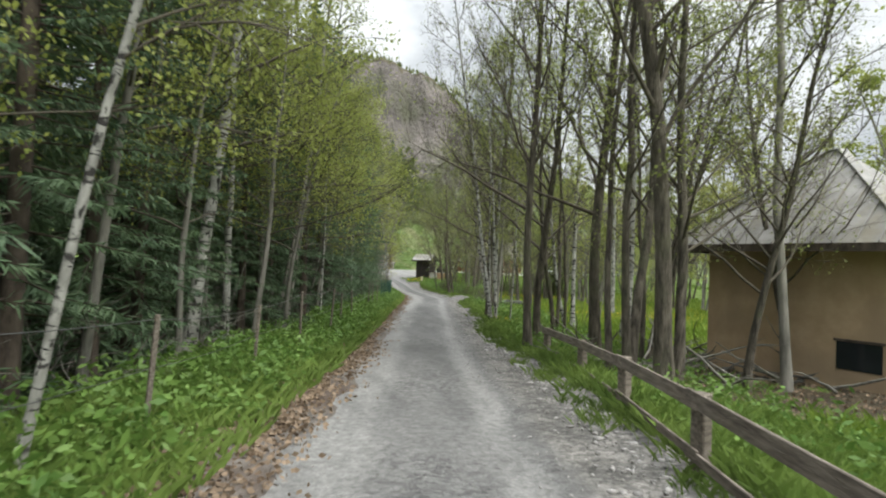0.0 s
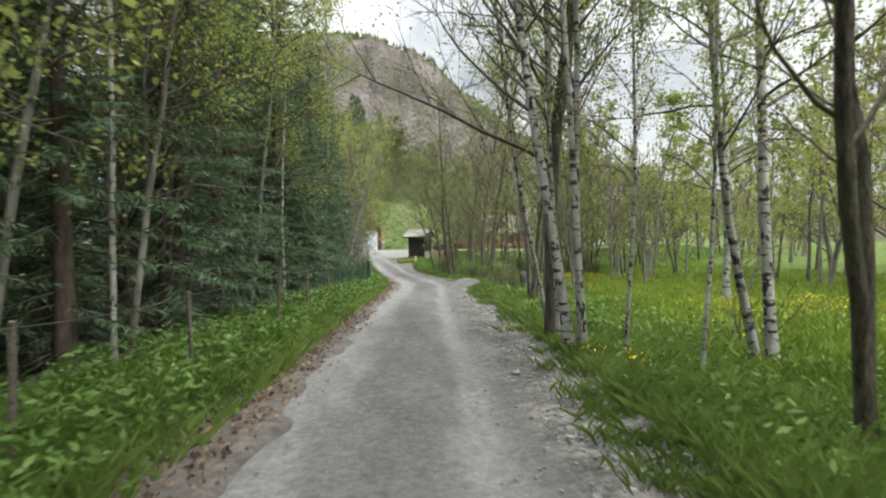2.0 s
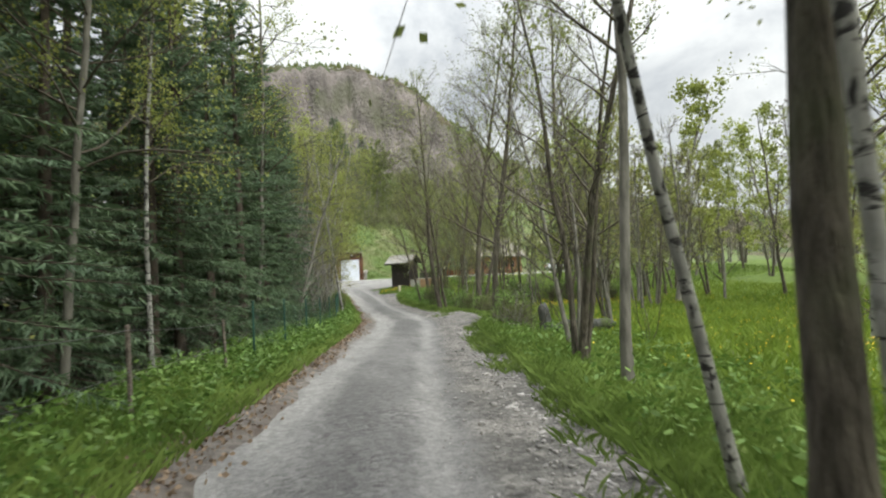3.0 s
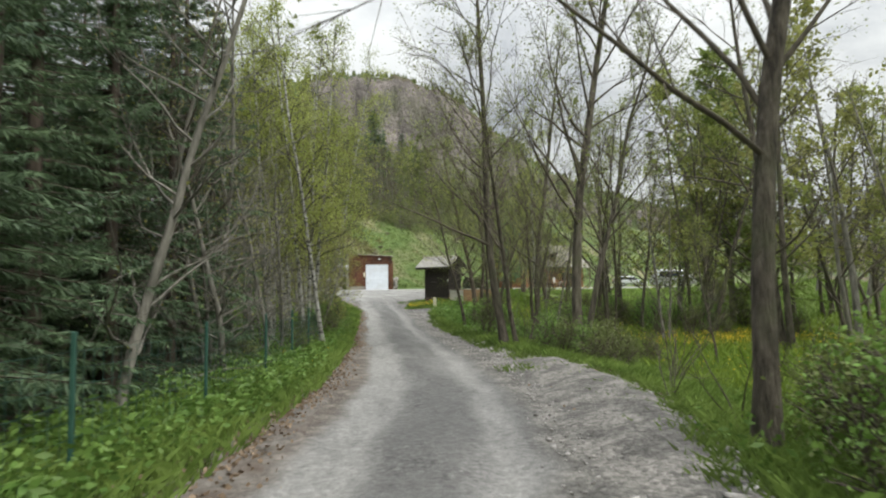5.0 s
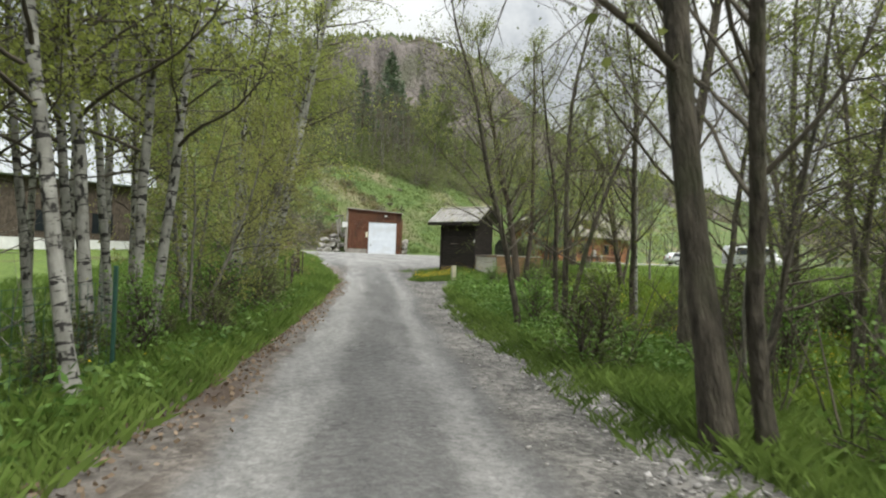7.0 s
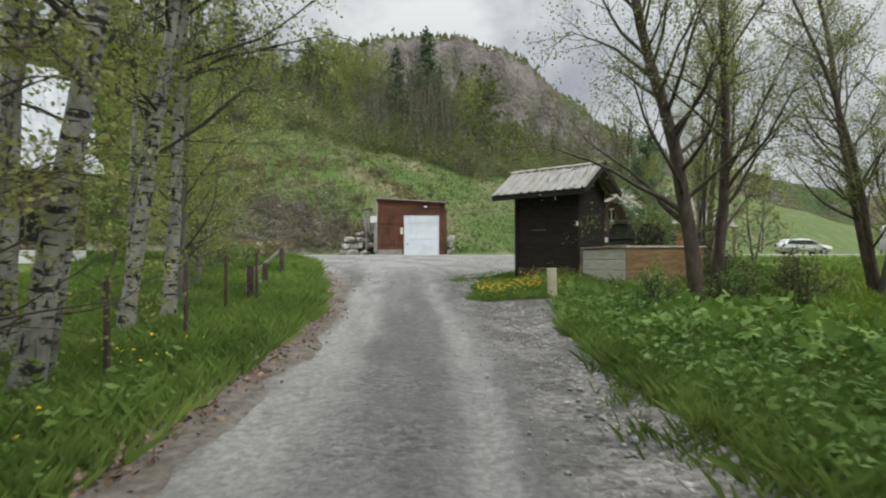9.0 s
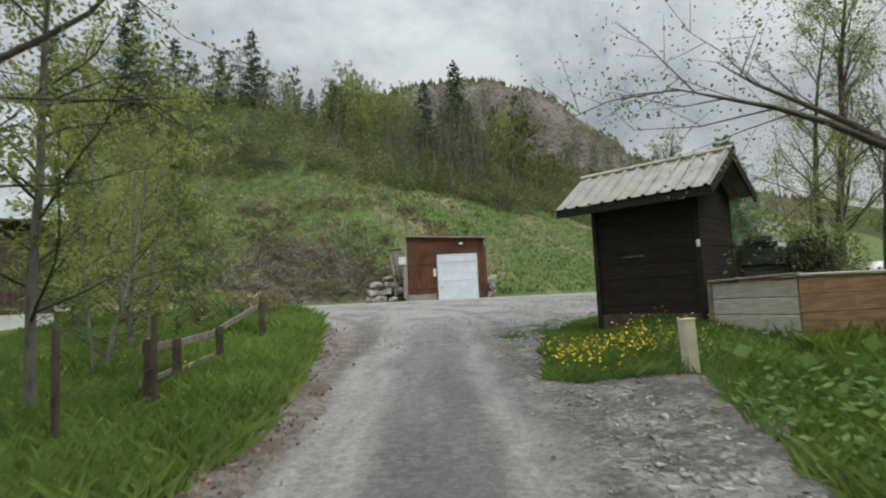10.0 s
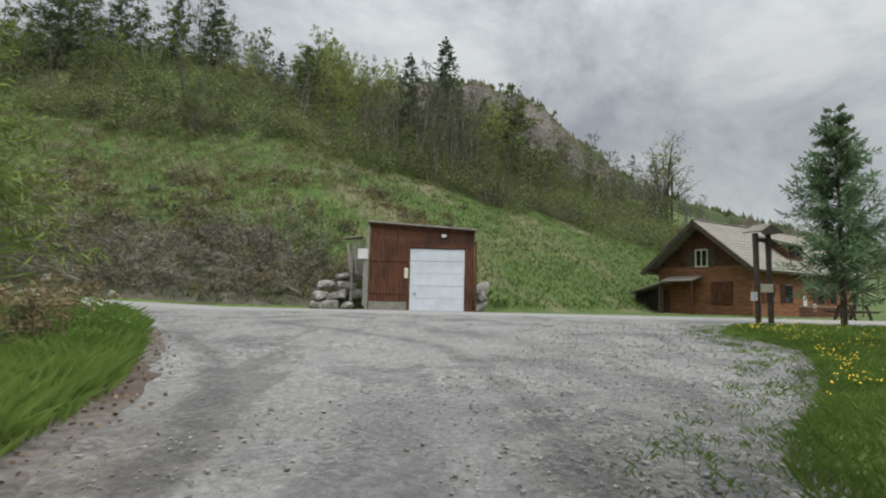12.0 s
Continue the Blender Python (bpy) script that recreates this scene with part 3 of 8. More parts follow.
def build_road():
    """The gravel track, its junction apron and the cross road, one sheet with ruts and a low crown."""
    gy = np.arange(-400, -110, 4.0).tolist() + np.arange(-110, 0.31, 0.22).tolist()
    gy = np.array(gy)
    cols = 116
    s = np.linspace(0, 1, cols)
    Y = np.repeat(gy[:, None], cols, 1)
    jag_l = 0.16 * wave(gy * 0.9, gy * 0.3, 1.0, 3.0) + 0.08 * np.sin(gy * 4.3)
    jag_r = 0.16 * wave(gy * 0.8, gy * 0.4, 1.0, 9.0) + 0.08 * np.sin(gy * 3.7 + 1)
    L, R = edge_l(gy) + jag_l, edge_r(gy) + jag_r
    X = L[:, None] + (R - L)[:, None] * s[None]
    centre = np.where(gy < -26, (edge_l(gy) + edge_r(gy)) / 2, 0.35)[:, None]
    u = X - centre
    Z = ground_z(X, Y)
    track = smooth_step(-18, -24, Y)
    rut = -0.03 * (np.exp(-((u + 1.17) / 0.34) ** 2) + np.exp(-((u - 0.5) / 0.22) ** 2)) * track
    crown = 0.025 * np.exp(-((u + 0.35) / 0.45) ** 2) * track
    Z = Z + rut + crown + 0.012 * wave(X, Y, 1.4, 4.0) + 0.02
    Z[:, 0] -= 0.06
    Z[:, -1] -= 0.06
    me = grid_mesh("road", np.stack([X, Y, Z], -1), M_GRAVEL)
    uv = me.uv_layers.new(name="UVMap")
    bend = u
    pts = np.stack([bend, Y], -1).reshape(-1, 2)
    ids = np.empty(len(me.loops), np.int32)
    me.loops.foreach_get("vertex_index", ids)
    uv.data.foreach_set("uv", pts[ids].astype(np.float32).ravel())
    # turning arcs: two dark curves of loose gravel at the junction, and a dark middle strip here and there
    def near(curve):
        c = np.array(curve)
        best = np.full(X.shape, 9.0)
        for a, b in zip(c[:-1], c[1:]):
            d = b - a
            t = np.clip(((X - a[0]) * d[0] + (Y - a[1]) * d[1]) / (d @ d), 0, 1)
            best = np.minimum(best, np.hypot(X - a[0] - t * d[0], Y - a[1] - t * d[1]))
        return best
    arcs = np.exp(-(near([(-9, -10.4), (-5.0, -13.3), (-3.0, -16.4), (-2.1, -18.8), (-1.5, -21.6), (-1.2, -25)]) / 0.24) ** 4)
    arcs += np.exp(-(near([(-3.5, -10.2), (-1.2, -12.2), (0.7, -14.4), (1.45, -17.1), (1.7, -20.3), (1.6, -23.4), (1.4, -27)]) / 0.2) ** 4)
    arcs += 0.35 * np.exp(-(near([(1.0, -11.5), (3.2, -14.5), (2.9, -18), (2.3, -22)]) / 0.5) ** 2)
    arcs += 0.35 * np.exp(-((u + 0.3) / 0.4) ** 2) * track
    hold = smooth_step(-17, -24, Y)
    wr = me.uv_layers.new(name="Wear")
    pts = np.stack([hold, np.clip(arcs * 1.15, 0, 1)], -1).reshape(-1, 2)
    wr.data.foreach_set("uv", pts[ids].astype(np.float32).ravel())
    tagged(new("road", me), "grey gravel track with pale wheel ruts meeting a cross road", "road", kind="structure")
    # the paler cross road in front of the garage
    xs = np.concatenate([np.arange(-70, -20, 2.0), np.arange(-20, 24, 0.5), np.arange(24, 71, 2.0)])
    w = np.linspace(0, 1, 8)
    near_edge = -4.6 + 0.25 * wave(xs * 0.5, xs * 0.1, 1.0, 2.0) - 0.02 * np.abs(xs)
    Xc = np.repeat(xs[:, None], 8, 1)
    Yc = near_edge[:, None] + (0.28 - near_edge)[:, None] * w[None]
    Zc = ground_z(Xc, Yc) + 0.034 + 0.006 * wave(Xc, Yc, 1.5)
    Zc[:, 0] -= 0.03
    Zc[:, -1] -= 0.05
    tagged(new("cross_road", grid_mesh("cross_road", np.stack([Xc, Yc, Zc], -1), M_PALEROAD)), "pale worn lane passing in front of the garage", "road", kind="structure")
    for side in (-1, 1):
        gy2 = np.arange(-110, -12, 0.25)
        w = np.linspace(-0.3, 0.55, 6)
        e = edge_l(gy2) if side < 0 else edge_r(gy2)
        e = e + 0.12 * wave(gy2, gy2 * 0.5, 1.2, 2.0 + side)
        wide = 1.0 + 0.35 * wave(gy2 * 0.6, gy2 * 0.2, 1.0, 6.0 + side)
        heap = smooth_step(-63, -58, gy2) * (1 - smooth_step(-54, -50.5, gy2)) * (1.5 if side > 0 else 0)
        X2 = e[:, None] + side * w[None] * (wide + heap)[:, None]
        if side > 0:
            bay = smooth_step(-33, -30, gy2) * (1 - smooth_step(-28.9, -28.2, gy2))
            X2 += 1.15 * bay[:, None] * np.clip(w[None], 0, 1) / 0.55
        Y2 = np.repeat(gy2[:, None], len(w), 1)
        Z2 = ground_z(X2, Y2) + 0.034 + 0.02 * wave(X2, Y2, 2.0)
        Z2[:, 0] -= 0.06
        Z2[:, -1] -= 0.12
        Z2 += 0.16 * (heap / 1.5)[:, None] * np.exp(-((w[None] - 0.12) / 0.22) ** 2)
        ob = new("road_edge", grid_mesh("road_edge", np.stack([X2, Y2, Z2], -1), M_SHOULDER if side < 0 else M_GRAVEL))
        if side > 0:
            uv = ob.data.uv_layers.new(name="UVMap")
            uv.data.foreach_set("uv", np.full(len(ob.data.loops) * 2, 9.0, np.float32))
            ob.data.uv_layers.new(name="Wear").data.foreach_set("uv", np.tile(np.array([1.0, 0.0], np.float32), len(ob.data.loops)))
        tagged(ob, "brown strip of earth and dead leaves along the track" if side < 0 else "loose stony strip along the track", "road edge", kind="structure")


def build_cliff():
    """The far mountain: a wooded crest that breaks off in a grey rock face towards the valley."""
    az = np.radians(np.linspace(-75, 66, 294))
    top = np.interp(np.degrees(az), [-75, -40, -20, -6, 0, 5, 9, 12, 14.3, 17.2, 18.2, 21, 25.5, 32, 40, 50, 66],
                    [150, 165, 190, 272, 290, 289, 270, 252, 214, 192, 172, 150, 122, 95, 70, 40, 4])
    fr = np.linspace(0, 1, 70)
    dist = 470 + 330 * fr
    A, D = np.meshgrid(az, dist, indexing="ij")
    f = np.repeat(fr[None], len(az), 0)
    r2 = np.random.default_rng(3)
    wig = np.cumsum(r2.normal(0, 1, len(az)))
    wig = wig - np.interp(np.arange(len(az)), [0, len(az) - 1], [wig[0], wig[-1]])
    face = smooth_step(0.52, 0.80, f + 0.012 * wig[:, None] * 0.3)
    prof = 0.48 * smooth_step(0.0, 0.75, f) ** 1.1 + 0.52 * face
    Z = top[:, None] * prof + 4.0 * (f > 0.9) * r2.normal(0, 0.35, f.shape)
    n1 = np.sin(A * 260 + 5 * np.sin(f * 9)) * 3.5 + np.sin(A * 610 + f * 14) * 2.0 + np.sin(A * 90 + f * 6) * 6
    Z = Z + n1 * face * (1 - face) * 3.0
    D = D - n1 * 1.4 * face
    X, Y = D * np.sin(A), -26 + D * np.cos(A)
    slope = np.abs(np.diff(Z, axis=1))[:-1] / (330 / 69)
    deg = np.degrees(A[:-1, :-1])
    idx = ((slope > 1.15) & (deg > -4)).astype(int)
    ob = new("mountain", grid_mesh("mountain", np.stack([X, Y, Z - 6], -1), [M_SCREE, M_ROCK], idx.ravel()))
    tagged(ob, "far mountain with a grey rock face below a wooded crest", "mountain", kind="structure")
    # trees along the crest, far off
    k = 2600
    ii = r2.integers(20, 225, k)
    t = r2.uniform(0.8, 1.0, k)
    a, dd = az[ii] + r2.normal(0, 0.004, k), 470 + 330 * t
    zz = np.array([np.interp(q, fr, Z[c]) for q, c in zip(t, ii)]) - 6
    base = np.stack([dd * np.sin(a), -26 + dd * np.cos(a), zz], 1)
    h, w = r2.uniform(4, 9, k), r2.uniform(1.4, 2.8, k)
    tris = []
    for c in range(3):
        g = r2.uniform(0, 6.28, k)
        s = np.stack([np.cos(g), np.sin(g), 0 * g], 1) * w[:, None]
        up = np.stack([0 * h, 0 * h, h], 1)
        tris.append(np.stack([base - s, base + s, base + up], 1))
    ob = new("crest_trees", tri_mesh("crest_trees", np.concatenate(tris), M_SHRUBGREEN))
    tagged(ob, "dark line of small conifers along the mountain crest", "far woods", kind="stuff")
    # lower blue-grey ridges that close the valley on the other sides
    az2 = np.radians(np.linspace(22, 300, 210))
    h2 = 190 + 70 * np.sin(az2 * 5) + 40 * np.sin(az2 * 13 + 1) + 16 * np.sin(az2 * 37)
    h2 = h2 * (0.05 + 0.95 * smooth_step(24, 62, np.degrees(az2)))
    fr2 = np.linspace(0, 1, 12)
    A2, F2 = np.meshgrid(az2, fr2, indexing="ij")
    D2 = 1300 + 700 * F2
    Z2 = h2[:, None] * 1.4 * smooth_step(0, 1, F2) + 14 * np.sin(A2 * 60 + F2 * 8) * F2 - 8
    ob = new("far_ridge", grid_mesh("far_ridge", np.stack([D2 * np.sin(A2), -26 + D2 * np.cos(A2), Z2], -1), M_SCREE))
    tagged(ob, "distant wooded ridge closing the valley", "mountain", kind="structure")


build_ground()
build_road()
build_cliff()


# ---- trees ----
def limb(start, way, length, steps, bend, r, curl=0.0):
    """Points of a limb that sets off along way and wanders; curl lifts (or droops) it."""
    pts, d = [np.array(start, float)], unit(np.array(way, float))
    for k in range(steps):
        d = unit(d + r.normal(0, bend, 3) + np.array([0, 0, curl]))
        pts.append(pts[-1] + d * length / steps)
    return np.array(pts)


def along(pts, s):
    """The point and direction at the fraction s of a path."""
    k = s * (len(pts) - 1)
    i = min(int(k), len(pts) - 2)
    return pts[i] + (pts[i + 1] - pts[i]) * (k - i), unit(pts[i + 1] - pts[i])


def broadleaf(name, seed, h, r0, bark, leafmat, label, crown=0.3, limbs=20, reach=0.27, leaves=2600, leaf=0.09, rise=0.5, curl=0.05, wob=0.03,
              forks=1, twigs=5, sprays=3, droop=0.0, twigmat=None, far=False, foot=14):
    """A tree with one stem or several, limbs, twigs and a loose crown of leaves."""
    r = np.random.default_rng(seed)
    stem, wood, tips = Tubes(), Tubes(), []
    for f in range(forks):
        tilt = r.normal(0, 0.015, 2) if forks == 1 else np.array([math.cos(f * 2.4 + seed), math.sin(f * 2.4 + seed)]) * r.uniform(0.06, 0.16)
        hh, rr = h * (1 if f == 0 else r.uniform(0.7, 0.95)), r0 * (1 if f == 0 else r.uniform(0.6, 0.85))
        start = np.array([tilt[0], tilt[1], 0]) * (r0 * foot if forks > 1 else 0)
        path = limb(start + (0, 0, -0.25), (tilt[0], tilt[1], 1), hh + 0.25, 13, wob, r, 0.03)
        s = np.linspace(0, 1, len(path))
        rad = rr * (1 - s) ** 0.75 + 0.012
        rad[0] *= 1.45
        rad[1] *= 1.05
        stem.add(path, rad, 6 if far else 9)
        for k in range(limbs if f == 0 else int(limbs * 0.6)):
            q = crown + (0.98 - crown) * (k + r.uniform(0, 1)) / (limbs if f == 0 else int(limbs * 0.6))
            p, d = along(path, min(q, 0.99))
            a = r.uniform(0, 2 * np.pi)
            up = rise * r.uniform(0.5, 1.5) + 0.5 * q
            length = h * reach * (1.15 - 0.85 * q ** 1.5) * r.uniform(0.6, 1.25)
            br = limb(p, (math.cos(a), math.sin(a), up), length, 3 if far else 6, 0.13, r, curl)
            b0 = max(0.012, rr * (1 - q) ** 0.75 * 0.42)
            wood.add(br, b0 * (1 - np.linspace(0, 1, len(br))) ** 0.8 + 0.005, 3 if far else 4)
            for t in range(twigs):
                q2 = r.uniform(0.25, 1.0)
                p2, d2 = along(br, min(q2, 0.99))
                tw = limb(p2, d2 + r.normal(0, 0.55, 3) + (0, 0, 0.15), length * r.uniform(0.25, 0.5), 1 if far else 2, 0.16, r, curl - droop)
                wood.add(tw, 0.0085 * (1 - np.linspace(0, 1, len(tw))) + 0.003, 3)
                for u in range(sprays):
                    p3, d3 = along(tw, r.uniform(0.3, 0.99))
                    sp = limb(p3, d3 + r.normal(0, 0.6, 3), length * r.uniform(0.10, 0.24), 1, 0.2, r, curl - droop)
                    wood.add(sp, np.array([0.005, 0.0015]), 3)
                    tips += [sp[1], sp[0] * 0.4 + sp[1] * 0.6]
                tips.append(tw[-1])
    tips = np.array(tips)
    at = tips[r.integers(0, len(tips), leaves)] + r.normal(0, 0.13, (leaves, 3))
    base = new(name)
    base.empty_display_size = 0.2
    tagged(base, label, "tree", group="trees along the track")
    hang("trunk", stem.mesh("trunk", bark), base)
    hang("limbwork", wood.mesh("limbwork", twigmat or M_TWIG), base)
    if leaves:
        hang("crown", quad_mesh("crown", leaf_quads(at, leaf, r), leafmat), base)
    return base


def conifer(name, seed, h, spread_r, needle, bark, label, low=0.05, whorls=34, per=5, sprays=16, width=0.055, droop=0.35, r0=None, gap=0.0, fluff=0.8, short=1.0, ragged=0.5, loose=0.0):
    """A spruce or larch: whorls of drooping boughs, each with rows of needled sprays."""
    r = np.random.default_rng(seed)
    stem, quads = Tubes(), []
    r0 = r0 or h * 0.011
    path = limb((0, 0, -0.2), (0, 0, 1), h + 0.2, 10, 0.012, r)
    s = np.linspace(0, 1, 11)
    stem.add(path, r0 * (1 - s) + 0.01, 8)
    for w in range(whorls):
        q = low + (0.985 - low) * (w / whorls) ** 0.92
        for k in range(per):
            if r.random() < gap:
                continue
            p, d = along(path, min(0.99, q + r.uniform(-ragged, ragged) / whorls))
            a = r.uniform(0, 2 * np.pi)
            length = spread_r * (1 - q) ** 0.8 * r.uniform(0.925 - 0.55 * ragged, 0.925 + 0.55 * ragged) + 0.12
            out = np.array([math.cos(a), math.sin(a), 0.22 - droop * (1 - q) + 0.5 * (ragged - 0.5) * math.sin(9.7 * a + 31 * q)])
            br = limb(p, out, length, 2, 0.05, r, 0.05)
            stem.add(br, 0.014 * (1 - np.linspace(0, 1, 3)) + 0.003, 3)
            side = np.array([-math.sin(a), math.cos(a), 0])
            t = np.sort(r.uniform(0.12, 1.0, sprays))
            for j, tt in enumerate(t):
                c, dd = along(br, min(tt, 0.99))
                sg = 1 if j % 2 else -1
                ln = (0.15 + 0.33 * length * (1 - 0.65 * tt)) * r.uniform(0.6, 1.2) * short
                v = unit(dd * 0.75 + side * sg * 0.8 + np.array([0, 0, -0.30 * droop / 0.35 * r.uniform(0.3, 1.8) + 1.3 * (ragged - 0.5) * math.sin(5.1 * j)]) + r.normal(0, loose, 3)) * ln
                n = unit(np.cross(v, r.normal(0, fluff, 3) + (0, 0, 1)))
                wd = width * r.uniform(0.7, 1.3)
                quads.append((c, c + v * 0.45 + n * wd, c + v, c + v * 0.45 - n * wd))
    base = new(name)
    base.empty_display_size = 0.2
    tagged(base, label, "tree", group="conifers")
    hang("trunk", stem.mesh("trunk", bark), base)
    hang("crown", quad_mesh("crown", np.array(quads), needle), base)
    return base


def stand(tree, x, y, turn=0.0, size=1.0, lean=(0, 0), first=False, tall=1.0, sink=0.05):
    """Sets a tree, or a copy of it, on the ground."""
    m = Matrix.Translation((x, y, float(ground_z(x, y)) - sink)) @ Euler((lean[1], lean[0], 0)).to_matrix().to_4x4() @ Matrix.Rotation(turn, 4, "Z")
    m = m @ Matrix.Diagonal((size, size, size * tall, 1))
    if first:
        tree.matrix_world = m
        return tree
    return copy_thing(tree, m)


class Kind:
    """A few grown examples of one kind, set out in turn."""

    def __init__(self, trees):
        self.trees, self.used, self.count = trees, set(), 0

    def put(self, x, y, size=1.0, lean=(0, 0), which=None, tall=1.0, turn=None):
        i = self.count % len(self.trees) if which is None else which
        self.count += 1
        turn = (x * 7.31 + y * 3.17) % 6.283 if turn is None else turn
        first = i not in self.used
        self.used.add(i)
        return stand(self.trees[i], x, y, turn, size, lean, first, tall)


BIRCH_LABEL = "birch with white bark and fresh yellow-green leaves beside the track"
ALDER_LABEL = "tall grey-barked tree with bare twigs and few young leaves"
birch = Kind([
    broadleaf("birch_tree", 11, 13, 0.105, M_BIRCH, M_LEAF, BIRCH_LABEL, 0.26, 30, 0.2, 6000, 0.07, 0.45, -0.02, 0.022, droop=0.10),
    broadleaf("birch_tree", 12, 12, 0.07, M_BIRCH, M_LEAF, BIRCH_LABEL, 0.26, 28, 0.19, 5400, 0.07, 0.4, -0.02, 0.03, droop=0.10),
    broadleaf("birch_tree", 13, 13, 0.075, M_BIRCH, M_LEAF, "birch with two white stems and fresh leaves beside the track", 0.26, 26, 0.18, 6000, 0.07, 0.45, -0.02, 0.025, forks=2, droop=0.10),
    broadleaf("birch_tree", 14, 13, 0.08, M_BIRCH, M_LEAF_ALDER, "old birch with several white stems and sparse young leaves", 0.27, 28, 0.26, 3200, 0.07, 0.6, 0.03, 0.025, forks=3, twigs=8, sprays=5),
])
slim = Kind([
    broadleaf("young_birch", 21, 10, 0.045, M_BIRCH, M_LEAF, "slim young birch with pale bark and fresh leaves", 0.34, 24, 0.18, 5200, 0.06, 0.5, 0.0, 0.03),
    broadleaf("young_birch", 22, 11, 0.048, M_PALEBARK, M_LEAF, "slim grey-barked tree with fresh leaves", 0.34, 24, 0.18, 5000, 0.06, 0.5, 0.0, 0.035),
])
alder = Kind([
    broadleaf("alder_tree", 31, 13, 0.115, M_BARK, M_LEAF_ALDER, ALDER_LABEL, 0.24, 28, 0.25, 4600, 0.065, 0.8, 0.05, 0.045, twigs=8, sprays=5),
    broadleaf("alder_tree", 32, 12, 0.10, M_BARK, M_LEAF_ALDER, ALDER_LABEL, 0.22, 28, 0.26, 4400, 0.065, 0.7, 0.06, 0.055, twigs=8, sprays=5),
    broadleaf("alder_tree", 33, 12, 0.085, M_BARK, M_LEAF_ALDER, "many-stemmed grey alder with bare twigs and young leaves", 0.25, 18, 0.2, 4400, 0.075, 0.8, 0.06, 0.045, forks=3, twigs=5, sprays=4),
    broadleaf("alder_tree", 34, 11, 0.085, M_PALEBARK, M_CATKIN, "bare grey tree hung with olive catkins", 0.22, 24, 0.24, 1500, 0.06, 0.7, 0.05, 0.05, forks=2, twigs=6, sprays=5),
    broadleaf("alder_tree", 35, 13, 0.11, M_BARK, M_LEAF_ALDER, "stout dark alder with three stems and bare twigs", 0.22, 22, 0.25, 2600, 0.07, 0.6, 0.05, 0.04, forks=3, twigs=6, sprays=4),
    broadleaf("alder_tree", 36, 14, 0.125, M_BARK, M_LEAF_ALDER, "stout dark alder with two stems and bare twigs", 0.22, 24, 0.24, 2600, 0.07, 0.6, 0.05, 0.035, forks=2, twigs=6, sprays=4),
    broadleaf("alder_tree", 37, 13, 0.125, M_BARK, M_LEAF_ALDER, "stout dark alder with low spreading limbs at the meadow's edge", 0.14, 30, 0.16, 2600, 0.07, 0.3, 0.05, 0.06, twigs=6, sprays=4),
])
rowan = Kind([
    broadleaf("rowan_tree", 45, 8, 0.055, M_PALEBARK, M_LEAF, "slender tree with layered fresh yellow-green leaves at the wood's edge", 0.32, 28, 0.30, 8000, 0.063, 0.15, 0.0, 0.04, twigs=5),
    broadleaf("rowan_tree", 46, 9.5, 0.06, M_PALEBARK, M_LEAF, "slender tree with layered fresh yellow-green leaves at the wood's edge", 0.36, 28, 0.28, 8000, 0.063, 0.15, 0.0, 0.04, twigs=5),
])
olive = Kind([
    broadleaf("light_tree", 41, 9, 0.08, M_PALEBARK, M_CATKIN, "leafy tree in fresh olive green beside the track", 0.10, 26, 0.27, 5200, 0.09, 0.4, 0.0, 0.05, forks=2, twigs=4, sprays=2, droop=0.08),
    broadleaf("light_tree", 42, 10, 0.08, M_PALEBARK, M_LEAF, "leafy tree in fresh yellow-green beside the track", 0.15, 26, 0.25, 5000, 0.09, 0.5, 0.02, 0.05, forks=1, twigs=4, sprays=2),
])
wood = Kind([
    broadleaf("meadow_tree", 81, 10, 0.10, M_PALEBARK, M_CATKIN, "tree in fresh olive green beyond the meadow", 0.12, 15, 0.26, 2100, 0.16, 0.6, 0.03, 0.05, forks=2, twigs=3, sprays=1, far=True),
    broadleaf("meadow_tree", 82, 11, 0.10, M_BARK, M_LEAF_ALDER, "tree in fresh green beyond the meadow", 0.15, 15, 0.24, 2100, 0.16, 0.7, 0.03, 0.05, forks=1, twigs=3, sprays=1, far=True),
    broadleaf("meadow_tree", 83, 10, 0.09, M_BARK, M_SHRUB, "bare grey tree beyond the meadow", 0.2, 18, 0.22, 500, 0.16, 0.8, 0.05, 0.05, forks=2, twigs=4, sprays=2, far=True),
    broadleaf("meadow_tree", 84, 9, 0.09, M_PALEBARK, M_LEAF, "tree in fresh yellow-green beyond the meadow", 0.12, 15, 0.25, 2100, 0.16, 0.6, 0.03, 0.05, forks=1, twigs=3, sprays=1, far=True),
])
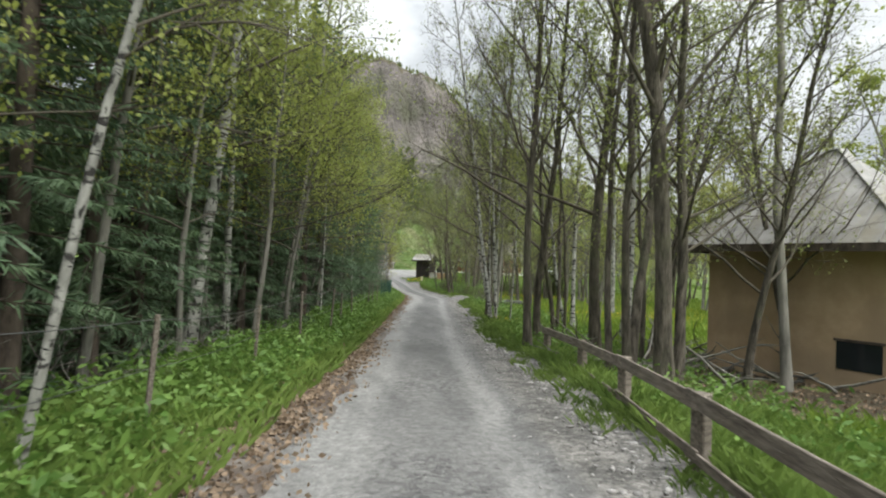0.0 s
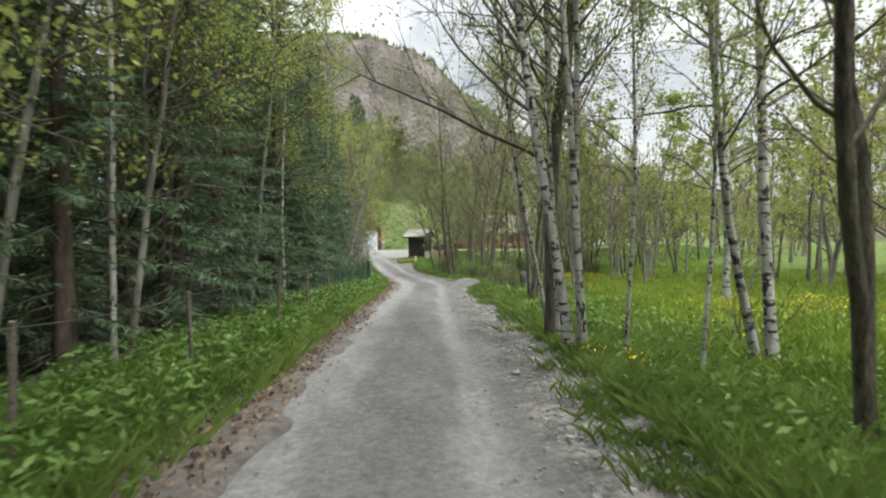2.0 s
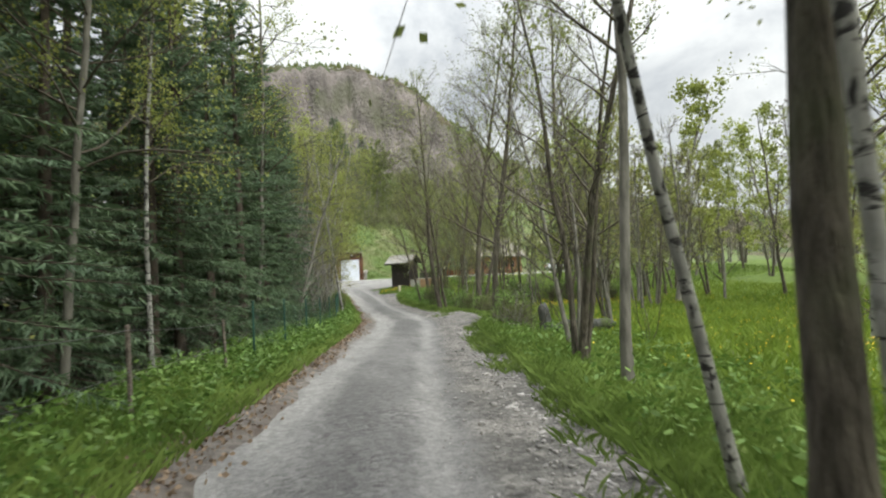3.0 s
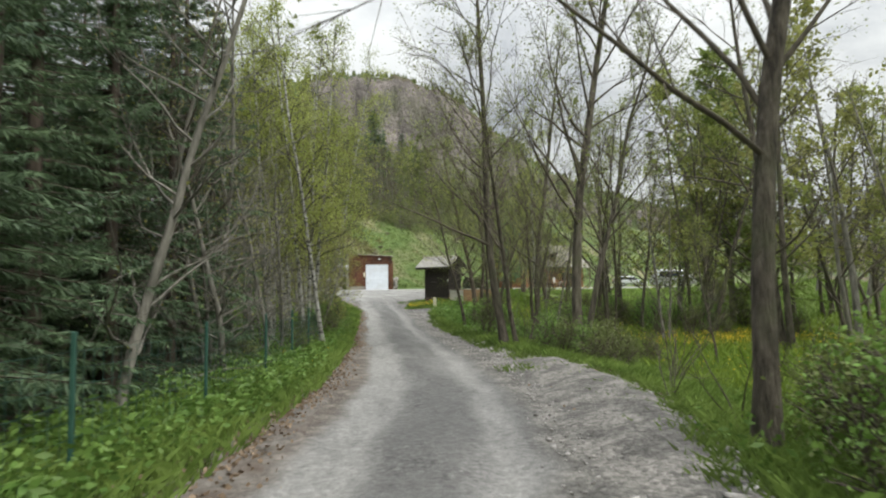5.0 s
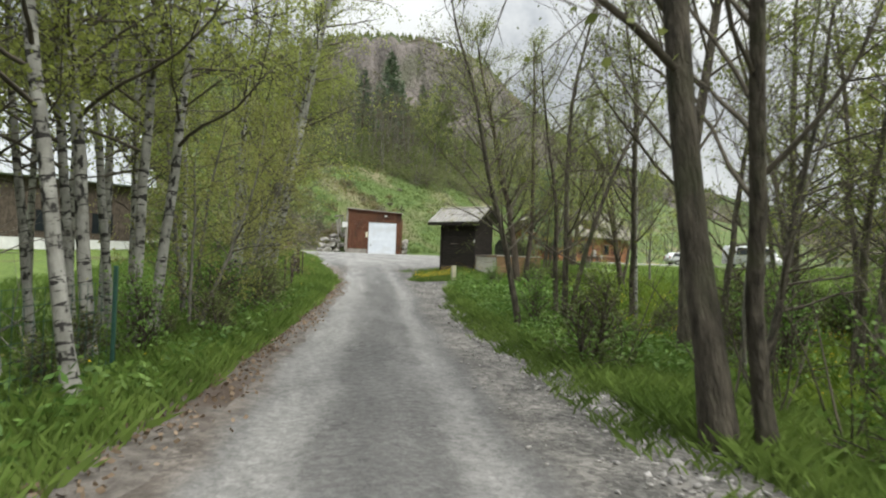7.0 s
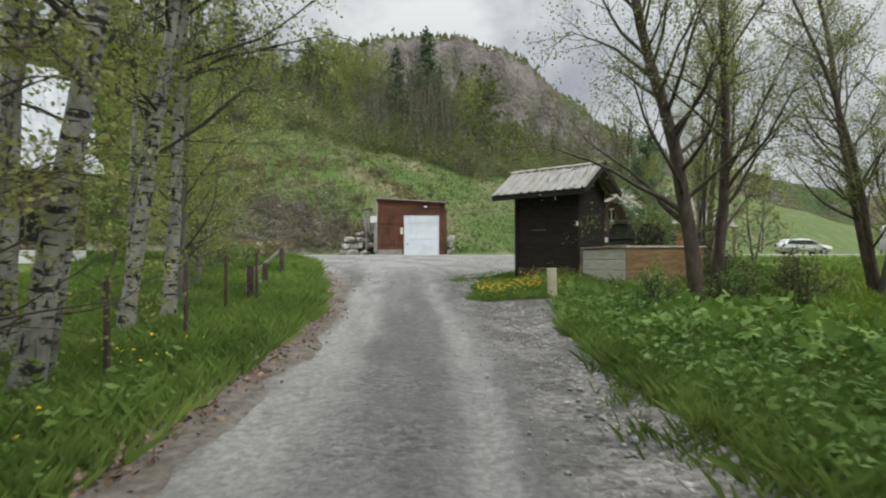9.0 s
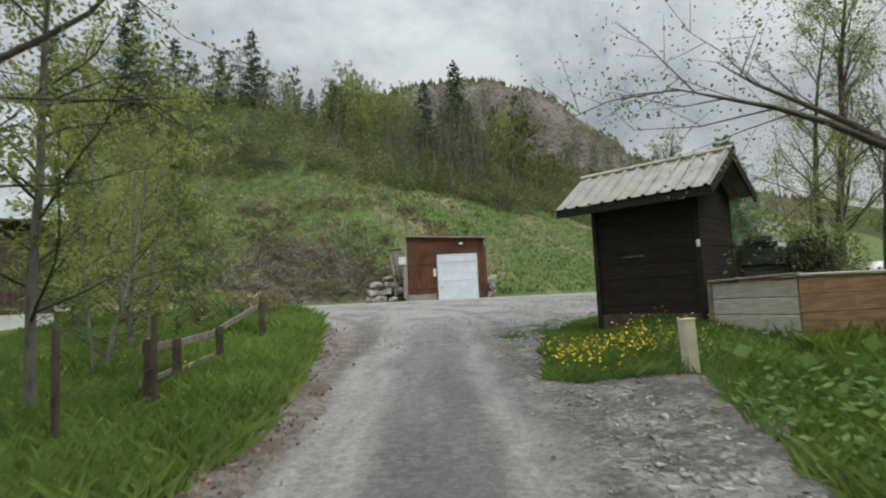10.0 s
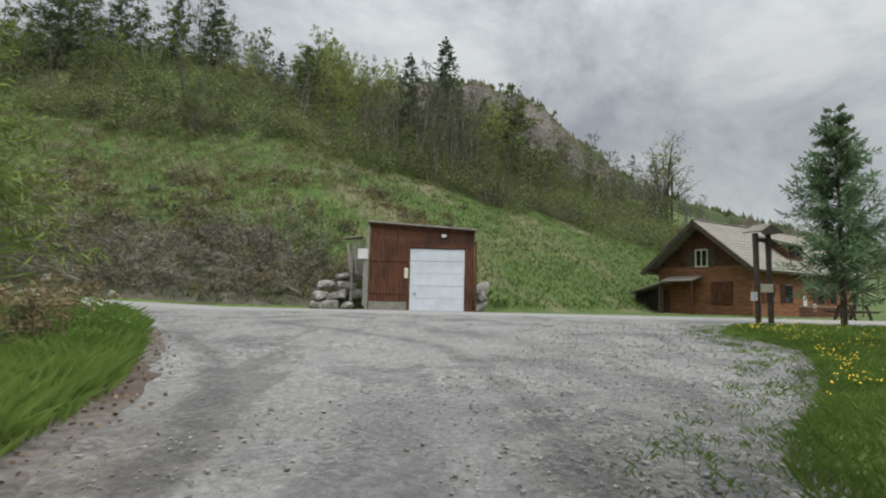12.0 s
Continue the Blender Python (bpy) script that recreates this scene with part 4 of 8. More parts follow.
hilltree = Kind([
    broadleaf("hill_tree", 85, 10, 0.13, M_PALEBARK, M_LEAF_ALDER, "light green tree on the hill's skyline", 0.05, 22, 0.28, 2600, 0.2, 0.45, 0.03, 0.05, forks=3, twigs=3, sprays=2, far=True),
    broadleaf("hill_tree", 86, 10, 0.11, M_PALEBARK, M_SHRUB, "bare grey tree in the hillside scrub", 0.08, 22, 0.28, 1300, 0.17, 0.8, 0.05, 0.05, forks=2, twigs=4, sprays=1, far=True),
    broadleaf("hill_tree", 87, 9, 0.11, M_PALEBARK, M_SHRUBGREEN, "dull green tree in the hillside scrub", 0.04, 16, 0.30, 1500, 0.2, 0.5, 0.03, 0.05, forks=1, twigs=2, sprays=1, far=True),
    broadleaf("hill_tree", 88, 10, 0.20, M_BARK, M_LEAF_ALDER, "old spreading tree with bare crown and few leaves on the slope", 0.26, 26, 0.36, 800, 0.22, 0.7, 0.02, 0.05, forks=3, twigs=6, sprays=2, far=True),
    broadleaf("hill_tree", 89, 9, 0.12, M_PALEBARK, M_SHRUBGREEN, "dense dark green tree in the hillside scrub", 0.03, 20, 0.32, 2200, 0.26, 0.4, 0.02, 0.05, forks=3, twigs=3, sprays=1, far=True),
])
bush = Kind([
    broadleaf("bush", 91, 1.7, 0.018, M_BARK, M_WEED, "low leafy green bush beside the track", 0.1, 14, 0.45, 1100, 0.07, 0.8, 0.02, 0.08, forks=4, twigs=4, sprays=2),
    broadleaf("bush", 92, 1.4, 0.016, M_BARK, M_SHRUBGREEN, "low dark bush beside the track", 0.1, 16, 0.5, 1500, 0.06, 0.6, 0.0, 0.08, forks=4, twigs=4, sprays=2),
])
bare = Kind([
    broadleaf("bare_tree", 95, 9, 0.075, M_PALEBARK, M_CATKIN, "pale bare tree with crooked leafless branches at the wood's edge", 0.10, 26, 0.24, 260, 0.06, 0.35, 0.03, 0.06, twigs=6, sprays=3, twigmat=M_PALEBARK),
    broadleaf("bare_tree", 96, 8, 0.06, M_PALEBARK, M_CATKIN, "pale bare tree with crooked leafless branches at the wood's edge", 0.08, 26, 0.25, 260, 0.06, 0.3, 0.03, 0.07, forks=2, twigs=5, sprays=3, twigmat=M_PALEBARK),
])
willow = Kind([broadleaf("willow_tree", 51, 10.5, 0.135, M_SPRUCEBARK, M_LEAF_ALDER, "large dark-stemmed willow with silvery young leaves beside the hut", 0.16, 38, 0.22, 26000, 0.048, 0.7, 0.03, 0.04,
                         forks=2, twigs=7, sprays=4, foot=5)])
SPRUCE_LABEL = "dark green spruce in the dense wood beside the track"
nearspruce = Kind([
    conifer("spruce_tree", 66, 13, 2.3, M_NEEDLE, M_SPRUCEBARK, SPRUCE_LABEL, 0.05, 36, 5, 120, 0.0115, droop=0.6, short=0.41, fluff=1.8, loose=0.45),
    conifer("spruce_tree", 67, 11, 2.1, M_NEEDLE, M_SPRUCEBARK, SPRUCE_LABEL, 0.04, 34, 5, 120, 0.0115, droop=0.6, short=0.41, fluff=1.8, loose=0.45),
])
spruce = Kind([
    conifer("spruce_tree", 61, 15, 2.6, M_NEEDLE, M_SPRUCEBARK, SPRUCE_LABEL, 0.05, 32, 5, 13, 0.065),
    conifer("spruce_tree", 62, 13, 2.4, M_NEEDLE, M_SPRUCEBARK, SPRUCE_LABEL, 0.03, 30, 5, 13, 0.065),
    conifer("spruce_tree", 63, 17, 2.8, M_NEEDLE, M_SPRUCEBARK, "tall dark green spruce in the dense wood", 0.10, 34, 5, 13, 0.09),
])
hillspruce = Kind([conifer("hill_spruce", 64, 12, 3.0, M_HILLNEEDLE, M_SPRUCEBARK, "dark spruce standing on the hillside", 0.03, 34, 6, 22, 0.062, gap=0.18, ragged=0.75, fluff=1.4, loose=0.4)])
larch = Kind([conifer("larch_tree", 65, 7.0, 2.3, M_LARCH, M_PALEBARK, "young larch with soft light green needles", 0.12, 34, 6, 40, 0.022, droop=0.2, gap=0.12, fluff=2.8, ragged=0.9, short=0.7, loose=0.5)])


def plant_trees():
    r = np.random.default_rng(5)
    # birches and young trees beside the track, on the side of the dark wood
    slim.put(-11.05, -95.9, 0.68, (0.24, 0.05), 0, turn=0.3, tall=1.3)
    birch.put(-11.45, -88.7, 1.1, (0.09, 0), 0, turn=1.0)
    birch.put(-11.0, -87.0, 1.0, (0.01, 0), 1, turn=2.0)
    for x, y, s in ((-10.8, -79.1, 1.2), (-11.15, -78.5, 1.15), (-10.3, -82.1, 1.0), (-9.0, -79.6, 1.1), (-9.3, -72.2, 1.2), (-7.4, -69.8, 1.2), (-6.4, -61.5, 1.0)):
        slim.put(x, y, s, (r.normal(0.03, 0.04), r.normal(0, 0.04)))
    for x, y, s in ((-9.7, -76.8, 0.8), (-8.0, -67.0, 0.8)):
        alder.put(x, y, s, (r.normal(0.04, 0.05), 0), 1)
    # where the wood ends: bare pale trees and a birch group
    for x, y, s in ((-5.9, -54.5, 0.75), (-5.4, -51.2, 0.85), (-4.9, -49.6, 0.75), (-6.8, -50.3, 0.85), (-7.5, -52.6, 0.9)):
        alder.put(x, y, s, (r.normal(0.02, 0.06), 0), 3)
    for x, y, s, lean, w in ((-2.83, -47.8, 0.85, -0.16, 1), (-3.48, -46.0, 0.95, -0.12, 1), (-4.9, -42.3, 0.95, 0.0, 1), (-4.7, -41.4, 0.9, -0.04, 1), (-3.45, -44.8, 0.9, 0.04, 1),
                             (-3.4, -44.3, 0.95, 0.06, 1), (-4.2, -43.6, 0.85, -0.08, 1), (-3.9, -45.4, 0.8, -0.1, 1), (-4.4, -47.0, 0.85, -0.05, 1), (-5.3, -44.6, 0.9, -0.04, 1), (-5.9, -41.2, 0.95, 0.02, 1), (-5.6, -47.2, 0.85, -0.06, 1)):
        birch.put(x, y, s, (lean, 0), w)
    for x, y, s, lean in ((-6.6, -43.4, 0.85, 0.02), (-7.0, -40.4, 0.9, 0.0), (-5.3, -39.6, 0.8, -0.05), (-6.3, -45.9, 0.85, -0.06), (-4.6, -45.0, 0.75, -0.12), (-4.0, -46.8, 0.7, -0.16)):
        birch.put(x, y, s, (lean, 0), 1)
    birch.put(-3.10, -36.2, 0.9, (0.15, 0), 0)
    birch.put(-3.16, -35.8, 0.8, (0.17, 0), 1)
    birch.put(-4.29, -34.6, 0.95, (0.05, 0), 0)
    birch.put(-3.75, -33.0, 0.8, (0.12, 0), 0)
    birch.put(-3.65, -31.7, 0.85, (0.05, 0), 0)
    birch.put(-4.2, -32.3, 0.8, (0.10, 0), 2)
    birch.put(-5.0, -30.2, 0.8, (0.03, 0), 1)
    birch.put(-4.6, -38.5, 0.85, (0, 0), 1)
    for x, y, s in ((-6.3, -23.0, 0.75), (-4.3, -29.4, 0.7), (-4.9, -27.0, 0.62), (-5.4, -25.2, 0.6)):
        olive.put(x, y, s, (0.03, 0))
    larch.put(-9.7, -13.3, 1.12)
    larch.put(-11.2, -17.5, 0.95)
    for x, y, s in ((-3.9, -40.6, 0.8), (-3.7, -38.0, 0.75), (-3.6, -36.6, 0.7), (-3.2, -43.0, 0.6)):
        olive.put(x, y, s, (0.10, 0), 0)
    for x, y, s in ((-13.2, -96.6, 0.95), (-11.9, -92.4, 0.95), (-9.9, -85.4, 0.9), (-9.2, -78.4, 0.95), (-10.4, -87.6, 1.0), (-8.2, -71.4, 1.05), (-10.6, -84.2, 1.0), (-10.1, -80.4, 1.0), (-11.3, -90.0, 0.95), (-11.6, -86.6, 1.0)):
        rowan.put(x, y, s, (r.normal(0.05, 0.04), r.normal(0, 0.03)))
    for x, y, s in ((1.5, -62.4, 0.75), (1.9, -61.6, 0.85), (2.4, -61.0, 1.0), (2.9, -60.2, 0.9), (3.6, -49.4, 1.0), (2.65, -45.3, 1.1), (3.1, -41.2, 0.9), (-2.7, -38.9, 0.9), (-3.0, -41.4, 1.0), (-2.6, -43.6, 0.7), (-3.0, -42.4, 1.0), (-2.8, -40.2, 1.0), (-3.2, -45.2, 0.9), (-2.7, -37.6, 0.8), (4.4, -31.6, 0.8), (6.4, -30.8, 1.0), (-6.6, -20.6, 0.6), (-7.8, -13.0, 0.4), (-8.6, -13.6, 0.45), (-9.3, -14.2, 0.45), (-7.0, -16.4, 0.4), (6.9, -25.4, 1.2), (7.6, -24.6, 1.2), (3.4, -50.9, 0.8), (3.7, -51.6, 0.75), (4.3, -51.6, 0.85), (3.3, -50.2, 0.8), (5.1, -51.4, 0.7), (4.0, -51.3, 0.7), (4.7, -50.0, 0.8), (3.9, -49.6, 0.6), (6.2, -30.5, 0.9), (5.9, -31.3, 0.7), (6.9, -31.6, 1.0)):
        bush.put(x, y, s)
    # dark undergrowth at the feet of the trees and below the rim of the pull-out
    for x, y, s in ((1.25, -63.0, 0.75), (1.4, -63.6, 0.7), (1.75, -63.1, 0.75), (1.15, -63.95, 0.55), (2.0, -62.3, 0.7), (3.6, -52.6, 0.7), (4.1, -52.2, 0.8), (4.6, -51.0, 0.9), (4.9, -49.9, 0.8), (3.9, -53.4, 0.6), (5.2, -52.2, 0.7),
                    (-3.3, -50.2, 0.55), (-3.7, -48.8, 0.6), (-3.3, -47.4, 0.5), (-3.6, -46.2, 0.6), (-3.2, -44.2, 0.5), (-3.9, -43.2, 0.6), (-4.3, -51.6, 0.6)):
        bush.put(x, y, s, which=1)
    for k in range(30):
        y = r.uniform(-46.5, -38.6)
        bush.put(r.uniform(6.0, 16.0), y, r.uniform(0.7, 1.25), which=k % 2)
    # the overgrown mound at the corner of the junction
    for k, (x, y, s) in enumerate(((-5.8, -18.6, 0.5), (-5.2, -17.7, 0.45), (-6.4, -18.0, 0.55), (-5.0, -18.9, 0.38), (-6.9, -17.0, 0.55), (-6.0, -16.7, 0.5), (-4.7, -19.4, 0.32), (-7.5, -16.0, 0.55), (-5.6, -19.6, 0.45), (-6.7, -19.2, 0.5))):
        bush.put(x, y, 1.45 * s, which=k % 2)
    # the wood: spruces behind the wire fence, close together
    done = []
    for k in range(4000):
        if len(done) >= 32:
            break
        y = r.uniform(-108, -48.5)
        depth = 3.4 + 10 * r.random() ** 1.5 + 1.5 * (y > -54)
        x = float(edge_l(y)) - depth
        if all((x - a) ** 2 + (y - b) ** 2 > 2.0 ** 2 for a, b in done):
            done.append((x, y))
            (nearspruce if depth < 6 else spruce).put(x - 0.6, y, r.uniform(0.8, 1.15))
    for k in range(24):
        y = -105.0 + 2.3 * k + r.uniform(-0.6, 0.6)
        spruce.put(float(edge_l(y)) - 5.6 - 1.6 * r.random(), y, r.uniform(0.8, 1.05), which=k % 2)
    for k in range(20):
        y = -104.0 + 2.7 * k + r.uniform(-0.8, 0.8)
        spruce.put(float(edge_l(y)) - 8.4 - 1.6 * r.random(), y, r.uniform(0.8, 1.0), which=2 - k % 2)
    for k in range(16):
        y = -104.0 + 3.4 * k + r.uniform(-0.8, 0.8)
        spruce.put(float(edge_l(y)) - 11.6 - 2.4 * r.random(), y, r.uniform(0.85, 1.05), which=1)
    for k in range(27):
        y = -104.0 + 2.08 * k + r.uniform(-0.5, 0.5)
        nearspruce.put(float(edge_l(y)) - 2.9 - 0.9 * r.random(), y, r.uniform(0.85, 1.1))
    for x, y, s in ((-7.6, -66.4, 1.0), (-6.6, -63.0, 1.05), (-6.2, -60.0, 1.0), (-6.3, -57.0, 1.05), (-6.0, -55.4, 0.9), (-6.6, -52.8, 1.0), (-6.4, -49.6, 0.9), (-7.4, -47.6, 0.95), (-8.6, -50.2, 1.0), (-9.0, -46.4, 0.9), (-10.6, -48.6, 1.0), (-8.0, -54.0, 1.05)):
        nearspruce.put(x, y, s)
    for x, y, s in ((-5.4, -51.2, 0.95), (-4.9, -49.5, 0.85), (-5.9, -54.6, 1.0), (-4.9, -53.2, 0.9), (-5.2, -57.2, 0.95), (-4.6, -47.6, 0.8), (-4.0, -51.0, 0.7), (-3.9, -49.4, 0.75), (-4.5, -53.6, 0.8), (-9.6, -77.4, 0.95), (-8.9, -73.2, 0.9), (1.0, -64.3, 0.3)):
        bare.put(x, y, s, (r.normal(0.04, 0.05), 0))
    willow.put(12.5, -17.5, 1.0)
    for x, y, s in ((8.8, -22.6, 0.5), (10.2, -21.6, 0.55), (11.6, -22.6, 0.6)):
        olive.put(x, y, s)
    # trees along the other side, in front of the meadow
    alder.put(-4.05, -92.4, 1.05, (-0.02, 0), 0)
    alder.put(-4.3, -91.6, 0.9, (0.0, 0), 2)
    alder.put(-3.75, -92.2, 1.0, (0.17, 0), 1)
    alder.put(-2.6, -87.2, 1.05, (-0.08, 0), 0)
    alder.put(-2.3, -88.9, 0.8, (0.05, 0), 2)
    alder.put(-4.7, -88.3, 0.68, (-0.07, 0.0), 0, tall=1.4)
    alder.put(-3.57, -86.0, 1.12, (-0.10, 0), 1)
    alder.put(-2.1, -83.8, 0.85, (-0.03, 0), 2)
    birch.put(0.0, -83.9, 1.15, (0.02, 0), 0)
    alder.put(0.9, -84.6, 1.0, (0.02, 0), 1)
    birch.put(-0.22, -80.5, 1.25, (-0.03, 0), 2, turn=0.2)
    alder.put(-0.35, -90.6, 0.85, (0.0, 0), 1)
    alder.put(-2.0, -91.6, 0.8, (-0.02, 0), 1, turn=3.0)
    slim.put(-1.0, -91.4, 1.2, (0.0, 0), 1)
    birch.put(-2.93, -80.1, 0.82, (-0.04, 0), 3, tall=1.25)
    slim.put(-2.85, -79.1, 1.15, (-0.05, 0), 0)
    slim.put(-2.55, -80.6, 0.8, (0.03, 0), 0)
    alder.put(-2.78, -78.7, 0.9, (-0.05, 0), 0)
    slim.put(-2.4, -77.7, 1.1, (-0.14, 0), 0)
    slim.put(-2.0, -81.4, 0.8, (0.02, 0), 0)
    slim.put(-1.0, -74.0, 1.0, (-0.05, 0), 1)
    for x, y, s, w in ((-0.4, -71.5, 0.8, 2), (0.7, -69.0, 0.8, 3), (4.6, -63.5, 0.85, 3), (6.3, -60.0, 0.55, 2),
                       (2.7, -41.6, 0.78, 1), (7.0, -52.0, 0.4, 1), (10.6, -29.0, 0.8, 1), (8.3, -25.6, 0.7, 2)):
        alder.put(x, y, s, (r.normal(0, 0.05), r.normal(0, 0.04)), w)
    for x, y, s, w in ((5.2, -43.4, 0.9, 0), (4.5, -39.0, 0.7, 4)):
        alder.put(x, y, s, (r.normal(0, 0.03), 0), w)
    alder.put(3.7, -63.5, 0.85, (-0.03, 0), 0, turn=2.6)
    alder.put(1.7, -60.6, 0.9, (-0.01, 0.0), 0, turn=0.6)
    alder.put(2.38, -48.85, 0.95, (-0.19, 0), 0, turn=0.9)
    alder.put(2.72, -49.0, 0.82, (-0.15, 0), 1, turn=2.1, tall=1.15)
    alder.put(3.40, -47.75, 0.55, (0.42, 0), 1, turn=0.4)
    alder.put(4.57, -48.8, 1.2, (0.01, 0), 0, turn=1.2)
    alder.put(4.97, -48.6, 1.15, (0.06, 0), 1, turn=4.0)
    for x, y, s, w in ((12.5, -43.5, 1.1, 2), (13.8, -51.5, 1.0, 3), (11.5, -49.0, 1.0, 5), (14.8, -53.0, 1.0, 3), (10.8, -39.0, 1.1, 2), (6.6, -38.5, 0.9, 1), (11.0, -58.5, 1.0, 3)):
        alder.put(x, y, s, (r.normal(0, 0.03), 0), w)
    birch.put(7.0, -37.8, 0.85, (0, 0), 1)
    for x, y, s, w in ((7.6, -44.6, 0.8, 2), (8.9, -46.4, 0.8, 3), (10.2, -42.2, 0.85, 1), (8.6, -41.4, 0.75, 6), (4.9, -45.7, 0.6, 3), (6.9, -42.0, 0.75, 6)):
        alder.put(x, y, s, (r.normal(0, 0.05), 0), w)
    willow.put(10.8, -28.8, 0.85, (-0.18, 0), 0, turn=0.7)
    olive.put(13.2, -26.4, 0.8, (0, 0), 1)
    birch.put(6.4, -71.0, 0.9, (0, 0), 0)
    willow.put(5.65, -30.9, 1.0, (-0.02, 0), 0, turn=2.6)
    # beyond the meadow: a loose wood of light green trees
    done = []
    for k in range(6000):
        if len(done) >= 88:
            break
        y = r.uniform(-98, -24)
        x = float(edge_r(y)) + 11 + 5 * (y < -58) + 30 * r.random() ** 1.2
        if all((x - a) ** 2 + (y - b) ** 2 > 2.4 ** 2 for a, b in done) and not (y < -84 and x < 13) and not (y > -38 and x < 24) and not (y > -32 and x < 40 and x > 24 and (len(done) % 3)):
            done.append((x, y))
            wood.put(x, y, r.uniform(0.85, 1.3))
    for x, y, s, w in ((10.6, -55.5, 0.95, 3), (6.2, -60.1, 0.45, 3)):
        alder.put(x, y, s, (0.02, 0), w)
    larch.put(15.8, -40.3, 1.75)
    for x, y in ((15, -48), (13, -43), (16, -42), (18, -52), (14, -38.5), (19, -45), (21, -40), (17, -36), (20, -33), (16, -62)):
        wood.put(x, y, r.uniform(0.7, 1.05))
    for x, y in ((9.9, -67.6), (14.5, -76.0), (15.5, -70.5)):
        olive.put(x, y, r.uniform(0.7, 1.0))
    # the valley's edge past the parked cars
    for k in range(34):
        x = 42 + 40 * r.random()
        hilltree.put(x, r.uniform(-34, 40), r.uniform(0.6, 1.0), which=(1, 2, 1, 0)[k % 4])
    # the hillside
    for x, y, s in ((-36, 32, 1.05), (-31.6, 35, 0.8), (-27, 38, 0.6), (-23.4, 39, 0.85), (-43, 29, 1.0), (-14, 46, 0.6), (4.2, 80, 1.2), (1.5, 76, 0.7), (7, 82, 0.9), (2.6, 72, 0.6), (12, 84, 0.9), (16, 92, 0.8), (-38, 37, 1.2)):
        hillspruce.put(x, y, s)
    for x, y, s in ((-13.5, 47.4, 1.05), (-11.1, 51, 1.1), (-12.3, 49, 0.95), (-9.8, 52.5, 0.95), (13.2, 79.7, 1.2), (-10.5, 49.6, 1.0), (-12.8, 50.6, 1.15), (-11.8, 47.6, 0.9), (-8, 56, 1.0), (-5, 58, 1.05), (-3, 62, 0.9), (9, 84, 0.9), (-6, 62, 1.0), (-10, 54, 0.9)):
        hilltree.put(x, y, s, which=0)
    for x, y, s in ((44.7, 80.8, 1.1), (43.2, 80.2, 0.8), (23.6, 66.6, 0.8), (14.5, 67.0, 0.8), (5.1, 62.6, 0.8), (19, 66, 0.75), (28, 68, 0.7), (33, 70, 0.7), (9.5, 65.5, 0.85)):
        hilltree.put(x, y, s, which=1)
    for which, spots in (
            (0, ((-13.3, 36.9, 0.63), (-12.2, 43, 0.84), (-8.7, 33.7, 0.9), (-6.7, 42.2, 1), (-5, 44, 0.96), (-9.8, 50.4, 0.8), (9.3, 60.8, 1.17), (10.3, 54.7, 1.17), (20.3, 68.3, 0.65),
                 (-22.4, 30, 0.45), (-18.1, 28.6, 0.4), (-16.4, 30.1, 0.5))),
            (1, ((-2.2, 32, 0.9), (-0.4, 45, 1.09), (-3.1, 28.4, 0.74), (1.8, 28.7, 0.83), (6, 41.3, 1.03), (-4.4, 25.3, 0.6), (3.6, 33.4, 0.78), (6.3, 36.8, 0.79), (26.3, 73.4, 0.69), (33, 84.5, 1.15),
                 (34.6, 80.9, 0.93), (39.4, 88.7, 1.07), (40.5, 85.5, 1.05), (46.7, 95.9, 1.04), (58.3, 98.7, 1.04), (65, 106, 0.86), (-16.9, 34.5, 0.6), (5, 41.7, 1.0), (0.1, 32.2, 0.9), (1.4, 47.3, 0.9), (2.6, 38, 1.0))),
            (3, ((46.5, 85.1, 1.45), (51.2, 91, 1.2))),
            (4, ((13, 56.8, 1.23), (15.3, 58.5, 1.3), (9.9, 40.5, 0.67), (12.8, 42.1, 0.69), (15.8, 46.7, 0.6), (20, 55.2, 0.57), (6.6, 28.6, 0.5), (-20.4, 22.2, 0.28), (-17.7, 20.1, 0.3), (-15.5, 20, 0.28),
                 (-31.4, 26.6, 0.35), (-23.8, 25.3, 0.3), (1.2, 30.5, 0.45), (-1.5, 27.0, 0.4)))):
        for x, y, s in spots:
            hilltree.put(x, y, s, which=which)
    for x, y, s in ((-16.2, 40.8, 0.44), (3.5, 49.9, 1.29), (-1.2, 41.1, 0.92)):
        hillspruce.put(x, y, s)
    for which, spots in ((4, ((-40, 29, 0.8), (-33.5, 33, 0.65), (-28.6, 35, 0.7), (-25.6, 36.4, 0.65), (-36, 26, 0.55), (-30, 28, 0.5), (-22, 37, 0.6))),
                         (0, ((-42, 26, 0.8), (-38.2, 31.4, 0.75), (-29.8, 31.5, 0.5), (-19.5, 41, 0.6))),
                         (1, ((-34.4, 35.4, 0.8), (-25.2, 40.4, 0.75), (-22.4, 40.6, 0.7)))):
        for x, y, s in spots:
            hilltree.put(x, y, s, which=which)
    n = 0
    while n < 90:
        x, y = (r.uniform(-60, 30), r.uniform(20, 100)) if n % 2 else (r.uniform(-14, 46), r.uniform(44, 100))
        up = float(hill_rise(x, y))
        if 13 < up < 33 and -0.7 * (x - 6) + 0.714 * (y - 3) > 18:
            n += 1
            hilltree.put(x, y, r.uniform(0.35, 0.7), which=(2, 4, 1, 0, 4, 2)[n % 6])


plant_trees()


# ---- undergrowth ----
def stuff(name, me, label, category):
    return tagged(new(name, me), label, category, kind="stuff")


def on_ground(x, y, up=0.0):
    return np.stack([x, y, ground_z(x, y) + up], 1)


def z0_at(x, y):
    return float(ground_z(x, y)) - 0.03


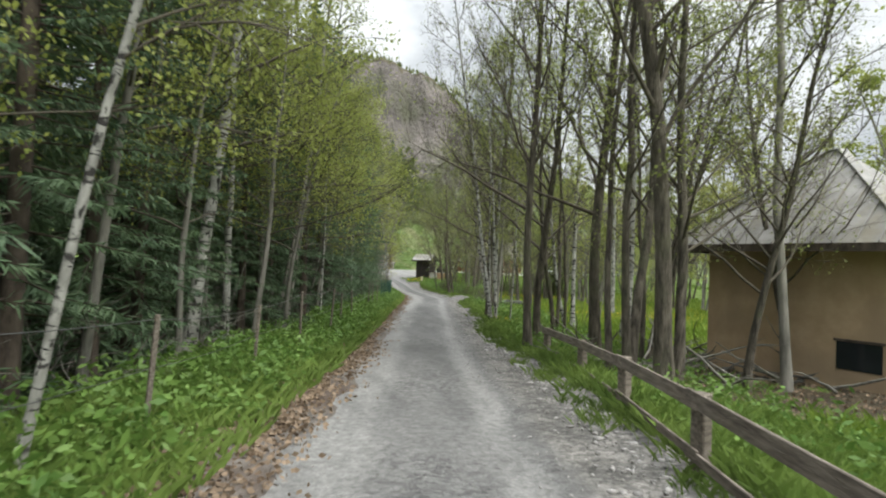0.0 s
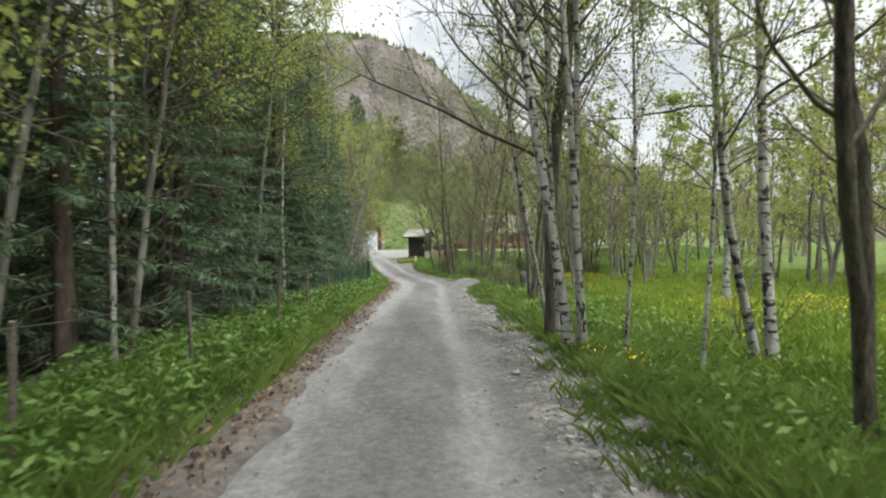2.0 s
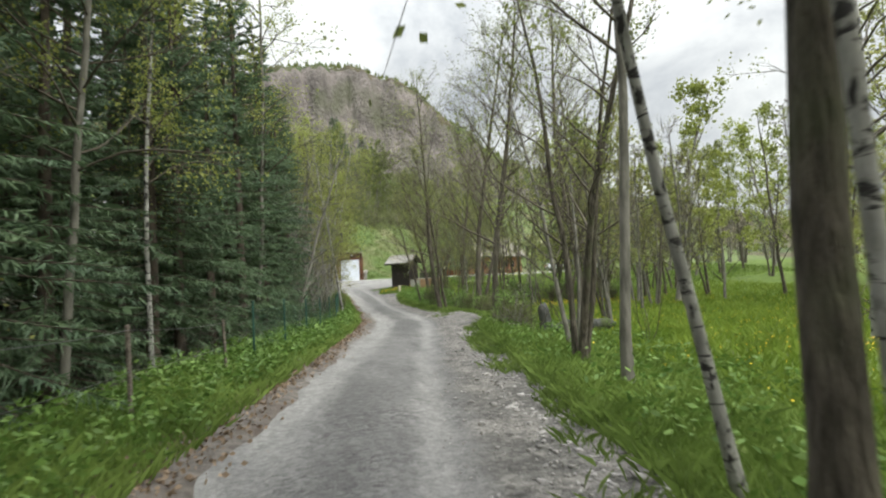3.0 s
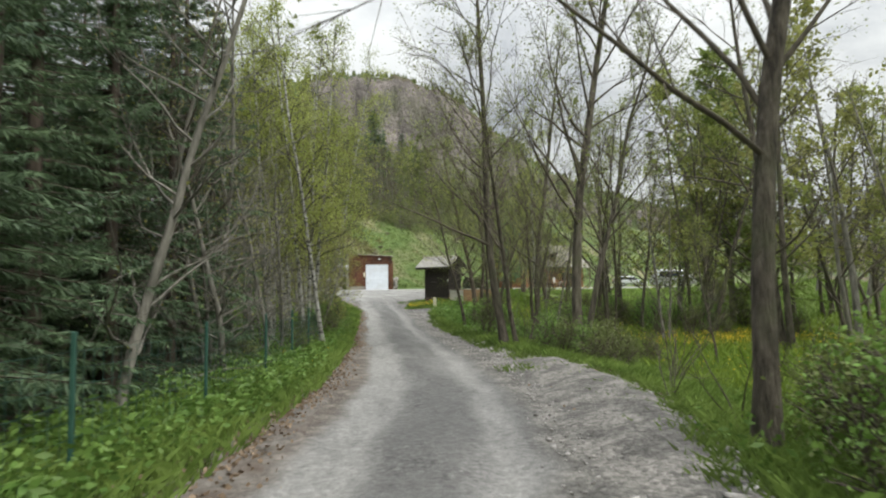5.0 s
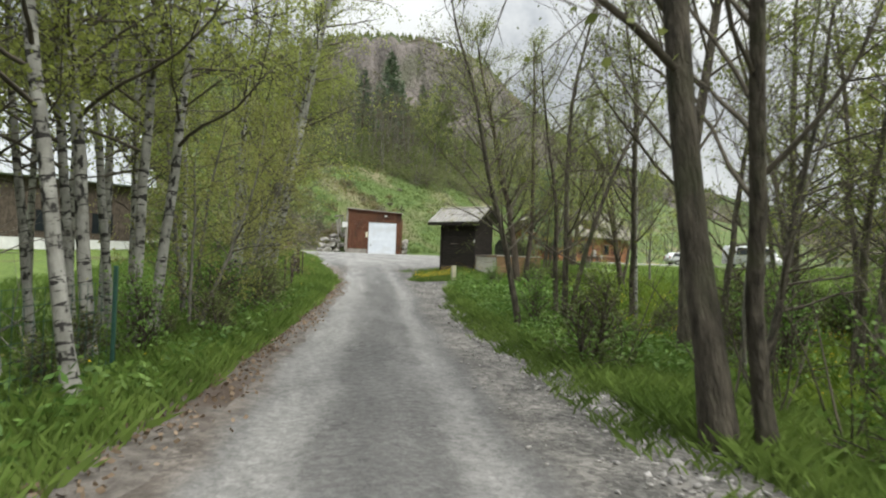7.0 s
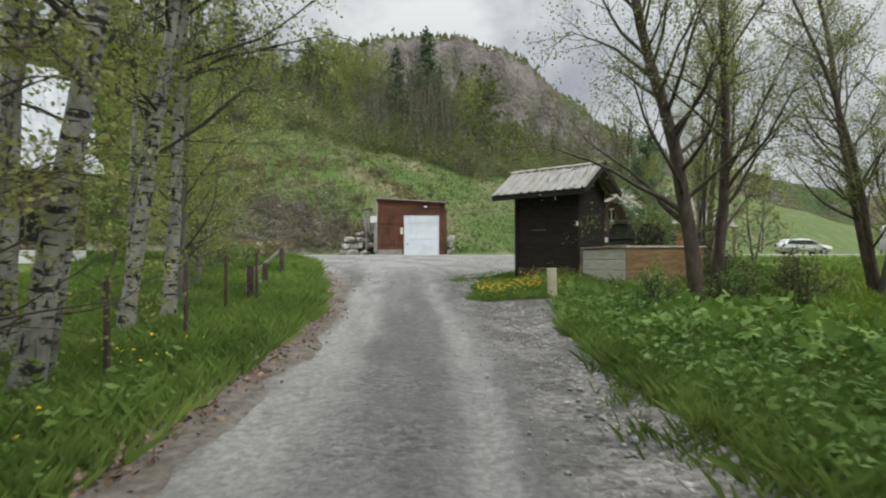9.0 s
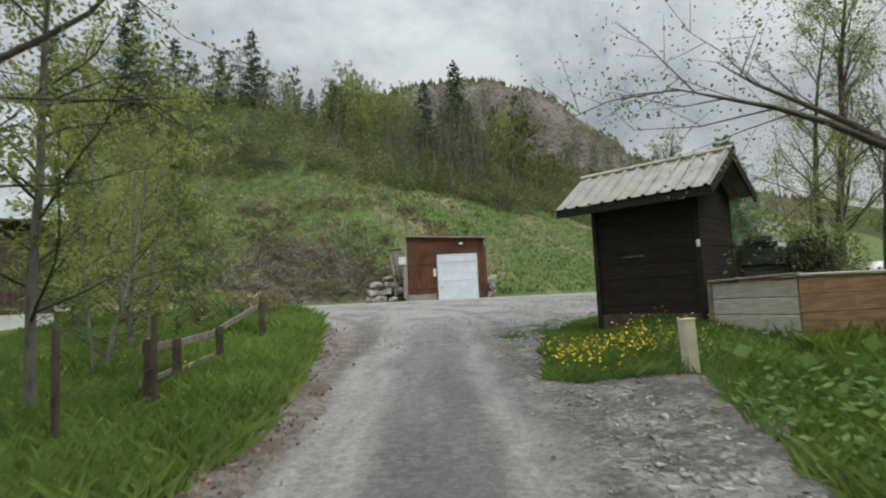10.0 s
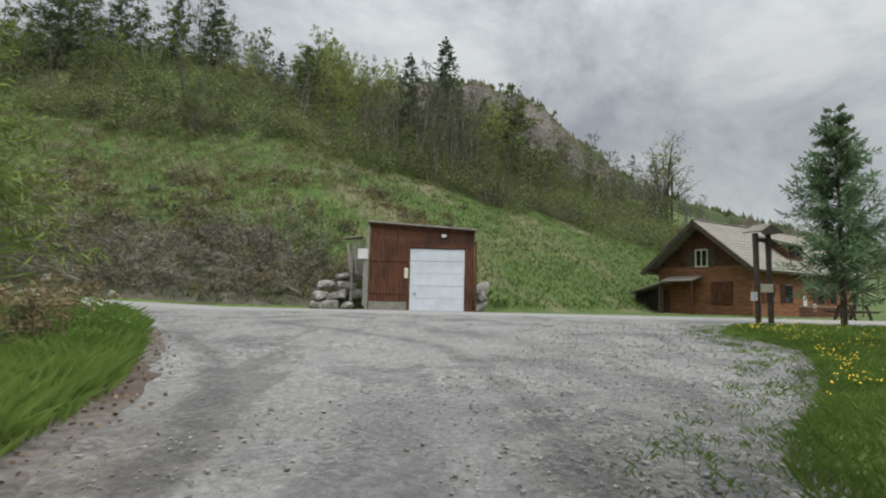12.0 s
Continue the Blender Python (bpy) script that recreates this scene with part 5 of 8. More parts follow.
def build_grass():
    r = np.random.default_rng(8)
    n = 72000
    y = r.uniform(-104, -14, n)
    d = -0.15 + 3.2 * r.random(n) ** 1.3
    x = edge_l(y) - 0.35 - d
    x = x[(d < 2.9) | (y > -51)]
    y = y[(d < 2.9) | (y > -51)]
    left = on_ground(x, y, -0.02)
    y = r.uniform(-104, -28.5, n)
    d = 3.6 * r.random(n) ** 1.3
    heap = 0.9 * smooth_step(-63, -58, y) * (1 - smooth_step(-54, -50.5, y))
    x = edge_r(y) + 0.35 + d + heap
    bare_yard = in_yard(x, y) & (r.random(n) < 0.85) | in_pocket(x, y)
    x, y = x[~bare_yard], y[~bare_yard]
    right = on_ground(x, y, -0.02)
    stuff("verge_grass", quad_mesh("verge_grass", np.concatenate([blades(left, 0.19, 0.012, r, 0.5), blades(right, 0.20, 0.012, r, 0.5)]), M_BLADE),
          "long green grass along both sides of the track", "grass")
    m = 620
    ty = r.uniform(-103, -28, m)
    open_edge = smooth_step(-63, -58, ty) * (1 - smooth_step(-54, -50.5, ty))
    tx = edge_r(ty) + 0.45 - 0.6 * r.random(m) ** 2 + 1.2 * open_edge * r.random(m)
    cx, cy = np.repeat(tx, 34) + r.normal(0, 0.09, m * 34), np.repeat(ty, 34) + r.normal(0, 0.14, m * 34)
    m = 9
    tx, ty = 1.8 + r.normal(0, 0.22, m), -53.9 + r.normal(0, 0.3, m)
    cx, cy = np.concatenate([cx, np.repeat(tx, 40) + r.normal(0, 0.12, m * 40)]), np.concatenate([cy, np.repeat(ty, 40) + r.normal(0, 0.14, m * 40)])
    k = ~in_pocket(cx, cy)
    cx, cy = cx[k], cy[k]
    stuff("margin_tufts", quad_mesh("margin_tufts", blades(on_ground(cx, cy, 0.01), 0.13, 0.010, r, 0.6), M_BLADE), "tufts of grass on the stony margin", "grass")
    n = 90000
    y = r.uniform(-95, -26, n)
    x = edge_r(y) + 3.0 + 22 * r.random(n) ** 1.5
    keep = ~in_yard(x, y) & ((y < -40) | (x < 14))
    stuff("meadow_grass", quad_mesh("meadow_grass", blades(on_ground(x[keep], y[keep], -0.02), 0.26, 0.035, r), M_MEADOW), "yellow-green meadow grass", "grass")
    n = 26000
    y = r.uniform(-40, -13, n)
    x = 14 + 22 * r.random(n) ** 1.3
    stuff("far_meadow_grass", quad_mesh("far_meadow_grass", blades(on_ground(x, y, -0.02), 0.24, 0.06, r), M_BLADE), "longer grass of the meadow before the parked cars", "grass")
    # the meadow past the wood and the corner beside the junction
    n = 46000
    y = r.uniform(-50, -9, n)
    x = edge_l(y) - 0.3 - 9 * r.random(n) ** 1.2
    a = on_ground(x, y, -0.02)
    n = 80000
    y = r.uniform(-29, -8, n)
    x = edge_r(y) + 0.2 + 8 * r.random(n) ** 1.4
    k = ((y < -12) | (x > 9)) & ~in_pocket(x, y)
    b = on_ground(x[k], y[k], -0.02)
    # the grassy bed that runs out onto the gravel before the hut
    y = r.uniform(-28.75, -23.4, 11000)
    rim = np.interp(y, [-28.75, -28.4, -27, -26, -23.4], [2.0, 1.62, 1.85, 1.98, 2.55]) + 0.10 * wave(y * 2.1, y * 0.7, 1.0, 3.0)
    x = rim + (3.4 - rim) * r.random(11000) ** 1.4
    b = np.concatenate([b, on_ground(x, y, 0.0)])
    y = r.uniform(-22, -9.5, 15000)
    x = edge_l(y) - 0.35 - 2.6 * r.random(15000) ** 1.2
    tall = blades(on_ground(x, y, -0.02), 0.36, 0.012, r, 0.45)
    m = 240
    ty = r.uniform(-24.5, -8, m)
    tx = edge_r(ty) - 1.5 * r.random(m) ** 2.2 + 0.3
    cx, cy = np.repeat(tx, 30) + r.normal(0, 0.10, m * 30), np.repeat(ty, 30) + r.normal(0, 0.13, m * 30)
    c = on_ground(cx, cy, 0.01)
    stuff("corner_grass", quad_mesh("corner_grass", np.concatenate([tall, blades(a, 0.23, 0.012, r), blades(b, 0.11, 0.008, r, 0.5), blades(c, 0.06, 0.008, r, 0.6)]), M_LUSH), "lush green grass round the junction", "grass")


def build_weeds():
    """Broad-leaved plants on the verges: rosettes of leaves."""
    r = np.random.default_rng(9)
    n = 2300
    y = np.concatenate([r.uniform(-103, -52, n), r.uniform(-104, -60, n // 3), r.uniform(-46, -30.5, n // 2), r.uniform(-52, -30, n // 5)])
    side = np.concatenate([np.zeros(n), np.ones(n // 3), np.ones(n // 2), np.zeros(n // 5)])
    x = np.where(side == 0, edge_l(y) - 0.5 - 2.2 * r.random(len(y)) ** 1.2, edge_r(y) + 0.6 + 3.4 * r.random(len(y)))
    wy = r.uniform(-17.5, -9.8, 260)
    x, y = np.concatenate([x, edge_l(wy) - 0.45 - 1.7 * r.random(260)]), np.concatenate([y, wy])
    dry = in_pocket(x, y)
    x, y = x[~dry], y[~dry]
    at = on_ground(x, y)
    k = 16
    c = np.repeat(at, k, 0)
    h = np.repeat(r.uniform(0.12, 0.5, len(at)), k)
    c = c + np.stack([r.normal(0, 0.11, len(c)), r.normal(0, 0.11, len(c)), h * r.uniform(0.1, 1.0, len(c))], 1)
    stuff("verge_weeds", quad_mesh("verge_weeds", leaf_quads(c, 0.105, r, 0.45, 0.42), M_WEED), "broad-leaved weeds crowding the verge", "weeds")
    # large-leaved butterbur in the damp verge before the hut
    q = np.stack([r.uniform(3.4, 7.0, 60), r.uniform(-35.5, -29.8, 60)], 1)
    q = q[~in_pocket(q[:, 0], q[:, 1])]
    m = 9 * len(q)
    at = on_ground(q[:, 0], q[:, 1])
    c = np.repeat(at, 9, 0) + np.stack([r.normal(0, 0.2, m), r.normal(0, 0.2, m), r.uniform(0.12, 0.5, m)], 1)
    stuff("butterbur", quad_mesh("butterbur", leaf_quads(c, 0.19, r, 0.6, 0.75), M_WEED), "large round dark green leaves in the damp verge", "weeds")
    # dead leaves along the edge of the track
    n = 15000
    y = -103 + 73 * r.random(n) ** 1.7
    x = edge_l(y) - 0.22 + r.normal(0, 0.2, n) * (1 + 0.3 * np.sin(y * 0.9))
    at = on_ground(x, y, 0.05)
    y = r.uniform(-31, -12, 600)
    x = edge_l(y) + r.normal(-0.05, 0.25, 600)
    yx, yy = r.uniform(-4, 6, 7000), r.uniform(-94, -85, 7000)
    k = in_yard(yx, yy)
    hy = r.uniform(-60, -51, 1500)
    hx = edge_r(hy) + r.normal(0.75, 0.4, 1500)
    wy = r.uniform(-98, -86, 1500)
    at = np.concatenate([at, on_ground(edge_l(wy) + r.normal(-0.02, 0.22, 1500), wy, 0.045), on_ground(x, y, 0.05), on_ground(yx[k], yy[k], 0.02), on_ground(hx, hy, 0.06)])
    stuff("dead_leaves", quad_mesh("dead_leaves", leaf_quads(at, 0.055, r, 0.8, 0.75), M_LITTER), "brown dead leaves along the edge of the track", "leaves")
    # fallen twigs and brush on the floor of the wood
    brush = Tubes()
    for k in range(520):
        yy = r.uniform(-100, -50)
        xx = float(edge_l(yy)) - 2.8 - 4.5 * r.random()
        z = float(ground_z(xx, yy))
        p = limb((xx, yy, z - 0.05), (r.normal(0, 0.6), r.normal(0, 0.6), r.uniform(0.2, 1.2)), r.uniform(0.6, 2.6), 5, 0.18, r, 0.02)
        brush.add(p, 0.014 * (1 - np.linspace(0, 1, 6)) + 0.003, 3)
        for q in range(3):
            s, d = along(p, r.uniform(0.3, 0.95))
            brush.add(limb(s, d + r.normal(0, 0.7, 3), r.uniform(0.3, 0.9), 3, 0.2, r), np.array([0.006, 0.005, 0.004, 0.002]), 3)
    for k in range(55):
        xx, yy = r.uniform(-3.6, 1.5), r.uniform(-92, -85.8)
        if not in_yard(xx, yy):
            continue
        p = limb((xx, yy, float(ground_z(xx, yy)) + 0.05), (r.normal(0, 1), r.normal(0, 1), r.uniform(0.0, 0.5)), r.uniform(0.8, 2.4), 5, 0.14, r)
        brush.add(p, 0.028 * (1 - np.linspace(0, 1, 6)) + 0.006, 5)
    stuff("dead_brush", brush.mesh("dead_brush", M_PALEBARK), "bare grey saplings and dead brush at the edge of the wood", "brush")
    brush = Tubes()
    for k in range(150):
        yy = r.uniform(-92, -42)
        xx = float(edge_r(yy)) + 1.2 + 3.4 * r.random() ** 1.5
        if yy > -62 and r.random() < 0.6 or (yy < -62 and r.random() < 0.9):
            continue
        z = float(ground_z(xx, yy))
        for j in range(4):
            p = limb((xx, yy, z - 0.05), (r.normal(0, 0.35), r.normal(0, 0.35), 1), r.uniform(0.5, 2.4), 5, 0.12, r, 0.02)
            brush.add(p, 0.011 * (1 - np.linspace(0, 1, 6)) + 0.003, 3)
            for q in range(4):
                s, d = along(p, r.uniform(0.3, 0.95))
                brush.add(limb(s, d + r.normal(0, 0.6, 3), r.uniform(0.3, 0.9), 3, 0.2, r), np.array([0.005, 0.004, 0.003, 0.002]), 3)
    stuff("saplings", brush.mesh("saplings", M_TWIG), "thin bare saplings under the trees", "saplings")


def build_flowers():
    r = np.random.default_rng(10)
    spots = []

    def patch(x0, x1, y0, y1, n):
        spots.append(np.stack([r.uniform(x0, x1, n), r.uniform(y0, y1, n)], 1))

    patch(2.9, 6.6, -27.4, -25.6, 90)
    patch(2.7, 4.0, -28.0, -26.8, 80)
    patch(2.0, 3.6, -27.3, -26.0, 110)
    patch(1.75, 2.7, -28.5, -26.9, 90)
    patch(8.5, 22, -12, -7.5, 420)
    for k in range(34):
        cy = r.uniform(-20.5, -9.5)
        cx = float(edge_r(cy)) + 0.3 + 3.2 * r.random() ** 1.7
        patch(cx - 0.35, cx + 0.35, cy - 0.3, cy + 0.3, int(r.integers(5, 18)))
    patch(14, 34, -12, -2, 260)
    patch(3, 22, -72, -60, 900)
    patch(5, 20, -58, -44, 900)
    patch(0, 16, -80, -70, 450)
    patch(4.5, 12, -41, -31, 420)
    patch(7.6, 14.5, -48.6, -43.4, 1300)
    patch(9.5, 16, -47.6, -44.6, 500)
    patch(4.6, 11.5, -41.8, -40.2, 420)
    patch(4.2, 6.5, -61.4, -59.6, 160)
    patch(3.4, 9.5, -76, -71.6, 700)
    patch(-3.3, -2.7, -81.8, -80.2, 30)
    patch(-4.2, -2.6, -54, -46, 30)
    patch(-3.6, -2.2, -38, -34, 26)
    patch(-8, -3, -30, -16, 60)
    p = np.concatenate(spots)
    k = (p[:, 0] > edge_r(p[:, 1]) + 0.3) & ~in_pocket(p[:, 0], p[:, 1]) | (np.arange(len(p)) < 370)
    k |= p[:, 0] < edge_l(p[:, 1]) - 0.3
    p = p[k]
    at = on_ground(p[:, 0], p[:, 1], 0.17) + np.stack([0 * p[:, 0], 0 * p[:, 0], r.uniform(-0.05, 0.13, len(p))], 1)
    ang = np.arange(6) * np.pi / 3
    rad = r.uniform(0.010, 0.019, len(at))
    tilt = r.normal(0, 0.35, (len(at), 2))
    ring = np.stack([np.cos(ang), np.sin(ang)], 1)
    rim = at[:, None] + np.concatenate([ring[None] * rad[:, None, None], (ring[None] * tilt[:, None]).sum(-1, keepdims=True) * rad[:, None, None]], -1)
    top = at + (0, 0, 0.012)
    v = np.concatenate([rim, top[:, None]], 1)
    f = np.array([[i, (i + 1) % 6, 6] for i in range(6)])
    idx = (np.arange(len(at)) * 7)[:, None, None] + f[None]
    stuff("dandelions", raw_mesh("dandelions", v, idx, np.full(len(at) * 6, 3), M_YELLOW), "yellow dandelion heads in the grass", "flowers")


def build_stones():
    """Loose stones on the verge of the track."""
    r = np.random.default_rng(12)
    bm = bmesh.new()
    bmesh.ops.create_cube(bm, size=1.3)
    bmesh.ops.triangulate(bm, faces=bm.faces[:])
    base = np.array([v.co[:] for v in bm.verts])
    tri = np.array([[v.index for v in f.verts] for f in bm.faces])
    bm.free()
    n = 5200
    y = r.uniform(-102, -24, n)
    x = edge_r(y) + r.normal(0.05, 0.24, n)
    heap = smooth_step(-63, -58, y) * (1 - smooth_step(-54, -50.5, y))
    x = x + heap * r.uniform(-0.2, 1.3, n)
    s = 0.016 + 0.03 * r.random(n) ** 3
    extra = r.uniform(size=n) < 0.02
    s[extra] *= 2.2
    hy = r.uniform(-62, -51.5, 420)
    hx = edge_r(hy) + r.uniform(-0.6, 1.5, 420) * smooth_step(-63, -58, hy) * (1 - smooth_step(-54, -50.5, hy)) + 0.2
    x, y, s = np.concatenate([x, hx]), np.concatenate([y, hy]), np.concatenate([s, 0.025 + 0.09 * r.random(420) ** 4])
    hy = r.normal(-58.15, 0.45, 260)
    hx = 2.5 + 0.25 * (hy + 58.15) + r.normal(0, 0.3, 260)
    x, y, s = np.concatenate([x, hx]), np.concatenate([y, hy]), np.concatenate([s, 0.02 + 0.07 * r.random(260) ** 2])
    hy = r.uniform(-60.5, -51, 1500)
    hx = edge_r(hy) - 0.9 + 2.4 * r.random(1500)
    x, y, s = np.concatenate([x, hx]), np.concatenate([y, hy]), np.concatenate([s, 0.010 + 0.03 * r.random(1500) ** 3])
    n2 = 2600
    y2 = r.uniform(-100, -22, n2)
    x2 = edge_r(y2) - 1.1 * r.random(n2) ** 1.6
    x, y, s = np.concatenate([x, x2]), np.concatenate([y, y2]), np.concatenate([s, 0.008 + 0.014 * r.random(n2) ** 2])
    n3 = 8000
    y3 = r.uniform(-25, -7, n3)
    x3 = edge_r(y3) - 5.5 * r.random(n3) ** 1.2
    x, y, s = np.concatenate([x, x3]), np.concatenate([y, y3]), np.concatenate([s, 0.007 + 0.019 * r.random(n3) ** 3])
    at = on_ground(x, y, 0.03)
    k = len(at)
    form = base[None] * (1 + 0.35 * r.normal(size=(k, len(base), 1)).clip(-1.5, 1.5)) * s[:, None, None] * r.uniform(0.6, 1.3, (k, 1, 3)) * (1, 1, 0.6)
    v = at[:, None] + form
    idx = (np.arange(k) * len(base))[:, None, None] + tri[None]
    stuff("loose_stones", raw_mesh("loose_stones", v, idx, np.full(k * len(tri), 3), M_STONE), "loose grey stones along the track", "stones")


def build_hill_scrub():
    """Brush, bushes and dry grass on the hillside behind the cross road."""
    r = np.random.default_rng(14)

    def bushes(name, pts, size, mat, label, leafs, leaf, aspect=0.62, flat=0.0):
        c = np.repeat(pts, leafs, 0)
        s = np.repeat(size, leafs)
        d = unit(r.normal(size=(len(c), 3))) * (r.random(len(c)) ** 0.45)[:, None]
        d[:, 2] = np.abs(d[:, 2]) * 1.15
        stuff(name, quad_mesh(name, leaf_quads(c + d * s[:, None], leaf, r, flat, aspect), mat), label, "bushes")

    n = 36000
    x, y = r.uniform(-70, 48, n), r.uniform(2, 105, n)
    rise = hill_rise(x, y)
    line = 10.5 + 0.10 * np.clip(-x, -30, 30) + 1.6 * wave(x, y, 0.12)
    up = (rise > line) & (rise < 31) & (-0.7 * (x - 6) + 0.714 * (y - 3) > 6)
    up &= r.random(n) < np.exp(-(rise - line) / 7) + 0.12
    P = on_ground(x[up], y[up])
    size = r.uniform(0.8, 1.7, len(P)) * (1 + 0.9 * (r.random(len(P)) < 0.3))
    bushes("bare_bushes", P[:1400], size[:1400], M_SHRUB, "bare grey-brown bushes on the hillside", 150, 0.25, 0.25)
    bushes("green_bushes", P[1400:3000], size[1400:3000] * 1.1, M_SHRUBGREEN, "bushes coming into green leaf on the hillside", 150, 0.22, 0.5)
    tall = P[3000:3030]
    tw = Tubes()
    for p in tall:
        for j in range(3):
            q = limb(p, (r.normal(0, 0.2), r.normal(0, 0.2), 1), r.uniform(3, 6.5), 5, 0.06, r)
            tw.add(q, 0.06 * (1 - np.linspace(0, 1, 6)) + 0.012, 4)
            for b in range(9):
                s, d = along(q, r.uniform(0.3, 0.98))
                tw.add(limb(s, d + r.normal(0, 0.5, 3), r.uniform(0.7, 1.8), 3, 0.15, r), np.array([0.02, 0.015, 0.01, 0.005]), 3)
    stuff("bare_saplings", tw.mesh("bare_saplings", M_SHRUB), "bare grey saplings standing in the hillside scrub", "far woods")
    # pale bushes low on the slope and along the bank
    n = 1500
    x, y = r.uniform(-24, 4, n), r.uniform(1.5, 26, n)
    rise = hill_rise(x, y)
    ok = (rise > 0.9) & (rise < 9) & (wave(x, y, 0.3, 1.0) - 0.03 * x + 0.05 > 0.5 * r.random(n))
    Q = on_ground(x[ok], y[ok], -0.05)[:230]
    bushes("pale_bushes", Q[:180], r.uniform(0.35, 0.8, 180), M_DRYGRASS, "low pale bushes on the slope beside the garage", 70, 0.17)
    bushes("dark_scrub", Q[180:], r.uniform(0.35, 0.85, len(Q) - 180), M_SHRUB, "low bare scrub on the slope beside the garage", 80, 0.2)
    # dry tussocks and low plants on the open slope
    n = 16000
    x, y = r.uniform(-40, 34, n), r.uniform(1.5, 60, n)
    rise = hill_rise(x, y)
    ok = (rise > 0.4) & (rise < 15) & (wave(x, y, 0.25, 4.0) + 0.07 * (-x) > 0.1 + 0.6 * r.random(n))
    P = on_ground(x[ok], y[ok])[:5600]
    c = np.repeat(P, 9, 0) + r.normal(0, 0.16, (len(P) * 9, 3)) * (1, 1, 0)
    stuff("dry_tussocks", quad_mesh("dry_tussocks", blades(c, 0.28, 0.035, r, 0.5), M_DRYGRASS), "tussocks of dry pale grass on the slope", "grass")
    n = 40000
    x, y = r.uniform(-34, 36, n), 0.8 + 42 * r.random(n) ** 1.4
    rise = hill_rise(x, y)
    ok = (rise > 0.15) & (rise < 13)
    P = on_ground(x[ok], y[ok])
    c = np.repeat(P, 3, 0) + r.normal(0, 0.2, (len(P) * 3, 3)) * (1, 1, 0)
    stuff("slope_grass", quad_mesh("slope_grass", blades(c, 0.22, 0.035, r, 0.4), M_SLOPE), "green grass on the slope", "grass")
    n = 900
    x, y = r.uniform(-21, -5, n), r.uniform(1.8, 9.5, n)
    rise = hill_rise(x, y)
    ok = (rise > 0.5) & (rise < 3.6 + 1.6 * wave(x, y, 0.4, 2.0))
    Q = on_ground(x[ok], y[ok], -0.08)
    k = len(Q) // 3
    bushes("bank_brush", Q[k:], r.uniform(0.3, 0.75, len(Q) - k), M_BANKTWIG, "tangle of dead grey-brown brush on the bank", 70, 0.36, 0.10)
    bushes("bank_plants", Q[:k // 2], r.uniform(0.25, 0.5, k // 2), M_SHRUBGREEN, "low dull green plants on the bank", 60, 0.15)
    bushes("bank_straw", Q[k // 2:k], r.uniform(0.25, 0.6, k - k // 2), M_DRYGRASS, "dry pale stalks on the bank", 70, 0.3, 0.12)
    n = 500
    x, y = r.uniform(-26, -3, n), r.uniform(3, 30, n)
    rise = hill_rise(x, y)
    ok = (rise > 2.5) & (rise < 12)
    Q = on_ground(x[ok], y[ok])[:170]
    bushes("pale_dry_shrubs", Q, r.uniform(0.3, 0.7, len(Q)), M_PALESHRUB, "pale dry shrubs scattered over the slope", 60, 0.26, 0.14)
    # cut brushwood on the earth bank beside the garage
    br = Tubes()
    for k in range(1300):
        xx, yy = r.uniform(-20, -4.5), r.uniform(1.8, 8.5)
        z = float(ground_z(xx, yy))
        br.add(limb((xx, yy, z), (r.normal(0, 1), r.normal(0, 1), r.uniform(0, 0.7)), r.uniform(0.5, 1.6), 4, 0.2, r), 0.014 * (1 - np.linspace(0, 1, 5)) + 0.005, 3)
    stuff("brushwood", br.mesh("brushwood", M_BANKTWIG), "tangled grey brushwood on the earth bank", "brush")
    # heaps of cut boughs, arching over one another along the bank
    pale, dark = Tubes(), Tubes()
    for k in range(74):
        cx, cy = r.uniform(-17.5, -4.6), r.uniform(2.0, 6.8)
        lead = r.uniform(0, 6.28)
        for j in range(13):
            a = lead + r.normal(0, 0.7)
            x0, y0 = cx + r.normal(0, 0.35), cy + r.normal(0, 0.35)
            p = limb((x0, y0, z0_at(x0, y0)), (math.cos(a), math.sin(a), r.uniform(0.5, 1.3)), r.uniform(0.8, 2.0), 6, 0.16, r, -0.16)
            (pale if j % 3 == 0 else dark).add(p, r.uniform(0.012, 0.026) * (1 - np.linspace(0, 1, 7)) + 0.004, 4)
    stuff("pale_boughs", pale.mesh("pale_boughs", M_PALESHRUB), "bleached cut boughs heaped on the bank", "brush")
    stuff("dark_boughs", dark.mesh("dark_boughs", M_TWIG), "dark cut boughs heaped on the bank", "brush")
    # tall seeding weeds at the corner of the verge
    st, heads, dead = Tubes(), [], []
    for k in range(180):
        xx, yy = ((r.uniform(-9.8, -7.2), r.uniform(-11.5, -9.3)), (r.uniform(-7.6, -5.4), r.uniform(-17.2, -14.8)), (r.uniform(-6.4, -4.5), r.uniform(-19.0, -17.2)))[k % 3]
        if xx > float(edge_l(yy)) - 0.35:
            continue
        p = limb((xx, yy, z0_at(xx, yy)), (r.normal(0, 0.15), r.normal(0, 0.15), 1), r.uniform(0.5, 1.05), 4, 0.06, r)
        st.add(p, 0.007 * (1 - np.linspace(0, 1, 5)) + 0.003, 3)
        (dead if k % 7 else heads).append(p[-1] + r.normal(0, 0.06, (26, 3)) * (1, 1, 0.5))
        dead.append(p[1] + r.normal(0, 0.12, (14, 3)))
    stuff("weed_stems", st.mesh("weed_stems", M_RUSSET), "thin brown stems of tall weeds", "weeds")
    stuff("weed_heads", quad_mesh("weed_heads", leaf_quads(np.concatenate(heads), 0.05, r, 0.6), M_UMBEL), "pale flower heads of tall weeds", "flowers")
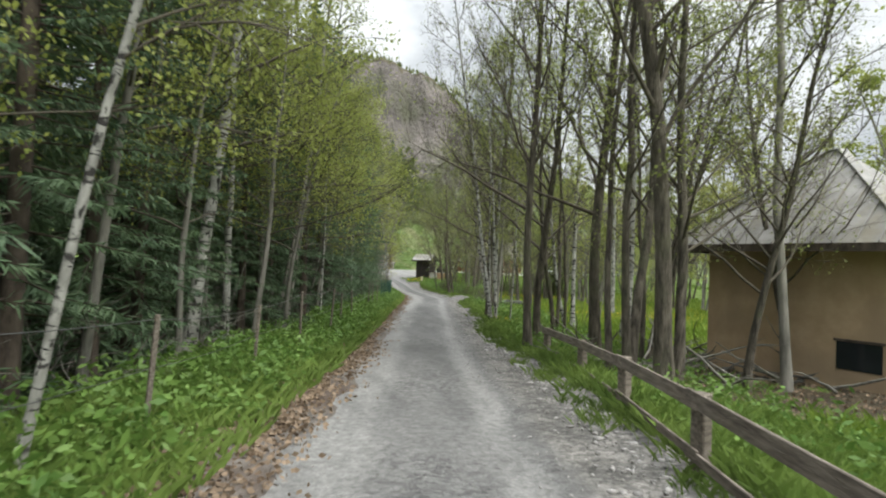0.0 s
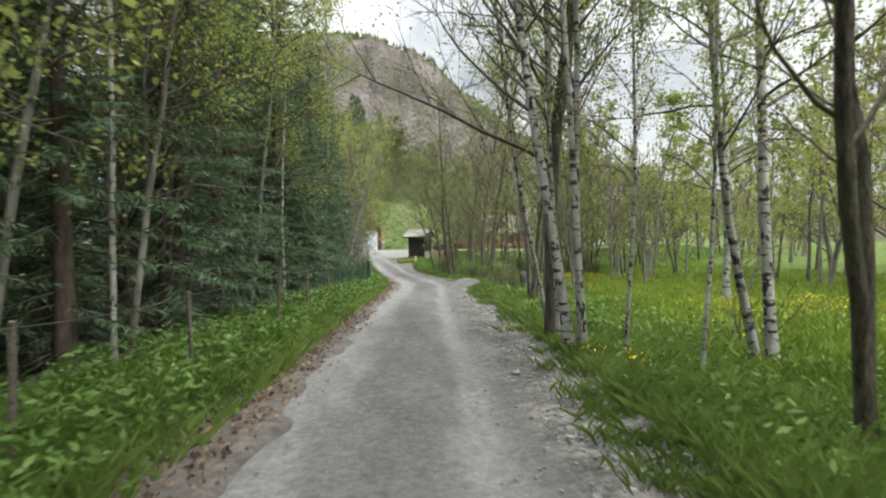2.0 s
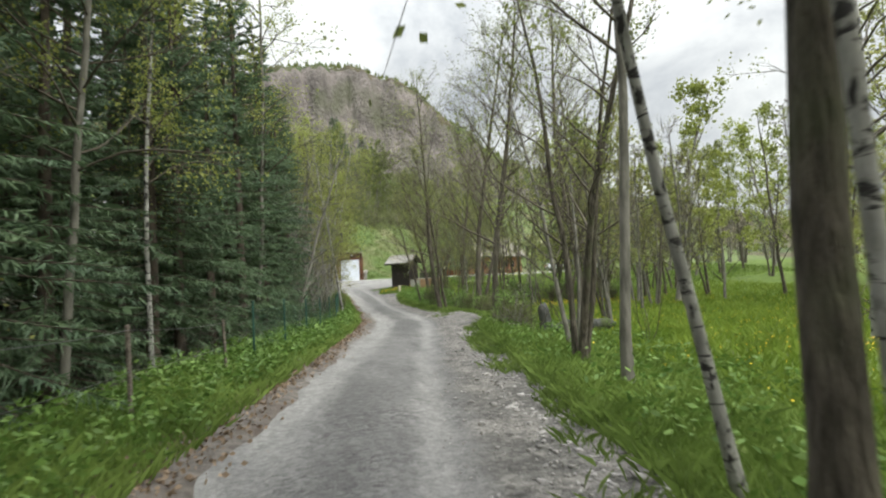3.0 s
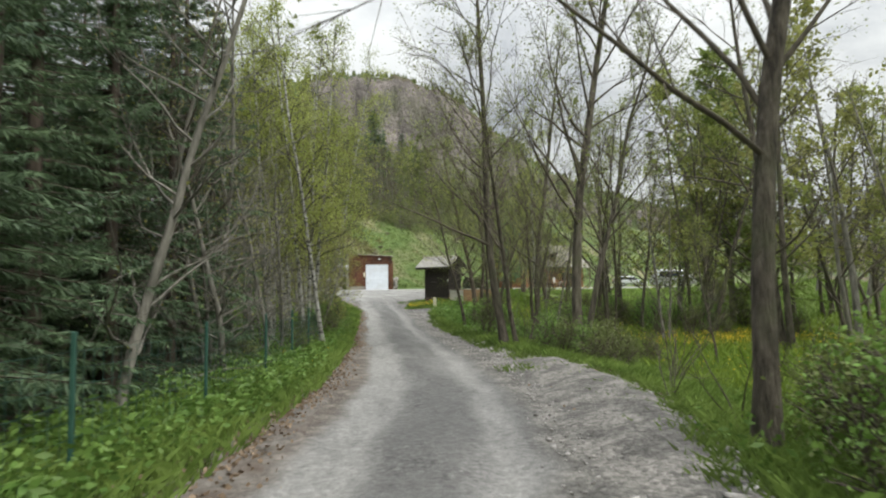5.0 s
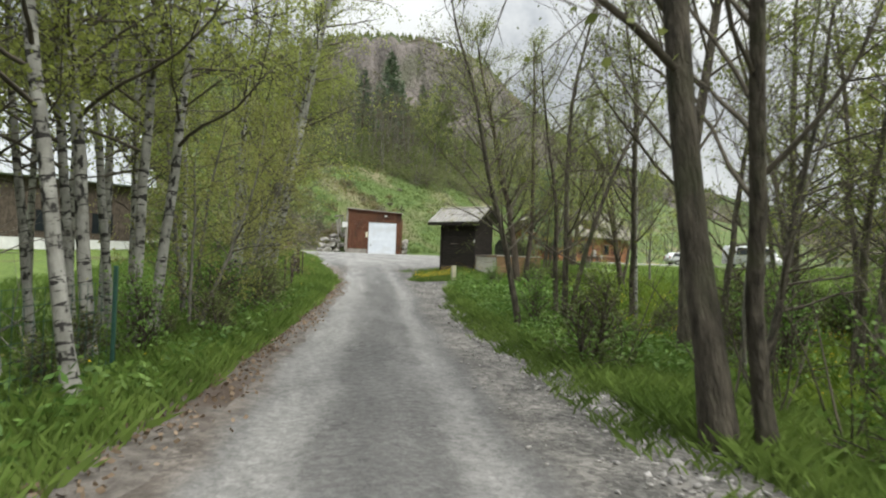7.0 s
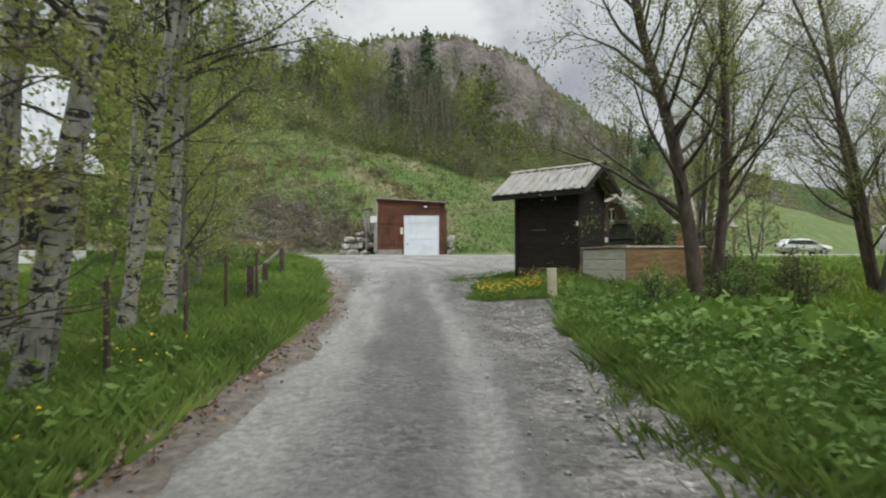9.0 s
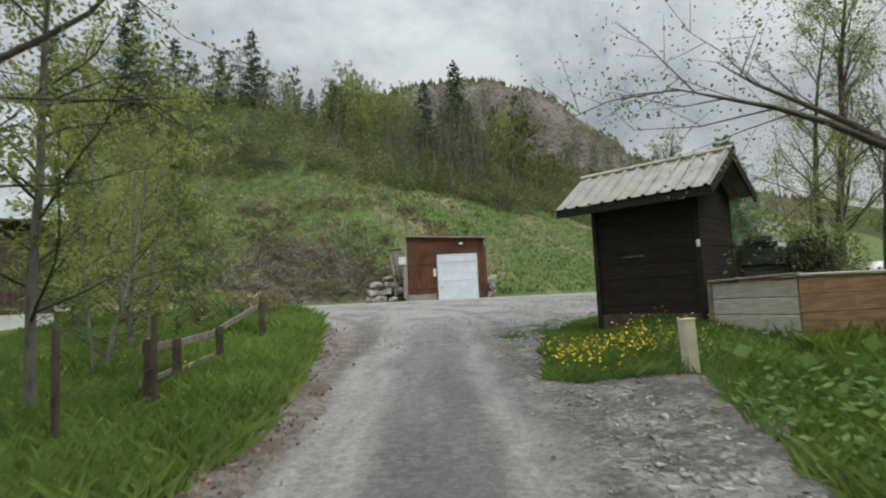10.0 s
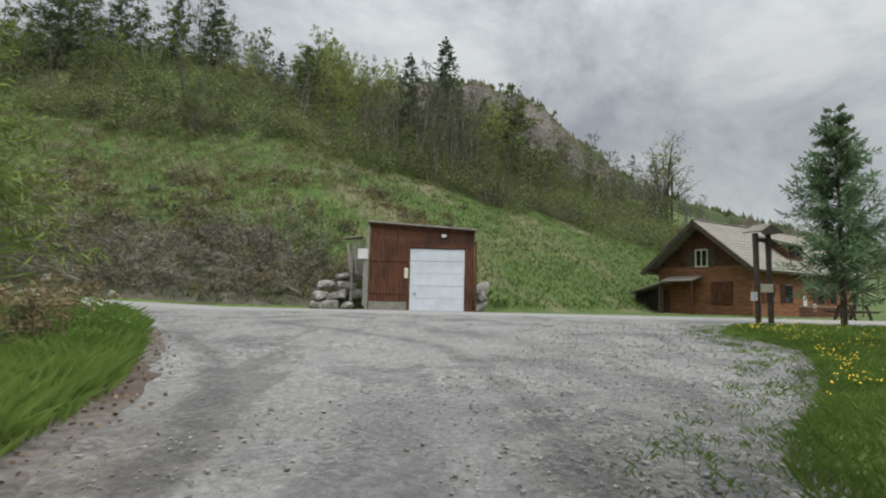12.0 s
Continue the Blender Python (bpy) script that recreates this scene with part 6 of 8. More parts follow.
    stuff("dead_weeds", quad_mesh("dead_weeds", leaf_quads(np.concatenate(dead), 0.10, r, 0.2, 0.3), M_RUSSET), "withered russet weeds at the corner", "weeds")


build_grass()
build_weeds()
build_flowers()
build_stones()
build_hill_scrub()


# ---- built things ----
def z_at(x, y):
    return float(ground_z(x, y))


def rock(r, size, flat=0.8):
    """An angular block of quarried stone."""
    bm = bmesh.new()
    for k in range(20):
        p = Vector((r.uniform(-1, 1), r.uniform(-1, 1), r.uniform(-1, 1)))
        m = max(abs(p.x), abs(p.y), abs(p.z))
        p = p / m * r.uniform(0.82, 1.0)
        bm.verts.new((p.x * size[0], p.y * size[1], p.z * size[2] * flat))
    bmesh.ops.convex_hull(bm, input=bm.verts[:])
    loose = [v for v in bm.verts if not v.link_faces]
    bmesh.ops.delete(bm, geom=loose, context="VERTS")
    bmesh.ops.bevel(bm, geom=bm.edges[:], offset=0.018, segments=1, affect="EDGES", clamp_overlap=True)
    return bm


def build_garage():
    """Red-brown boarded garage front with a white sectional door, set into the bank."""
    g = empty("garage", pose(0, 0, 0), "red-brown boarded garage with a white sectional door", "garage")
    x0, x1, dx0, dx1, dz = -1.80, 2.90, 0.0, 2.49, 2.80
    part("side_wall", block(x0, x0 + 0.12, 0.10, 4.2, -0.3, 3.80, 0.0), M_REDWOOD, g)
    part("side_wall", block(x1 - 0.12, x1, 0.10, 4.2, -0.3, 3.55, 0.0), M_REDWOOD, g)
    part("back_wall", block(x0, x1, 4.2, 4.3, -0.3, 3.6, 0.0), M_CONCRETE, g)
    r = np.random.default_rng(21)

    def board(a, b, za, zb, y=0.0, mat=M_REDWOOD, label=""):
        part("board", block(a + 0.004, b - 0.004, y + r.uniform(-0.006, 0.006), y + 0.035, za, zb, 0.004), mat, g, label)

    x = x0
    while x < x1 - 0.05:
        w = min(0.145 + r.uniform(-0.01, 0.01), x1 - x)
        top = 3.88 - 0.052 * (x + w / 2 - x0)
        if x + w < dx0 - 0.02:
            cut = 2.26 + r.uniform(-0.02, 0.02)
            board(x, x + w, cut, top)
            board(x, x + w, 0.42, cut - 0.02, 0.012)
            board(x, x + w, 0.0, 0.40, 0.02, M_GREYWOOD)
        elif x > dx1 + 0.02:
            board(x, x + w, 0.02, top)
        else:
            board(x, x + w, dz + 0.04, top)
        x += w
    part("batten", block(x0, dx0 - 0.10, -0.022, 0.0, 2.20, 2.28), M_REDWOOD, g)
    part("batten", block(x0, dx0 - 0.10, -0.022, 0.0, 0.74, 0.80), M_REDWOOD, g)
    part("door_frame", block(dx0 - 0.09, dx0, -0.03, 0.10, 0, dz + 0.03), M_REDWOOD, g)
    part("door_frame", block(dx1, dx1 + 0.09, -0.03, 0.10, 0, dz + 0.03), M_REDWOOD, g)
    part("door_frame", block(dx0 - 0.12, dx1 + 0.16, -0.035, 0.10, dz + 0.03, dz + 0.15), M_REDWOOD, g)
    door = part("garage_door", block(dx0 + 0.012, dx1 - 0.012, 0.055, 0.08, 0.02, dz, 0.0), M_WHITEDOOR, g, "white sectional garage door")
    n = 5
    for k in range(n):
        a, b = 0.02 + (dz - 0.02) * k / n, 0.02 + (dz - 0.02) * (k + 1) / n
        part("panel", block(dx0 + 0.012, dx1 - 0.012, 0.02 + 0.006 * (k % 2), 0.056, a + 0.004, b - 0.004, 0.012), M_WHITEDOOR, door)
    part("handle", block(0.22, 0.29, -0.03, 0.022, 0.72, 0.80, 0.012), M_DARKPLASTIC, door)
    part("roof", slab([(x0 - 0.12, -0.22, 4.00), (x1 + 0.10, -0.22, 3.74), (x1 + 0.10, 4.5, 3.66), (x0 - 0.12, 4.5, 3.92)], 0.07), M_GREYWOOD, g, "thin pale edge of a flat lean-to roof")
    part("fascia", slab([(x0 - 0.02, -0.06, 3.94), (x1 + 0.02, -0.06, 3.69), (x1 + 0.02, -0.02, 3.69), (x0 - 0.02, -0.02, 3.94)], 0.16), M_REDWOOD, g)
    part("post", block(x0 - 0.16, x0 - 0.03, -0.10, 0.04, -0.2, 3.70, 0.012), M_GREYWOOD, g, "grey weathered corner post")
    part("post", block(x1 + 0.02, x1 + 0.12, -0.05, 0.06, -0.1, 3.2, 0.012), M_REDWOOD, g)
    part("meter_box", block(x0 - 0.52, x0 - 0.06, -0.16, 0.02, 2.26, 2.72, 0.02), M_WHITE, g, "small white utility box on the corner")
    part("conduit", block(x0 - 0.26, x0 - 0.14, -0.08, 0.04, 0.2, 2.26, 0.01), M_GREYWOOD, g)
    part("note_board", block(-0.23, -0.06, -0.035, -0.02, 1.46, 1.92, 0.004), M_CREAM, g, "narrow cream notice beside the door")
    lamp = part("wall_lamp", block(1.40, 1.62, -0.10, 0.0, 3.32, 3.46, 0.02), M_WHITE, g, "small white outdoor lamp over the door")
    part("bracket", block(1.47, 1.55, -0.05, 0.0, 3.44, 3.52, 0.01), M_DARKPLASTIC, lamp)
    tagged(part("threshold", block(-1.75, 2.85, -0.18, 0.0, -0.12, 0.03, 0.01), M_CONCRETE), "pale concrete threshold before the garage", "threshold", kind="structure")
    # plank lean-to beside the corner
    s = empty("plank_lean_to", pose(-2.15, 0.55, 0), "leaning grey planks against the garage corner", "lean-to")
    for k in range(6):
        part("plank", block(-0.32 + 0.15 * k, -0.19 + 0.15 * k, 0.02 * k, 0.03 + 0.02 * k, 1.7 - 0.02 * k, 3.35 - 0.08 * abs(k - 4), 0.005, Matrix.Rotation(0.05 * (k - 3), 4, "Y")), M_GREYWOOD, s)
    part("cover", block(-0.5, 0.35, -0.05, 0.9, 3.3, 3.36, 0.01, Matrix.Rotation(-0.12, 4, "Y")), M_GREYWOOD, s)
    part("frame", block(-0.55, -0.45, 0.1, 0.2, 0.4, 3.1, 0.01), M_GREYWOOD, s)
    # dry stone wall on one side, a few blocks on the other
    wall = empty("stone_wall", pose(0, 0, 0), "rough dry stone retaining wall of pale boulders", "stone wall")
    r2 = random.Random(4)
    for row, (zz, xa, xb) in enumerate(((0.20, -4.5, -2.35), (0.66, -4.4, -2.4), (1.12, -4.3, -2.45), (1.55, -3.5, -2.5))):
        xx = xa
        while xx < xb:
            w = r2.uniform(0.26, 0.50)
            st = part("stone", rock(r2, (w, r2.uniform(0.28, 0.4), r2.uniform(0.24, 0.36)), 0.72), M_WALLSTONE, wall, smooth=False)
            st.matrix_local = pose(xx + w, 0.75 + 0.22 * row + r2.uniform(-0.08, 0.08), zz + r2.uniform(-0.06, 0.06), r2.uniform(-12, 12), r2.uniform(-12, 12), r2.choice((0, 180)) + r2.uniform(-15, 15))
            xx += w * 2.0 + r2.uniform(0, 0.25) * (row > 0)
    for xx, zz, w in ((3.28, 0.25, 0.26), (3.32, 0.72, 0.24), (3.3, 1.1, 0.2)):
        st = part("stone", rock(r2, (w, 0.35, 0.4)), M_WALLSTONE, wall)
        st.matrix_local = pose(xx, 0.55, zz, r2.uniform(-10, 10), r2.uniform(-10, 10), r2.uniform(0, 180))


def ribbed_sheet(length, depth, pitch=0.30, rib=0.035, top=0.05):
    """A metal sheet in the xy plane with raised ribs running along y."""
    xs, zs = [], []
    x = 0.0
    while x < length - 1e-6:
        for dx, z in ((0, 0), (pitch - top - 0.04, 0), (pitch - top - 0.02, rib), (pitch - 0.02, rib)):
            if x + dx <= length:
                xs.append(x + dx)
                zs.append(z)
        x += pitch
    xs.append(length)
    zs.append(0)
    bm = bmesh.new()
    rows = []
    for y, dz in ((0, 0), (depth, 0)):
        rows.append([bm.verts.new((a, y, b)) for a, b in zip(xs, zs)])
    low = [[bm.verts.new((a, y, b - 0.012)) for a, b in zip(xs, zs)] for y in (0, depth)]
    for i in range(len(xs) - 1):
        bm.faces.new((rows[0][i], rows[0][i + 1], rows[1][i + 1], rows[1][i]))
        bm.faces.new((low[0][i], low[1][i], low[1][i + 1], low[0][i + 1]))
        bm.faces.new((rows[0][i], low[0][i], low[0][i + 1], rows[0][i + 1]))
        bm.faces.new((rows[1][i], rows[1][i + 1], low[1][i + 1], low[1][i]))
    bmesh.ops.recalc_face_normals(bm, faces=bm.faces[:])
    return bm


def build_hut():
    """The dark boarded hut with a ribbed metal roof at the corner of the junction."""
    # local x runs along the eave, y away from the track
    ang = math.atan2(-26.64 + 24.45, 4.70 - 2.63)
    h = empty("hut", Matrix.Translation((2.63, -24.45, 0)) @ Matrix.Rotation(ang, 4, "Z"), "small dark boarded hut with a ribbed metal roof", "hut")
    L, half, eave, ridge = 3.02, 1.05, 1.66, 2.42
    wx0, wx1, wy0, wy1, zb = 0.62, 2.62, 0.36, 1.80, -1.0
    r = np.random.default_rng(31)
    n = 11
    for k in range(n):
        a, b = zb + (1.72 - zb) * k / n, zb + (1.72 - zb) * (k + 1) / n
        part("wall_board", block(wx0, wx1, wy0 - 0.004 * (k % 2) + r.uniform(-0.002, 0.002), wy0 + 0.05, a + 0.001, b - 0.001, 0.003), M_DARKWOOD, h)
        part("wall_board", block(wx1 - 0.05, wx1 + 0.004 * (k % 2), wy0 + 0.052, wy1, a + 0.001, b - 0.001, 0.003), M_DARKWOOD, h)
    part("back_wall", block(wx0, wx1 - 0.052, wy1 - 0.05, wy1, zb, 1.7, 0.0), M_DARKWOOD, h)
    part("end_wall", block(wx0, wx0 + 0.05, wy0 + 0.052, wy1 - 0.052, zb, 1.7, 0.0), M_DARKWOOD, h)
    for xx in (wx0 - 0.03, wx1 - 0.06):
        part("corner_post", block(xx, xx + 0.10, wy0 - 0.05, wy0 - 0.014, zb, 1.74, 0.008), M_DARKWOOD, h)
    for xx in (wx0 + 0.01, wx1 - 0.05):
        gable = prism([(wy0 + 0.06, 1.70), (wy1 - 0.02, 1.70), (half, 2.30)], xx, xx + 0.04)
        for v in gable.verts:
            v.co = Vector((v.co.y, v.co.x, v.co.z))
        bmesh.ops.recalc_face_normals(gable, faces=gable.faces[:])
        part("gable", gable, M_DARKWOOD, h)
    part("sill_strip", block(wx0 + 0.55, wx0 + 1.0, wy0 - 0.03, wy0 - 0.012, 0.62, 0.645, 0.003), M_OLDWOOD, h)
    part("white_tag", block(wx1 - 0.02, wx1 + 0.03, wy0 - 0.09, wy0 - 0.05, 0.70, 0.82, 0.004), M_WHITE, h)
    part("foundation_beam", block(wx0 - 0.02, wx1 + 0.02, wy0 - 0.03, wy1, zb, -0.42, 0.01), M_SPRUCEBARK, h, "dark brown sill beam")
    slope = math.atan2(ridge - eave, half)
    run = math.hypot(ridge - eave, half)
    roof = part("roof", ribbed_sheet(L, run, 0.272), M_ROOFMETAL, h, "ribbed grey metal roof stained with moss")
    roof.matrix_local = Matrix.Translation((0, 0, eave)) @ Matrix.Rotation(slope, 4, "X")
    back = part("roof", ribbed_sheet(L, run, 0.272), M_ROOFMETAL, h, "ribbed grey metal roof stained with moss")
    back.matrix_local = Matrix.Translation((0, 2 * half, eave)) @ Matrix.Rotation(math.pi - slope, 4, "X") @ Matrix.Scale(-1, 4, (0, 0, 1))
    for s in (-1, 1):
        cap = part("ridge_cap", block(-0.02, L + 0.03, -0.10 if s < 0 else 0.0, 0.0 if s < 0 else 0.10, 0.035, 0.05, 0.0), M_MOSSMETAL, h, "mossy yellow-green ridge flashing")
        cap.matrix_local = Matrix.Translation((0, half, ridge)) @ Matrix.Rotation(-s * slope, 4, "X")
    part("eave_board", block(0, L, 0.02, 0.05, eave - 0.16, eave - 0.02, 0.006), M_DARKWOOD, h)
    for xx in (0.0, L - 0.03):
        for s in (-1, 1):
            barge = part("barge_board", block(xx, xx + 0.03, 0.0, run, -0.17, -0.015, 0.005), M_DARKWOOD, h)
            barge.matrix_local = (Matrix.Translation((0, 0, eave)) @ Matrix.Rotation(slope, 4, "X")) if s < 0 else (Matrix.Translation((0, 2 * half, eave)) @ Matrix.Rotation(-slope, 4, "X") @ Matrix.Translation((0, -run, 0)))
    for k in range(4):
        part("rafter", slab([(0.35 + 0.75 * k, 0.06, eave - 0.02), (0.42 + 0.75 * k, 0.06, eave - 0.02), (0.42 + 0.75 * k, half, ridge - 0.03), (0.35 + 0.75 * k, half, ridge - 0.03)], 0.09), M_DARKWOOD, h)


def build_crates():
    """Timber boxes, marker post, tarpaulin stack and shrub beside the hut."""
    ang = math.atan2(-26.64 + 24.45, 4.70 - 2.63)
    base = Matrix.Translation((4.77, -26.2, 0)) @ Matrix.Rotation(radians(-63.9), 4, "Z")
    c = empty("timber_box", base, "open timber box, one side grey boards, one orange-brown", "timber box")
    for k in range(4):
        part("board", block(0, 1.47, 0.0, 0.04, -0.95 + 0.255 * k, -0.705 + 0.255 * k, 0.012), M_PALEBOARD, c, "pale grey board")
    part("corner_post", block(-0.05, 0.03, -0.03, -0.002, -1.0, 0.08, 0.008), M_WOOD, c)
    turn = Matrix.Translation((1.5, 0, 0)) @ Matrix.Rotation(radians(72), 4, "Z")
    for k in range(4):
        bd = part("board", block(0, 2.1, 0.0, 0.04, -0.95 + 0.265 * k, -0.69 + 0.265 * k, 0.008), M_TANBOARD, c, "orange-brown board")
        bd.matrix_local = turn
        bk = part("back_board", block(-0.02, 2.0, 1.3, 1.34, -0.95 + 0.265 * k, -0.69 + 0.265 * k, 0.008), M_TANBOARD, c)
        bk.matrix_local = turn
    rim = part("rim", block(-0.03, 1.52, -0.05, 0.10, 0.085, 0.125, 0.01), M_WOOD, c)
    rim.matrix_local = Matrix.Rotation(radians(-1.5), 4, "Y")
    rb = part("rim", block(-0.05, 2.0, 1.27, 1.38, 0.115, 0.15, 0.01), M_PALEBOARD, c)
    rb.matrix_local = turn
    rm = part("rim", block(0.0, 2.15, -0.04, 0.10, 0.115, 0.15, 0.01), M_PALEBOARD, c)
    rm.matrix_local = turn
    # two stacks of old boards behind the hut
    r = np.random.default_rng(33)
    for sx, sy, rows in ((6.3, -24.9, 13), (6.98, -25.25, 12)):
        st = empty("wood_stack", Matrix.Translation((sx, sy, z_at(sx, sy))) @ Matrix.Rotation(ang + 0.5, 4, "Z"), "stack of mossy dark old boards behind the hut", "wood stack", "wood stacks")
        for k in range(rows):
            half = 0.34 if k < rows - 2 else 0.34 - 0.08 * (k - rows + 3)
            x = r.uniform(-0.015, 0.015)
            b = part("board", block(x - half, x + half, -0.4 + r.uniform(-0.04, 0.04), 0.4 + r.uniform(-0.04, 0.04), 0.105 * k, 0.105 * k + 0.097, 0.004), M_TARP, st)
            b.matrix_local = Matrix.Rotation(r.normal(0, 0.008), 4, "Z")
    # cream marker post
    x, y = 3.38, -28.58
    m = empty("marker_post", pose(x, y, z_at(x, y), 0, -2, 20), "square cream-painted marker post in the verge", "post")
    part("post", block(-0.085, 0.085, -0.07, 0.07, -0.25, 0.66, 0.012), M_CREAM, m)
    part("cap", block(-0.09, 0.09, -0.075, 0.075, 0.66, 0.68, 0.006), M_CREAM, m)


def rail_fence(name, posts, label, heights, rails, mat, post_size=0.06, group="fences", post_mat=None):
    """Posts with boards nailed on: each rail runs from post to post."""
    x0, y0 = posts[0]
    f = empty(name, pose(x0, y0, z_at(x0, y0)), label, "fence", group)
    inv = f.matrix_world.inverted()
    tops = []
    hs = list(heights)
    for (x, y), hh in zip(posts, heights):
        p = part("post", block(-post_size, post_size, -post_size, post_size, -0.3, hh, 0.012), post_mat or mat, f)
        p.matrix_local = inv @ (Matrix.Translation((x, y, z_at(x, y))) @ Matrix.Rotation(0.4, 4, "Z") @ Euler((random.uniform(-0.03, 0.03), random.uniform(-0.03, 0.03), 0)).to_matrix().to_4x4())
        tops.append(Vector((x, y, z_at(x, y))))
    for i in range(len(posts) - 1):
        a, b = tops[i], tops[i + 1]
        for k, (low, wide, skip) in enumerate(rails):
            if i in skip:
                continue
            d = (b - a)
            n = Vector((-d.y, d.x, 0)).normalized() * (post_size + 0.012)
            if (a + n).x * 0 + n.x > 0 and a.x > 0 or n.x > 0 and a.x > -7.5 and a.y < -80:
                n = -n
            p0 = a + n + Vector((0, 0, hs[i] - low)) - d.normalized() * 0.12
            p1 = b + n + Vector((0, 0, hs[i + 1] - low + random.uniform(-0.03, 0.03))) + d.normalized() * 0.12
            q = (p1 - p0).to_track_quat("X", "Z").to_matrix().to_4x4()
            pl = part("rail", block(0, (p1 - p0).length, -0.014, 0.014, -wide / 2, wide / 2, 0.005), mat, f)
            pl.matrix_local = inv @ (Matrix.Translation(p0) @ q)
    return f


def wire_fence():
    """Thin stakes with two slack wires along the wood."""
    ys = [-101.5, -98.2, -95.0, -91.6, -88.2, -85.9, -83.4, -80.2, -77.0, -73.8, -70.4]
    f = empty("wire_fence", pose(-10.6, -95, z_at(-10.6, -95)), "old wire fence on grey stakes along the wood", "fence", "fences")
    inv = f.matrix_world.inverted()
    tops = []
    for i, y in enumerate(ys):
        x = float(edge_l(y)) - 1.15 - 0.12 * math.sin(i * 2.1)
        z = z_at(x, y)
        hh = 1.05 + 0.12 * math.sin(i * 1.7)
        p = part("stake", block(-0.022, 0.022, -0.022, 0.022, -0.3, hh, 0.008), M_OLDWOOD, f)
        p.matrix_local = inv @ (Matrix.Translation((x, y, z)) @ Euler((0.05 * math.sin(i), 0.06 * math.cos(i * 1.3), i)).to_matrix().to_4x4())
        tops.append((x, y, z, hh))
    for lev in (0.95, 0.55):
        for a, b in zip(tops[:-1], tops[1:]):
            tb = Tubes()
            s = np.linspace(0, 1, 7)
            p = np.stack([a[0] + (b[0] - a[0]) * s, a[1] + (b[1] - a[1]) * s, a[2] + a[3] * lev + (b[2] + b[3] * lev - a[2] - a[3] * lev) * s - 0.16 * s * (1 - s)], 1)
            tb.add(p, np.full(7, 0.005), 3)
            w = hang("wire", tb.mesh("wire", M_WIRE), f)
            w.matrix_local = inv


def green_netting():
    """Knotted green wire netting along the end of the wood, slung between thin stakes."""
    M_NET = material("green_coated_wire", (0.02, 0.06, 0.045), (0.04, 0.10, 0.075), 5, 0.5, 0)
    ys = [-69.0, -66.2, -63.2, -60.4, -57.6, -54.8, -52.0, -49.2, -46.6]
    f = empty("netting_fence", pose(-5.8, -63.2, z_at(-5.8, -63.2)), "green wire netting on thin green stakes along the wood", "fence", "fences")
    inv = f.matrix_world.inverted()
    pts = []
    for y in ys:
        x = float(edge_l(y)) - 1.18
        pts.append((x, y, z_at(x, y)))
        p = part("stake", block(-0.02, 0.02, -0.02, 0.02, -0.3, 1.2, 0.006), M_NET, f)
        p.matrix_local = inv @ Matrix.Translation(pts[-1])
    for a, b in zip(pts[:-1], pts[1:]):
        a, b = np.array(a), np.array(b)
        net = Tubes()
        for k in range(8):
            s = np.linspace(0, 1, 6)[:, None]
            up = 0.06 + 0.14 * k - 0.05 * (s * (1 - s))
            net.add(a + (b - a) * s + np.concatenate([0 * s, 0 * s, up], 1), np.full(6, 0.003), 3)
        for k in range(1, 19):
            q = a + (b - a) * k / 19
            net.add(np.array([q + (0, 0, 0.03), q + (0, 0, 1.03)]), np.full(2, 0.003), 3)
        w = hang("netting", net.mesh("netting", M_NET), f)
        w.matrix_local = inv


def build_fences():
    random.seed(3)
    rail_fence("plank_fence", [(-7.55, -101.2), (-6.85, -98.7), (-6.2, -96.25), (-5.6, -94.0), (-4.95, -91.5), (-4.55, -89.0)], "weathered plank fence with two rails beside the track",
               [0.66, 0.66, 0.65, 0.60, 0.56, 0.55], [(0.06, 0.13, ()), (0.46, 0.08, ())], M_OLDWOOD)
    wire_fence()
    green_netting()
    rail_fence("corner_fence", [(-2.95, -29.4), (-3.35, -27.8), (-3.45, -26.0), (-3.64, -23.1)], "low weathered rail fence at the corner of the junction", [0.78, 0.62, 0.64, 0.90],
               [(0.10, 0.10, ()), (0.48, 0.07, (2,))], M_WOOD, 0.06, post_mat=M_SPRUCEBARK)
    f = empty("stake_fence", pose(-2.8, -33.4, z_at(-2.8, -33.4)), "thin dark stakes with wire along the verge", "fence", "fences")
    inv = f.matrix_world.inverted()
    pts = []
    for x, y in ((-2.65, -35.7), (-2.72, -33.5), (-2.95, -31.0), (-2.75, -29.7)):
        z = z_at(x, y)
        p = part("stake", block(-0.025, 0.025, -0.025, 0.025, -0.3, 1.05, 0.006), M_SPRUCEBARK, f)
        p.matrix_local = inv @ Matrix.Translation((x, y, z))
        pts.append((x, y, z))
    for a, b in zip(pts[:-1], pts[1:]):
        for lev in (0.95, 0.5):
            tb = Tubes()
            tb.add(np.array([(a[0], a[1], a[2] + lev), ((a[0] + b[0]) / 2, (a[1] + b[1]) / 2, (a[2] + b[2]) / 2 + lev - 0.05), (b[0], b[1], b[2] + lev)]), np.full(3, 0.004), 3)
            w = hang("wire", tb.mesh("wire", M_WIRE), f)
            w.matrix_local = inv


